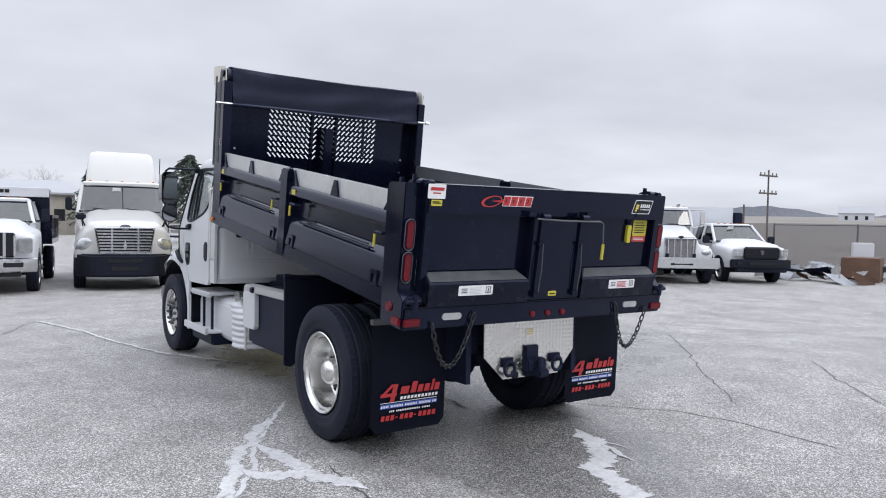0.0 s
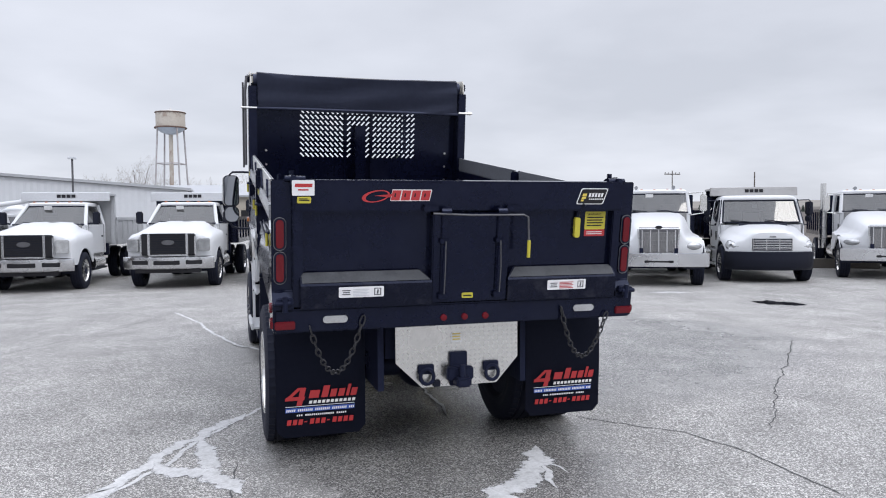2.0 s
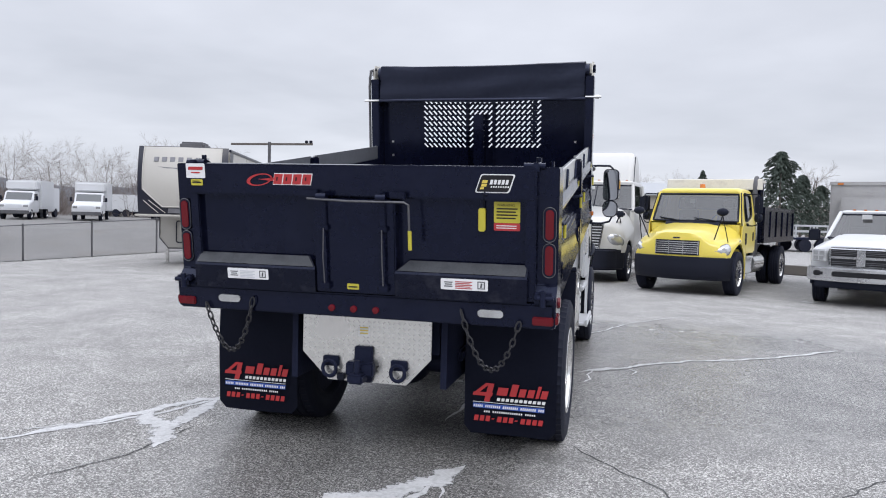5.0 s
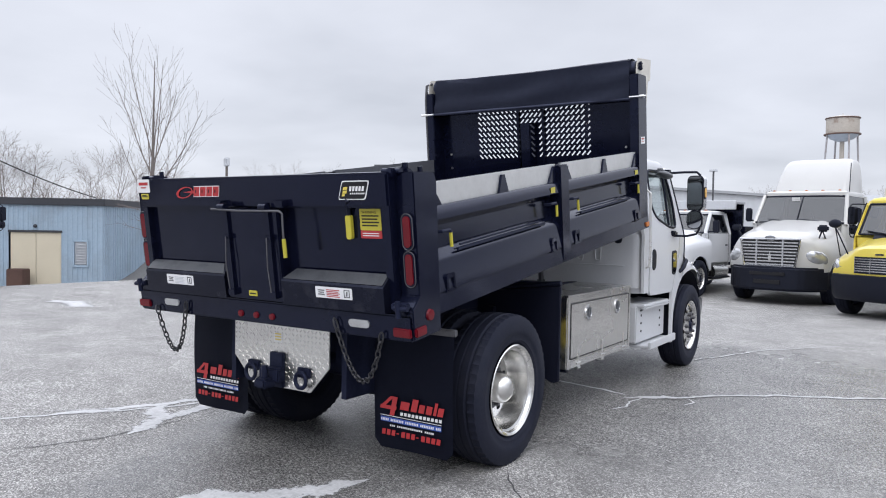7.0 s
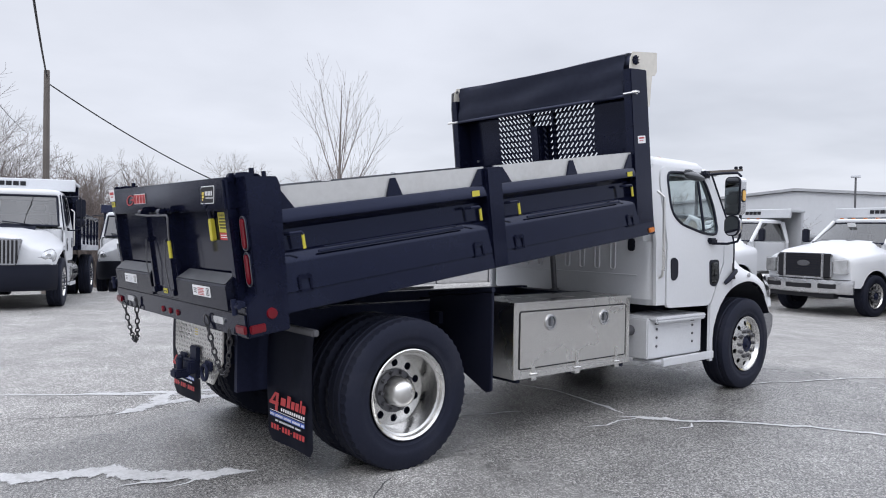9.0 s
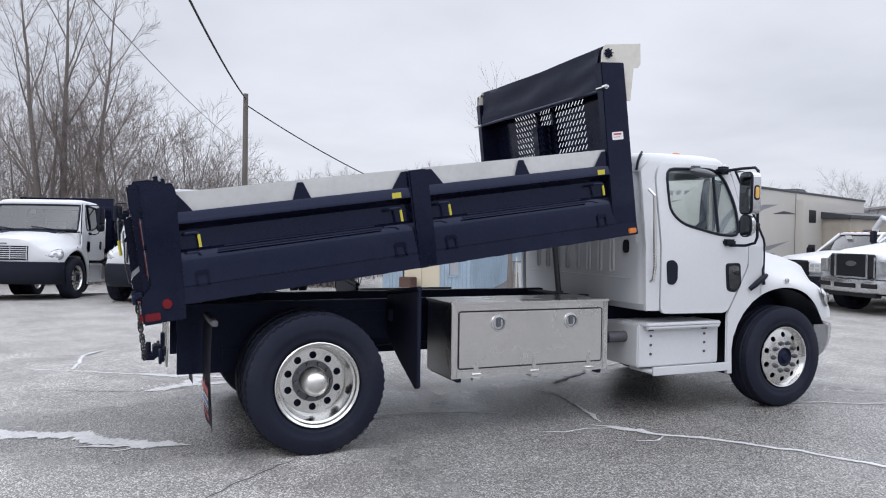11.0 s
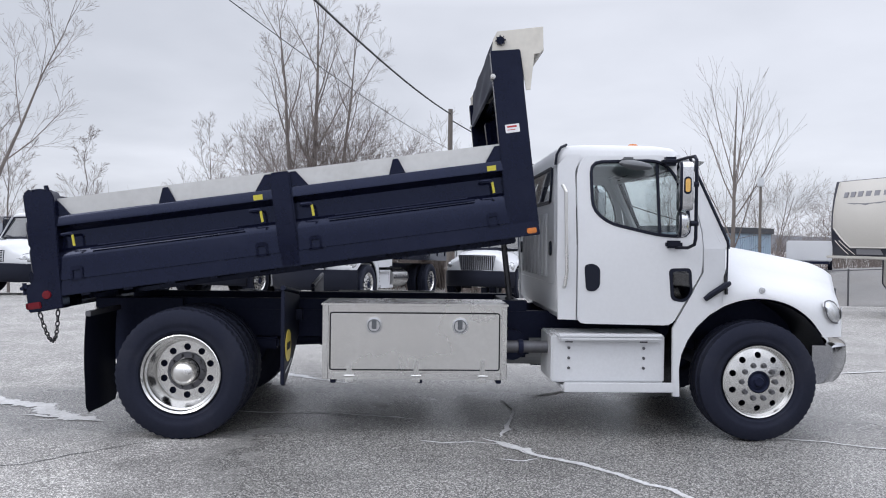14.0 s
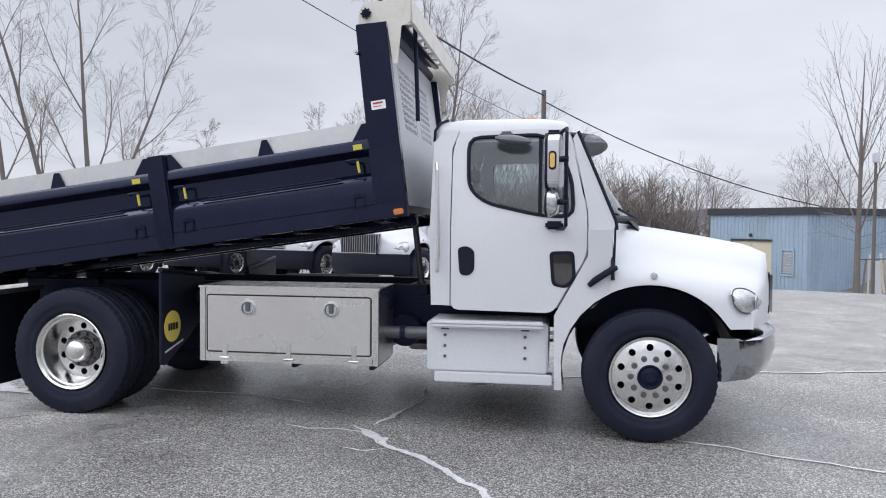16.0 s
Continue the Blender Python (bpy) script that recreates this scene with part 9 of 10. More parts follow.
def warehouse():
    s = thing("warehouse", pose(0, 0, 0), "long low white metal warehouse with a shallow gable", "building")
    y, x0, xm, x1 = 74.5, -57.0, -30.8, -4.6
    g = Geo()
    n = 174
    rows = [[], []]
    for i in range(n + 1):
        x = x0 + (x1 - x0) * i / n
        top = 4.35 + 2.1 * (1 - abs(x - xm) / 26.2)
        off = 0.02 if i % 2 else 0.0
        rows[0].append((x, y - off, -0.4)); rows[1].append((x, y - off, top))
    g.grid(rows)
    part("wall", g, WALLW, s, "white ribbed metal gable wall", 0)
    g = Geo()
    g.box((x0, y, -0.4), (x0 + 0.2, y + 60, 4.4)); g.box((x1 - 0.2, y, -0.4), (x1, y + 60, 4.4))
    part("wall", g, WALLW, s)
    g = Geo()
    g.prism([(x0 - 0.3, 4.35), (xm, 6.5), (x1 + 0.3, 4.35), (x1 + 0.3, 4.62), (xm, 6.78), (x0 - 0.3, 4.62)], y - 0.35, y + 60, "y", 0.0)
    part("roof", g, ROOFG, s, "shallow grey metal roof")
    g = Geo()
    g.box((xm - 1.2, y - 0.5, 2.7), (xm - 0.7, y - 0.1, 3.2), 0.02)
    part("wall_vent", g, FASCIA, s)


warehouse()


def container():
    a = 24.5
    t = thing("storage_cabin", pose(-11.55, 19.4, -0.25, 0, 0, 12), "weathered tan storage cabin with a dark roof edge", "cabin")
    g = Geo()
    g.box((-1.4, 0, 0.1), (1.4, 6.0, 2.5), 0.02)
    c = part("cabin_shell", g, TANBOX, t)
    g = Geo()
    g.prism([(-1.5, 2.5), (1.5, 2.5), (1.5, 2.6), (0, 2.78), (-1.5, 2.6)], -0.12, 6.1, "y", 0.01)
    part("roof", g, FASCIA, t, "dark roof edge")
    pieces("door_panel", [((x - 0.1, -0.03, 0.3), (x + 0.1, 0.0, 2.4)) for x in (-0.5, 0.35)] + [((1.4, 0.8, 0.2), (1.43, 1.7, 2.1))], material("cabin_brown", (0.16, 0.13, 0.11), 0.7, var=0.1), c, 0.005)
    g = Geo()
    for i in range(9):
        g.box((1.6 + i * 0.12, 0.2, 0.1), (1.64 + i * 0.12, 0.24, 1.0))
    g.box((1.55, 0.19, 0.95), (2.65, 0.25, 1.02))
    part("railing", g, TANBOX, t)
    g = Geo()
    g.box((-1.5, -0.2, 0.0), (1.5, 6.1, 0.18), 0.01)
    part("skirting", g, CHASSIS, t)


container()


# ---- scrap heap, fences, far field ----
def scrap():
    rnd = random.Random(9)
    mats = (DARK_STEEL, GREYPAINT, CHASSIS, material("scrap_rust", (0.13, 0.075, 0.05), 0.9, var=0.3), GREYPAINT, BOXGREY, WHITE)
    for i in range(46):
        x, y = 21.2 + rnd.uniform(0, 5.4), 9.6 - rnd.uniform(-1.6, 3.4)
        h = rnd.uniform(0.1, 0.7)
        t = thing("scrap_panel", pose(x, y, ground_z(x, y) + h * 0.5, rnd.uniform(-60, 60), rnd.uniform(-25, 25), rnd.uniform(0, 360)), "bent scrap body panel on the heap", "scrap", "scrap heap")
        g = Geo()
        w, d, bend = rnd.uniform(0.5, 1.5), rnd.uniform(0.3, 0.75), rnd.uniform(0.4, 2.2)
        rows = [[(w * (a / 8 - 0.5) * (1 - 0.25 * (b / 6) ** 2), d * math.sin(bend * (b / 6 - 0.5)) / bend, d * (1 - math.cos(bend * (b / 6 - 0.5))) / bend + 0.12 * w * (a / 8 - 0.5) ** 2 + (0.02 if b == 3 else 0)) for a in range(9)] for b in range(7)]
        g.grid(rows)
        bmesh.ops.solidify(g.bm, geom=g.bm.faces[:], thickness=0.02)
        part("panel", g, mats[i % len(mats)], t)
    t = thing("steel_bin", pose(23.6, 8.3, ground_z(23.6, 8.3), 0, 0, 20), "rusty steel bin beside the scrap heap", "bin")
    g = Geo()
    g.box((-0.7, -0.6, 0), (0.7, 0.6, 0.85), 0.03)
    part("shell", g, mats[3], t)
    t = thing("old_washer", pose(24.8, 8.9, ground_z(24.8, 8.9), 0, 0, 30), "discarded white appliance on the scrap heap", "appliance")
    g = Geo()
    g.box((-0.35, -0.35, 0), (0.35, 0.35, 1.35), 0.03)
    part("shell", g, WHITE, t)
    t = thing("bent_frame", pose(25.0, 7.2, ground_z(25, 7.2)), "bent steel door frame leaning on scrap", "frame")
    g = Geo()
    g.tube([(0, 0, 0), (0.2, 0.3, 1.0), (0.6, 0.7, 1.2), (1.2, 1.2, 0.9), (1.4, 1.4, 0)], 0.05, 6)
    g.tube([(0.6, -0.3, 0), (0.7, 0.1, 0.9), (1.3, 0.5, 0.7), (1.7, 0.9, 0.1)], 0.04, 6)
    part("frame", g, CHASSIS, t)


scrap()


def mesh_material():
    """Chain-link: thin wires with gaps."""
    m = bpy.data.materials.new("chain_link")
    m.use_nodes = True
    n, l = m.node_tree.nodes, m.node_tree.links
    p = n["Principled BSDF"]
    p.inputs["Base Color"].default_value, p.inputs["Metallic"].default_value, p.inputs["Roughness"].default_value = (0.3, 0.3, 0.31, 1), 0.6, 0.5
    tr, mix, out = n.new("ShaderNodeBsdfTransparent"), n.new("ShaderNodeMixShader"), n["Material Output"]
    mix.inputs[0].default_value = 0.16
    l.new(tr.outputs[0], mix.inputs[1]); l.new(p.outputs[0], mix.inputs[2]); l.new(mix.outputs[0], out.inputs[0])
    return m


LINK = mesh_material()


def fence(pts, h, label):
    t = thing("chain_link_fence", pose(0, 0, 0), label, "fence")
    prev = None
    for x, y in pts:
        z = ground_z(x, y)
        g = Geo()
        g.cyl((x, y, z), (x, y, z + h + 0.06), 0.035, n=8)
        part("post", g, DARK_STEEL, t)
        if prev:
            g = Geo()
            g.tube([(prev[0], prev[1], prev[2] + h), (x, y, z + h)], 0.022, 5)
            part("top_rail", g, DARK_STEEL, t)
            g = Geo()
            g.face([(prev[0], prev[1], prev[2] + 0.03), (x, y, z + 0.03), (x, y, z + h), (prev[0], prev[1], prev[2] + h)])
            part("mesh", g, LINK, t, "galvanised wire mesh", 0)
        prev = (x, y, z)


fence([(-24.9 + i * 1.92, 15.5 + i * 1.45) for i in range(9)], 1.4, "low chain-link fence beyond the trailer")
fence([(26.5 + i * 1.1, 13.5 - i * 3.0) for i in range(7)] , 2.0, "chain-link fence behind the scrap heap")


def bank():
    """The rough field beyond the fence, rising to a far ridge."""
    rows = []
    for j in range(14):
        r = 30 + 4.5 * j ** 1.75
        row = []
        for i in range(56):
            a = math.radians(-6 + i * 1.9)
            x, y = r * math.sin(math.radians(104) - a), r * math.cos(math.radians(104) - a)
            z = -0.22 + 0.9 * smoothstep((r - 31) / 9) + 0.021 * max(0, r - 60) + 0.25 * noise.noise((x * 0.07, y * 0.07, 0)) * smoothstep((r - 30) / 6)
            fade = smoothstep((x - 22) / 8)
            row.append((x, y, -0.3 + (z + 0.3) * fade))
        rows.append(row)
    for name, some, mat, label in (("field_bank", rows[:8], FIELD, "rough brown dry-grass bank beyond the lot"), ("far_field", rows[7:], STUBBLE, "pale tan winter field rising to the ridge")):
        g = Geo()
        g.grid(some)
        bmesh.ops.recalc_face_normals(g.bm, faces=g.bm.faces[:])
        tagged(part(name, g, mat, None, smooth=180), label, "field", kind="structure")


bank()


def ridge(name, r, h, a0, a1, seed, mat, label):
    rnd = random.Random(seed)
    g = Geo()
    top, bot = [], []
    n = 160
    for i in range(n + 1):
        a = math.radians(a0 + (a1 - a0) * i / n)
        k = 0.75 + 0.25 * math.sin(i * 0.11 + seed) + 0.12 * math.sin(i * 0.37) + rnd.uniform(-0.05, 0.05)
        x, y = r * math.sin(a), r * math.cos(a)
        bot.append((x, y, -3)); top.append((x, y, h * k))
    g.grid([bot, top])
    tagged(part(name, g, mat, None, smooth=0), label, "backdrop", kind="structure")


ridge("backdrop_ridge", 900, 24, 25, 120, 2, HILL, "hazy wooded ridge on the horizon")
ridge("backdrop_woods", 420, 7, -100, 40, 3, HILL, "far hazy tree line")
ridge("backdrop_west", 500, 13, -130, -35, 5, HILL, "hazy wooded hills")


def far_house():
    t = thing("farm_house", pose(202, 98, 3.7, 0, 0, 28) @ Matrix.Diagonal((0.6, 0.6, 0.62, 1)), "white gabled farmhouse far across the field", "house")
    g = Geo()
    g.prism([(-4.5, 0), (4.5, 0), (4.5, 4.2), (-4.5, 4.2)], -7, 7, "y")
    part("wall", g, WALLW, t)
    g = Geo()
    g.prism([(-5, 4.1), (0, 7.2), (5, 4.1)], -7.4, 7.4, "y")
    part("roof", g, ROOFG, t, "grey gabled roof")
    for y in (-4, 0, 4):
        g = Geo()
        g.box((-4.56, y - 0.6, 1.3), (-4.5, y + 0.6, 2.9))
        part("window", g, D_DARK, t)


far_house()


def lot_z(x, y):
    """The level lot beyond the fence behind the trailer."""
    d = (x + 25.3) * -0.603 + (y - 15.2) * 0.798
    k = smoothstep((d - 0.5) / 8)
    return (ground_z(x, y) + 0.02) * (1 - k) + 0.2 * k


def cargo_trailer(x, y, yaw, ln, label, h=2.4):
    t = thing("cargo_trailer", pose(x, y, lot_z(x, y) if x < -28 else ground_z(x, y), 0, 0, yaw), label, "trailer", "white trailers beyond the fence")
    g = Geo()
    g.box((-ln / 2, -1.1, 0.5), (ln / 2, 1.1, h), 0.06)
    part("body", g, WHITE, t)
    for x0 in (-0.5, 0.5):
        for sy in (1, -1):
            part("wheel", Geo().cyl((x0, sy * 0.9, 0.36), (x0, sy * 1.12, 0.36), 0.36, n=18), RUBBER, t)
    g = Geo()
    g.box((-ln / 2, -1.0, 0.4), (ln / 2 + 1.2, 1.0, 0.52))
    part("frame", g, CHASSIS, t)


def flat_trailer(x, y, yaw, ln):
    t = thing("flat_trailer", pose(x, y, ground_z(x, y), 0, 0, yaw), "low dark flat-deck trailer with side rails", "trailer")
    part("deck", Geo().box((-ln / 2, -1.05, 0.68), (ln / 2, 1.05, 0.8), 0.02), CHASSIS, t)
    pieces("stake", [((-ln / 2 + ln * i / 6 - 0.03, sy * 1.02 - 0.03, 0.8), (-ln / 2 + ln * i / 6 + 0.03, sy * 1.02 + 0.03, 1.5)) for i in range(7) for sy in (1, -1)], GALV, t)
    pieces("side_rail", [((-ln / 2, sy * 1.02 - 0.02, z), (ln / 2, sy * 1.02 + 0.02, z + 0.09)) for z in (1.1, 1.42) for sy in (1, -1)], GALV, t, 0.01, "pale steel side rail")
    for x0 in (-0.5, 0.5):
        for sy in (1, -1):
            part("wheel", Geo().cyl((x0, sy * 0.85, 0.36), (x0, sy * 1.08, 0.36), 0.36, n=18), RUBBER, t)


flat_trailer(11.3, 41.0, 20, 6.5)
flat_trailer(14.6, 42.5, 20, 6.5)
cargo_trailer(-34.4, 24.1, -30, 5.0, "plain low white enclosed cargo trailer", 1.62)
cargo_trailer(-45.0, 56.0, 10, 4.6, "short white enclosed trailer beyond the fence", 2.1)


def rough_ground():
    """Grey gravel beyond the fence behind the shed, rising to a level lot."""
    a, b, out = Vector((-26.6, 15.2)), Vector((-12.0, 26.2)), Vector((-0.603, 0.798))
    g = Geo()
    rows = []
    for j in range(20):
        d = 70 * (j / 19) ** 1.5
        row = []
        for i in range(28):
            p = a.lerp(b, -0.05 + 1.6 * i / 27) + out * d
            row.append((p.x, p.y, lot_z(p.x, p.y) + 0.12 * noise.noise((p.x * 0.2, p.y * 0.2, 4)) * smoothstep(d / 5) * (1 - smoothstep((d - 8) / 8))))
        rows.append(row)
    g.grid(rows)
    bmesh.ops.recalc_face_normals(g.bm, faces=g.bm.faces[:])
    if sum(f.normal.z for f in g.bm.faces) < 0:
        bmesh.ops.reverse_faces(g.bm, faces=g.bm.faces[:])
    tagged(part("gravel_lot", g, GRAVEL, None, smooth=180), "grey gravel lot beyond the fence", "ground", kind="structure")


rough_ground()


def far_box_truck(x, y, fx, fy, label):
    """A white cab with a box body, parked beyond the fence."""
    n = math.hypot(fx, fy)
    t = thing("box_truck", Matrix.Translation((x, y, lot_z(x, y))) @ pose(0, 0, 0, 0, 0, math.degrees(math.atan2(-fx, fy))) @ Matrix.Diagonal((1.0, 1.0, 0.95, 1)), label, "truck", "trucks beyond the fence")
    g = Geo()
    g.prism([(-1.9, 0.5), (1.0, 0.5), (1.08, 0.75), (1.02, 1.12), (0.75, 1.26), (-0.15, 1.4), (-0.62, 2.02), (-0.85, 2.12), (-1.9, 2.14)], -0.95, 0.95, "x", 0.07, seg=3)
    cab = part("cab", g, WHITE, t)
    part("windscreen", Geo().prism([(-0.13, 1.42), (-0.6, 2.0), (-0.63, 1.98), (-0.18, 1.4)], -0.82, 0.82, "x"), SCREEN, cab)
    part("windscreen_back", Geo().prism([(-0.19, 1.41), (-0.64, 1.98), (-0.66, 1.96), (-0.22, 1.4)], -0.81, 0.81, "x"), INTERIOR, cab)
    pieces("side_window", [((sx * 0.955 - 0.006, -1.35, 1.42), (sx * 0.955 + 0.006, -0.5, 1.92)) for sx in (1, -1)], D_DARK, cab, 0.004)
    part("grille", Geo().box((-0.5, 1.04, 0.82), (0.5, 1.09, 1.1), 0.02), GREYPAINT, cab)
    pieces("headlight", [((sx * 0.74 - 0.15, 0.98, 0.9), (sx * 0.74 + 0.15, 1.07, 1.08)) for sx in (1, -1)], CLEARLENS, cab, 0.02)
    part("bumper", Geo().box((-0.95, 1.0, 0.42), (0.95, 1.14, 0.68), 0.03), DARK_STEEL, cab)
    part("box_body", Geo().box((-1.1, -6.0, 0.75), (1.1, -1.95, 2.95), 0.03), WHITE, t, "plain white box body")
    part("box_peak", Geo().box((-1.0, -2.0, 2.2), (1.0, -1.0, 2.9), 0.1, seg=3), WHITE, t)
    part("frame", Geo().box((-0.5, -5.9, 0.45), (0.5, 0.6, 0.72)), CHASSIS, t)
    for y0 in (0.25, -4.4):
        for sx in (1, -1):
            plain_wheel(t, sx * 0.84, y0, 0.4, 0.24, None, False)
    side_mirror(t, 0.95, -0.35, 1.55, 0.2, 0.32, 0.16)


far_box_truck(-36.2, 40.2, 0.55, -0.83, "white box truck with a peaked box body")
far_box_truck(-40.2, 38.0, 0.5, -0.85, "white box truck beside the fence")
far_box_truck(-31.6, 45.4, 0.35, -0.93, "white box truck parked farther off")


def far_vans():
    """White vans parked beyond the far fence."""
    for i, (x, y) in enumerate(((-34.4, 47.2), (-36.5, 49.6), (-44.0, 43.0))):
        t = thing("parked_van", Matrix.Translation((0, 0, lot_z(x, y) - ground_z(x, y))) @ Matrix.Translation((x, y, ground_z(x, y))) @ pose(0, 0, 0, 0, 0, 204), "white van parked beyond the fence", "van", "vans beyond the fence")
        g = Geo()
        g.prism([(-4.2, 0.45), (0.9, 0.45), (1.0, 0.95), (0.7, 1.2), (0.0, 1.32), (-0.45, 2.1), (-0.8, 2.35), (-4.2, 2.4)], -0.95, 0.95, "x", 0.06)
        b = part("body", g, WHITE, t)
        g = Geo()
        g.prism([(0.03, 1.34), (-0.42, 2.06), (-0.44, 2.06), (0.0, 1.34)], -0.8, 0.8, "x")
        part("windscreen", g, D_DARK, b)
        pieces("window", [((-0.96, -1.3, 1.35), (-0.955, -0.35, 1.95)), ((0.955, -1.3, 1.35), (0.96, -0.35, 1.95))], D_DARK, b)
        g = Geo()
        g.box((-0.6, 0.93, 0.72), (0.6, 1.01, 0.95), 0.01)
        part("grille", g, D_DARK, b)
        for y0 in (0.1, -3.2):
            for sx in (1, -1):
                g = Geo()
                g.cyl((sx * 0.75, y0, 0.36), (sx * 0.98, y0, 0.36), 0.36, n=16)
                part("wheel", g, RUBBER, t)


far_vans()


def kerb_logs():
    for i, (x, y, yaw) in enumerate(((9.5, 19.5, -35), (13.5, 17.0, -32), (5.5, 21.5, -25), (17.5, 14.6, -33))):
        t = thing("timber_barrier", pose(x, y, ground_z(x, y), 0, 0, yaw), "low dark timber guard rail at the lot's edge", "barrier", "timber guard rails")
        g = Geo()
        g.prism([(-0.25, 0), (0.25, 0), (0.18, 0.3), (-0.18, 0.3)], -2.0, 2.0, "x", 0.02)
        part("block", g, material("weathered_timber", (0.1, 0.09, 0.08), 0.9, var=0.25, bump=0.4, bump_scale=20), t)


kerb_logs()


def leaning_boards():
    t = thing("board_stack", pose(-25.4, 15.7, ground_z(-25.4, 15.7), 0, 0, 70) @ Matrix.Diagonal((0.7, 0.7, 0.8, 1)), "old planks and a pale door leaning by the tree", "boards")
    for i, (x, w, h, mat) in enumerate(((0.2, 0.12, 1.9, BARK), (0.5, 0.1, 2.1, DOORTAN), (0.75, 0.5, 1.7, WALLW), (1.3, 0.12, 2.0, DOORTAN), (1.5, 0.4, 1.5, TANBOX))):
        g = Geo()
        g.box((x, -0.03, 0), (x + w, 0.03, h), 0.005, pose(0, 0, 0, -14 + i * 3, 6 - i * 4, 0))
        part("board", g, mat, t)


leaning_boards()


def low_house(x, y, w, z_eave, z_ridge, label):
    """A low building past the lot, its long eave towards it."""
    t = thing("low_house", pose(x, y, -0.2), label, "house", "low roofs behind the row")
    part("wall", Geo().box((-w / 2 + 0.4, 0, 0), (w / 2 - 0.4, 7.2, z_eave + 0.2), 0.02), TANBOX, t)
    part("roof", Geo().prism([(-0.5, z_eave + 0.1), (3.6, z_ridge + 0.2), (7.7, z_eave + 0.1), (7.7, z_eave + 0.3), (3.6, z_ridge + 0.42), (-0.5, z_eave + 0.3)], -w / 2, w / 2, "x", 0.01), ROOFG, t, "grey shingled roof")
    pieces("window", [((q - 0.5, -0.02, 1.4), (q + 0.5, 0.0, 2.6)) for q in (-w * 0.3, 0, w * 0.3)], D_DARK, t, 0.005)


low_house(3.9, 79.0, 9.0, 3.95, 5.2, "low building with a broad grey roof")
low_house(-4.2, 80.5, 6.5, 4.05, 5.1, "small house with a grey roof")


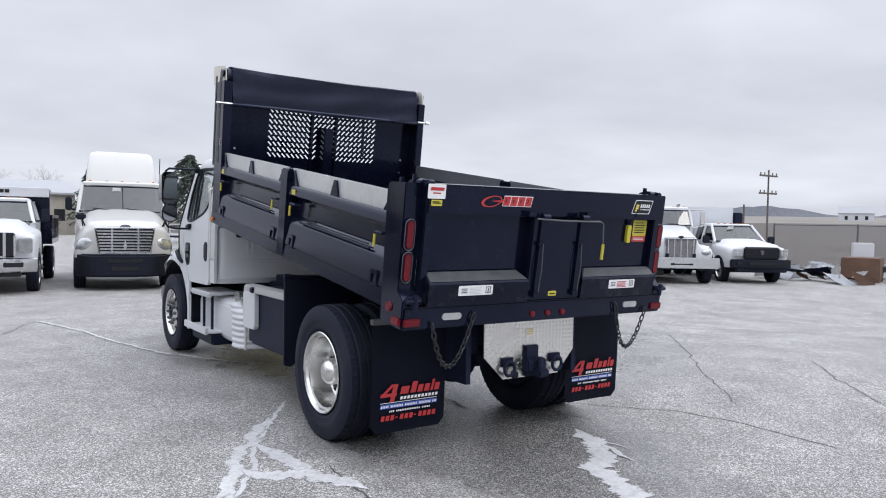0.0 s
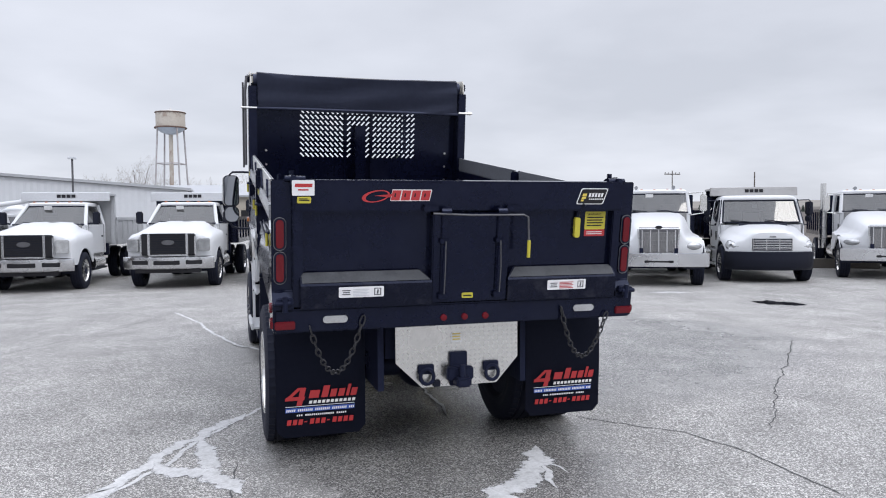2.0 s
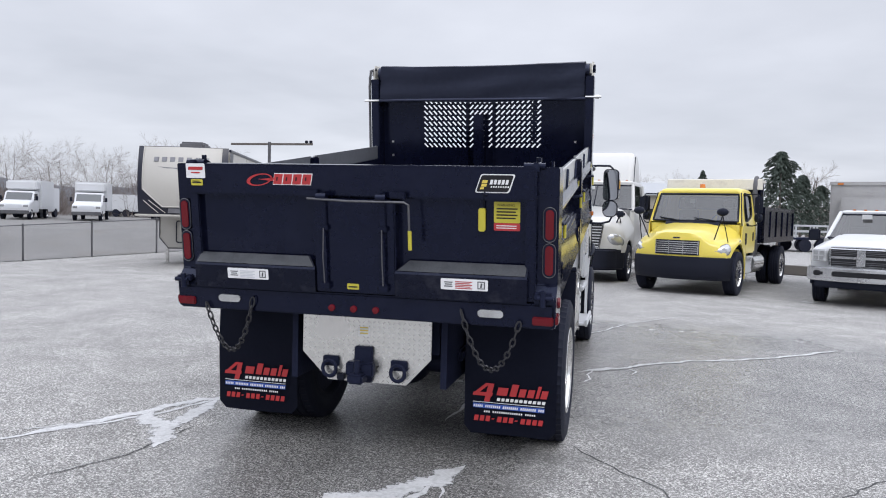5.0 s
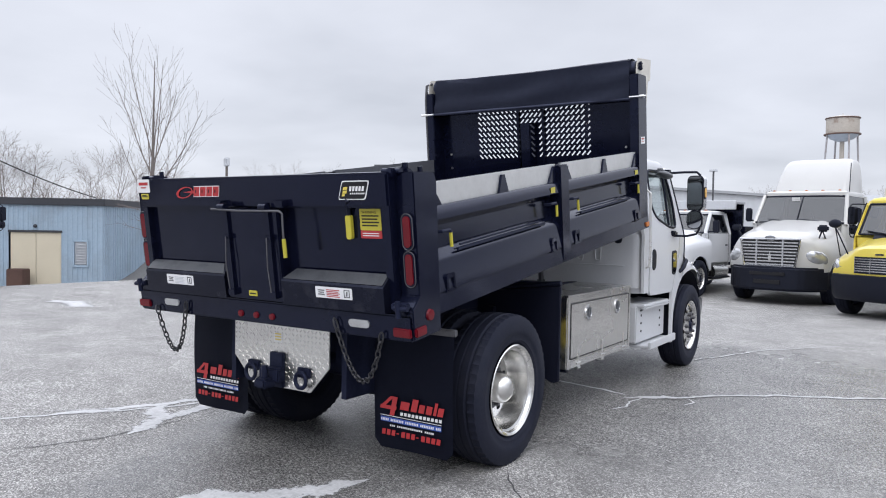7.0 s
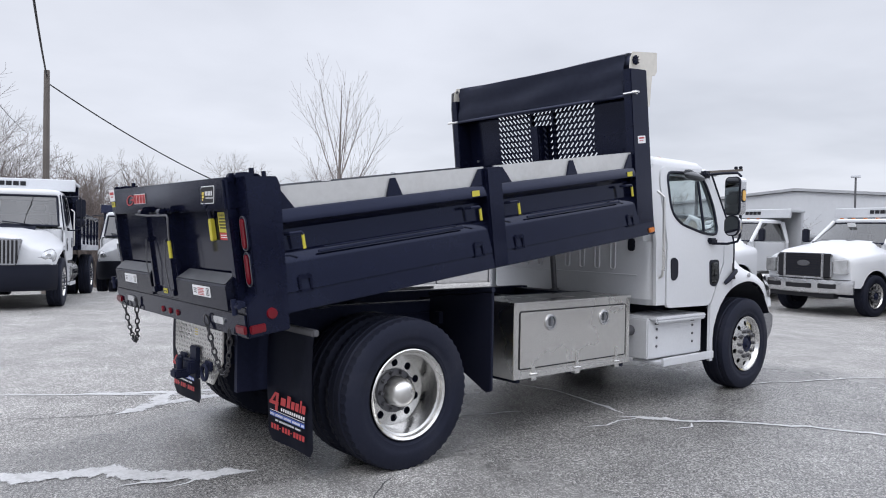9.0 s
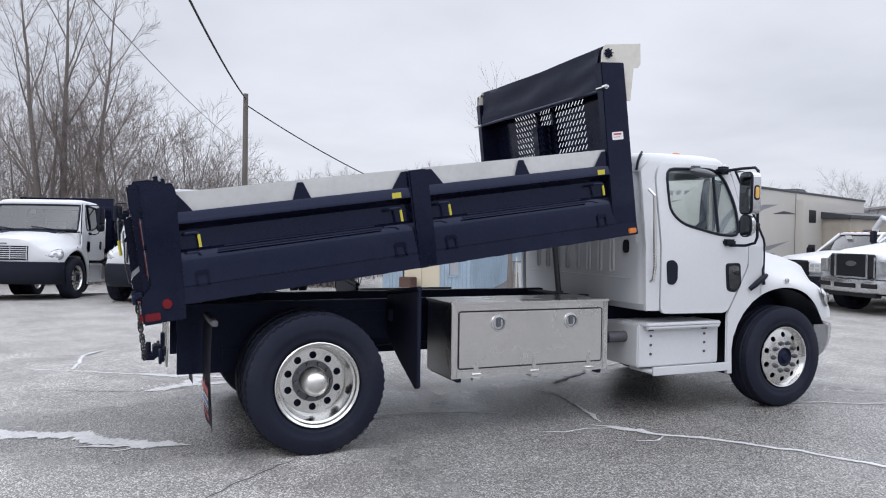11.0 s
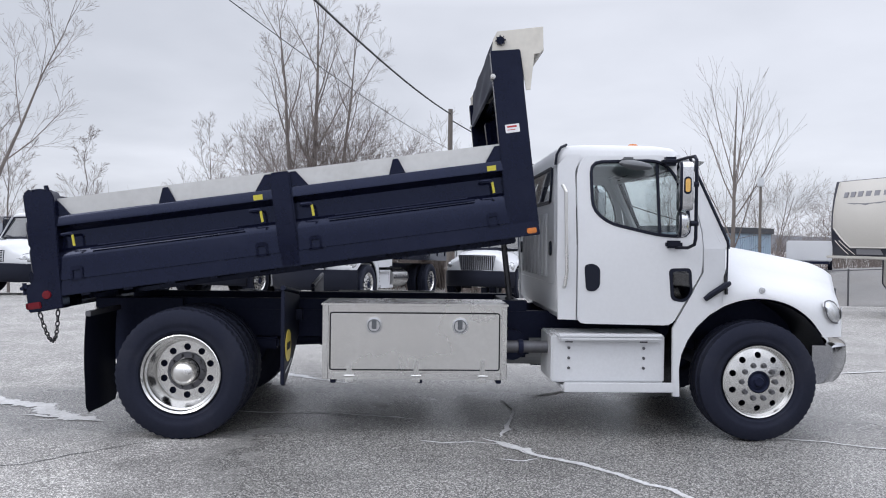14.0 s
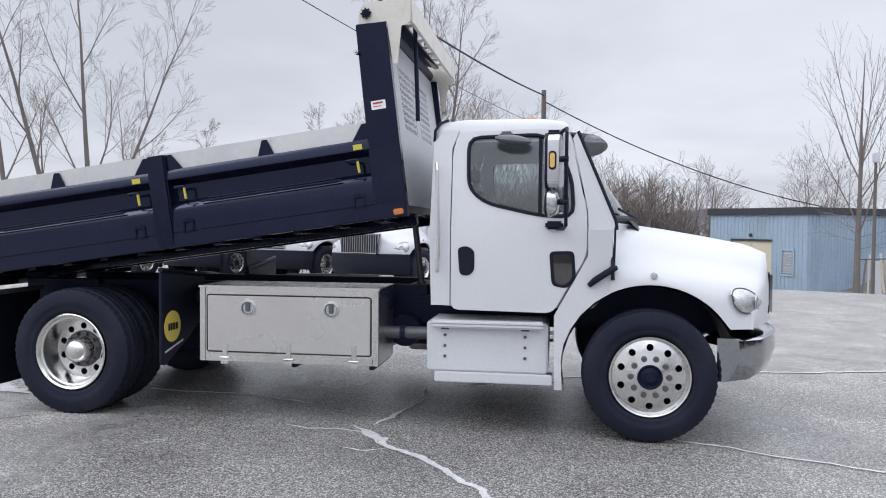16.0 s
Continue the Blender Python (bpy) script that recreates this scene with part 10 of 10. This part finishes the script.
# ---- ground ----
def asphalt_material():
    """Old, damp asphalt: pale aggregate, dark wet patches, stains."""
    m = bpy.data.materials.new("damp_asphalt")
    m.use_nodes = True
    n, l = m.node_tree.nodes, m.node_tree.links
    p = n["Principled BSDF"]
    co = n.new("ShaderNodeTexCoord")

    def noise_node(scale, detail=6, rough=0.6):
        k = n.new("ShaderNodeTexNoise")
        k.inputs["Scale"].default_value, k.inputs["Detail"].default_value, k.inputs["Roughness"].default_value = scale, detail, rough
        l.new(co.outputs["Object"], k.inputs["Vector"])
        return k

    wet, blotch, grain = noise_node(0.22, 5, 0.55), noise_node(1.3, 8, 0.65), noise_node(150, 2, 0.6)
    vor = n.new("ShaderNodeTexVoronoi")
    vor.inputs["Scale"].default_value = 118
    l.new(co.outputs["Object"], vor.inputs["Vector"])
    ramp = n.new("ShaderNodeValToRGB")
    ramp.color_ramp.elements[0].position, ramp.color_ramp.elements[0].color = 0.32, (0.205, 0.2, 0.194, 1)
    ramp.color_ramp.elements[1].position, ramp.color_ramp.elements[1].color = 0.68, (0.31, 0.303, 0.293, 1)
    l.new(blotch.outputs["Fac"], ramp.inputs[0])
    # mostly dark binder, some pale stones
    stone = n.new("ShaderNodeValToRGB")
    els = stone.color_ramp.elements
    els[0].color, els[1].color = (0.18, 0.18, 0.18, 1), (0.86, 0.83, 0.79, 1)
    for q, v in ((0.35, 0.26), (0.7, 0.44), (0.88, 0.7)):
        els.new(q).color = (v, v, v, 1)
    sepc = n.new("ShaderNodeSeparateColor")
    l.new(vor.outputs["Color"], sepc.inputs[0]); l.new(sepc.outputs[0], stone.inputs[0])
    stone2 = n.new("ShaderNodeMath"); stone2.operation, stone2.inputs[1].default_value = "MULTIPLY", 2.35
    l.new(stone.outputs[0], stone2.inputs[0])
    stone = stone2
    sc = n.new("ShaderNodeVectorMath"); sc.operation = "SCALE"
    l.new(ramp.outputs[0], sc.inputs[0]); l.new(stone.outputs[0], sc.inputs["Scale"])
    gr = n.new("ShaderNodeMapRange")
    gr.inputs["From Min"].default_value, gr.inputs["From Max"].default_value = 0.3, 0.7
    gr.inputs["To Min"].default_value, gr.inputs["To Max"].default_value = 0.6, 1.4
    l.new(grain.outputs["Fac"], gr.inputs["Value"])
    sc2 = n.new("ShaderNodeVectorMath"); sc2.operation = "SCALE"
    l.new(sc.outputs[0], sc2.inputs[0]); l.new(gr.outputs[0], sc2.inputs["Scale"])
    damp = n.new("ShaderNodeMapRange")
    damp.inputs["From Min"].default_value, damp.inputs["From Max"].default_value = 0.42, 0.62
    damp.inputs["To Max"].default_value = 0.18
    l.new(wet.outputs["Fac"], damp.inputs["Value"])
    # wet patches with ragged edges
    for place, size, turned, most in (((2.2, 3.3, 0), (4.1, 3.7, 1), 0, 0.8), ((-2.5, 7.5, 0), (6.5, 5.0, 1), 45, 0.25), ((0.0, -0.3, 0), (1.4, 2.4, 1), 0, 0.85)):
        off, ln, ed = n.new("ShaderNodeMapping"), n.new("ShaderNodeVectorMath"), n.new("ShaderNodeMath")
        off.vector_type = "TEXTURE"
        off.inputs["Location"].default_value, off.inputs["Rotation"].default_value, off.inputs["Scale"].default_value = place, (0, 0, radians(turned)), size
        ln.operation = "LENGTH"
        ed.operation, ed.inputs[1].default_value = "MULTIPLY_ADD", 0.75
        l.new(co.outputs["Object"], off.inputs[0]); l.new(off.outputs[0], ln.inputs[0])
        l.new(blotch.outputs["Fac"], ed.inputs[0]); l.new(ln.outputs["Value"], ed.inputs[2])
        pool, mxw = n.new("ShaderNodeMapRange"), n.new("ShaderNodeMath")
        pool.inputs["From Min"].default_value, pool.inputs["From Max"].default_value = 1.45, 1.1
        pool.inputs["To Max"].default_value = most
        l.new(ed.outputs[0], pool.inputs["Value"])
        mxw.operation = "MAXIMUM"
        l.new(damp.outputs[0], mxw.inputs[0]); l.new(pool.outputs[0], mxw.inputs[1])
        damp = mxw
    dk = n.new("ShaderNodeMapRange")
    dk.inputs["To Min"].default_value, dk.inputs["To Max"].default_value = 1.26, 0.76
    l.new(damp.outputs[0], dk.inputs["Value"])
    sc3 = n.new("ShaderNodeVectorMath"); sc3.operation = "SCALE"
    l.new(sc2.outputs[0], sc3.inputs[0]); l.new(dk.outputs[0], sc3.inputs["Scale"])
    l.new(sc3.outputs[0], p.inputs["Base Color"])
    ro = n.new("ShaderNodeMapRange")
    ro.inputs["To Min"].default_value, ro.inputs["To Max"].default_value = 0.8, 0.14
    l.new(damp.outputs[0], ro.inputs["Value"]); l.new(ro.outputs[0], p.inputs["Roughness"])
    sp = n.new("ShaderNodeMapRange")
    sp.inputs["To Min"].default_value, sp.inputs["To Max"].default_value = 0.16, 0.42
    l.new(damp.outputs[0], sp.inputs["Value"]); l.new(sp.outputs[0], p.inputs["Specular IOR Level"])
    b = n.new("ShaderNodeBump")
    b.inputs["Strength"].default_value, b.inputs["Distance"].default_value = 0.34, 0.006
    l.new(vor.outputs["Distance"], b.inputs["Height"]); l.new(b.outputs[0], p.inputs["Normal"])
    return m


ASPHALT = asphalt_material()


def build_ground():
    xs = [-1500, -400, -120, -70, -50] + [-40 + i for i in range(73)] + [40, 60, 120, 400, 1500]
    ys = [-1500, -300, -80, -30] + [-24 + i for i in range(67)] + [50, 70, 120, 400, 1500]
    g = Geo()
    g.grid([[(x, y, ground_z(x, y)) for x in xs] for y in ys])
    bmesh.ops.recalc_face_normals(g.bm, faces=g.bm.faces[:])
    ob = part("ground", g, ASPHALT, smooth=180)
    tagged(ob, "old damp grey asphalt lot with cracks", "ground", kind="structure")


build_ground()


# ---- cracks: pale filled seams and dark open ones ----
def seam(name, pts, width, mat, seed, label, lift=0.004, ragged=0.5, step=0.05, spread=1.0):
    """A ragged strip along a line on the lot."""
    rnd = random.Random(seed)
    P = [Vector(p) for p in pts]
    line = []
    for a, b in zip(P, P[1:]):
        n = max(1, int((b - a).length / step))
        line += [a.lerp(b, i / n) for i in range(n)]
    line.append(P[-1])
    rows = []
    for i, p in enumerate(line):
        d = line[min(i + 1, len(line) - 1)] - line[max(i - 1, 0)]
        d.normalize()
        s = Vector((-d.y, d.x))
        o = 0.035 * noise.noise((p.x * 3.1 + seed, p.y * 3.1, 0)) + 0.02 * noise.noise((p.x * 9 + seed, p.y * 9, 1))
        k = max(0.12, 1 + ragged * 1.6 * noise.noise((p.x * 2.2, p.y * 2.2, seed)) + ragged * noise.noise((p.x * 11, p.y * 11, seed)))
        end = min(1, i / 4, (len(line) - 1 - i) / 4)
        wl = width * k * end * rnd.uniform(0.75, 1.25) + 0.001
        wr = width * (2 - k if k < 1.9 else 0.2) * end * rnd.uniform(0.75, 1.25) * 0.9 + 0.001
        l, r = p + s * (o + wl * spread / 2), p + s * (o - wr * spread / 2)
        rows.append([(q.x, q.y, ground_z(q.x, q.y) + lift) for q in (l.lerp(r, f) for f in ACROSS)])
    g = Geo()
    g.grid(rows)
    bmesh.ops.recalc_face_normals(g.bm, faces=g.bm.faces[:])
    if g.bm.faces[:] and sum(f.normal.z for f in g.bm.faces) < 0:
        bmesh.ops.reverse_faces(g.bm, faces=g.bm.faces[:])
    ob = part(name, g, mat, None, smooth=0)
    cover = ob.data.attributes.new("cover", "FLOAT", "POINT")
    cover.data.foreach_set("value", [1 - abs(2 * f - 1) ** 1.3 for _ in rows for f in ACROSS])
    tagged(ob, label, "crack", kind="structure")


ACROSS = (0, 0.15, 0.32, 0.5, 0.68, 0.85, 1.0)
PALE = [
    ([(-0.95, 1.25), (-1.34, 0.64), (-1.66, 0.11), (-1.86, -0.45), (-2.1, -0.78), (-2.55, -1.4), (-3.1, -2.3)], 0.05),
    ([(-1.3, 0.74), (-1.7, 0.16), (-1.95, -0.3), (-2.14, -0.7), (-2.4, -1.2)], 0.13),
    ([(-1.66, 0.1), (-1.62, -0.3), (-1.58, -0.66), (-1.4, -1.11)], 0.16),
    ([(-1.95, -0.35), (-1.75, -0.62), (-1.55, -0.7), (-1.38, -1.12)], 0.2),
    ([(0.66, -0.82), (0.5, -1.1), (0.3, -1.38), (0.1, -1.6), (-0.1, -1.9), (-0.3, -2.2)], 0.22),
    ([(0.5, -1.15), (0.42, -1.62)], 0.07),
    ([(1.1, 2.3), (1.26, 2.45), (1.56, 2.68), (1.96, 3.1), (2.31, 3.4), (2.84, 3.7), (3.4, 4.1), (4.2, 4.85)], 0.065),
    ([(1.2, 2.38), (1.36, 2.53), (1.62, 2.72)], 0.12),
    ([(-0.3, 2.62), (0.1, 2.7), (0.45, 2.62), (0.93, 2.5)], 0.035),
    ([(0.62, 2.6), (0.88, 2.5), (1.1, 2.42)], 0.07),
    ([(0.3, 0.1), (0.3, 0.9), (0.55, 1.8)], 0.035),
    ([(1.0, 4.6), (1.34, 5.38), (1.55, 6.0), (2.5, 7.36)], 0.03),
    ([(-2.31, 8.21), (-1.82, 6.57), (-1.6, 5.32), (-1.25, 4.16), (-0.46, 2.88)], 0.06),
    ([(-2.75, -1.8), (-3.84, -1.74), (-4.27, -1.46)], 0.06),
    ([(7.95, 9.3), (8.35, 9.15), (8.8, 8.95)], 0.45),
    ([(-10.6, 3.34), (-9.8, 3.3), (-9.06, 3.24)], 0.5),
    ([(5.2, 12.2), (5.7, 11.95)], 0.25),
]
HAIR = [
    [(1.3, 2.5), (1.22, 2.2), (1.28, 2.0), (1.2, 1.8)],
    [(1.62, 2.72), (1.7, 2.56), (1.66, 2.36)],
    [(0.5, -1.1), (0.6, -1.26), (0.62, -1.4)],
    [(-2.12, -0.75), (-2.3, -0.84), (-2.52, -1.12)],
]
for i, (pts, w) in enumerate(PALE):
    seam("pale_seam", pts, w * 0.85, WHITESNOW, 3 + i * 7, "white ragged filler along a crack in the asphalt", 0.004 + 0.0004 * i, spread=1.5)
for i, pts in enumerate(HAIR):
    seam("pale_seam", pts, 0.022, WHITESNOW, 203 + i * 7, "thin white vein of filler in the asphalt", 0.0035 + 0.0003 * i, 0.4, 0.03, spread=1.4)
DARK = [
    [(1.22, -0.14), (1.59, -0.59), (1.82, -0.85), (1.95, -1.2), (1.97, -1.7), (1.96, -2.26)],
    [(5.75, 2.36), (4.4, 1.0), (3.56, 0.18), (2.95, -0.53), (2.5, -1.0)],
    [(5.54, 0.03), (4.58, -0.8), (3.69, -1.72), (3.2, -2.3)],
    [(-2.66, 10.09), (-2.27, 9.62), (-1.5, 10.04), (-0.79, 11.44)],
    [(-4.6, 3.6), (-4.28, 4.21), (-3.76, 5.13), (-2.9, 6.54), (-2.3, 8.2)],
    [(-1.71, -1.86), (-1.47, -1.27), (-1.41, -0.54)],
    [(2.5, 7.4), (4.2, 8.6), (7.5, 8.2), (11.0, 8.0)],
]
for i, pts in enumerate(DARK):
    seam("open_crack", pts, 0.011, CRACK, 101 + i * 5, "dark open crack in the asphalt", 0.003 + 0.0003 * i, 0.4, 0.04)
seam("puddle", [(8.85, 7.0), (9.2, 6.55), (9.55, 6.2)], 0.75, PUDDLE, 411, "dark shallow puddle on the asphalt", 0.003, 0.5)
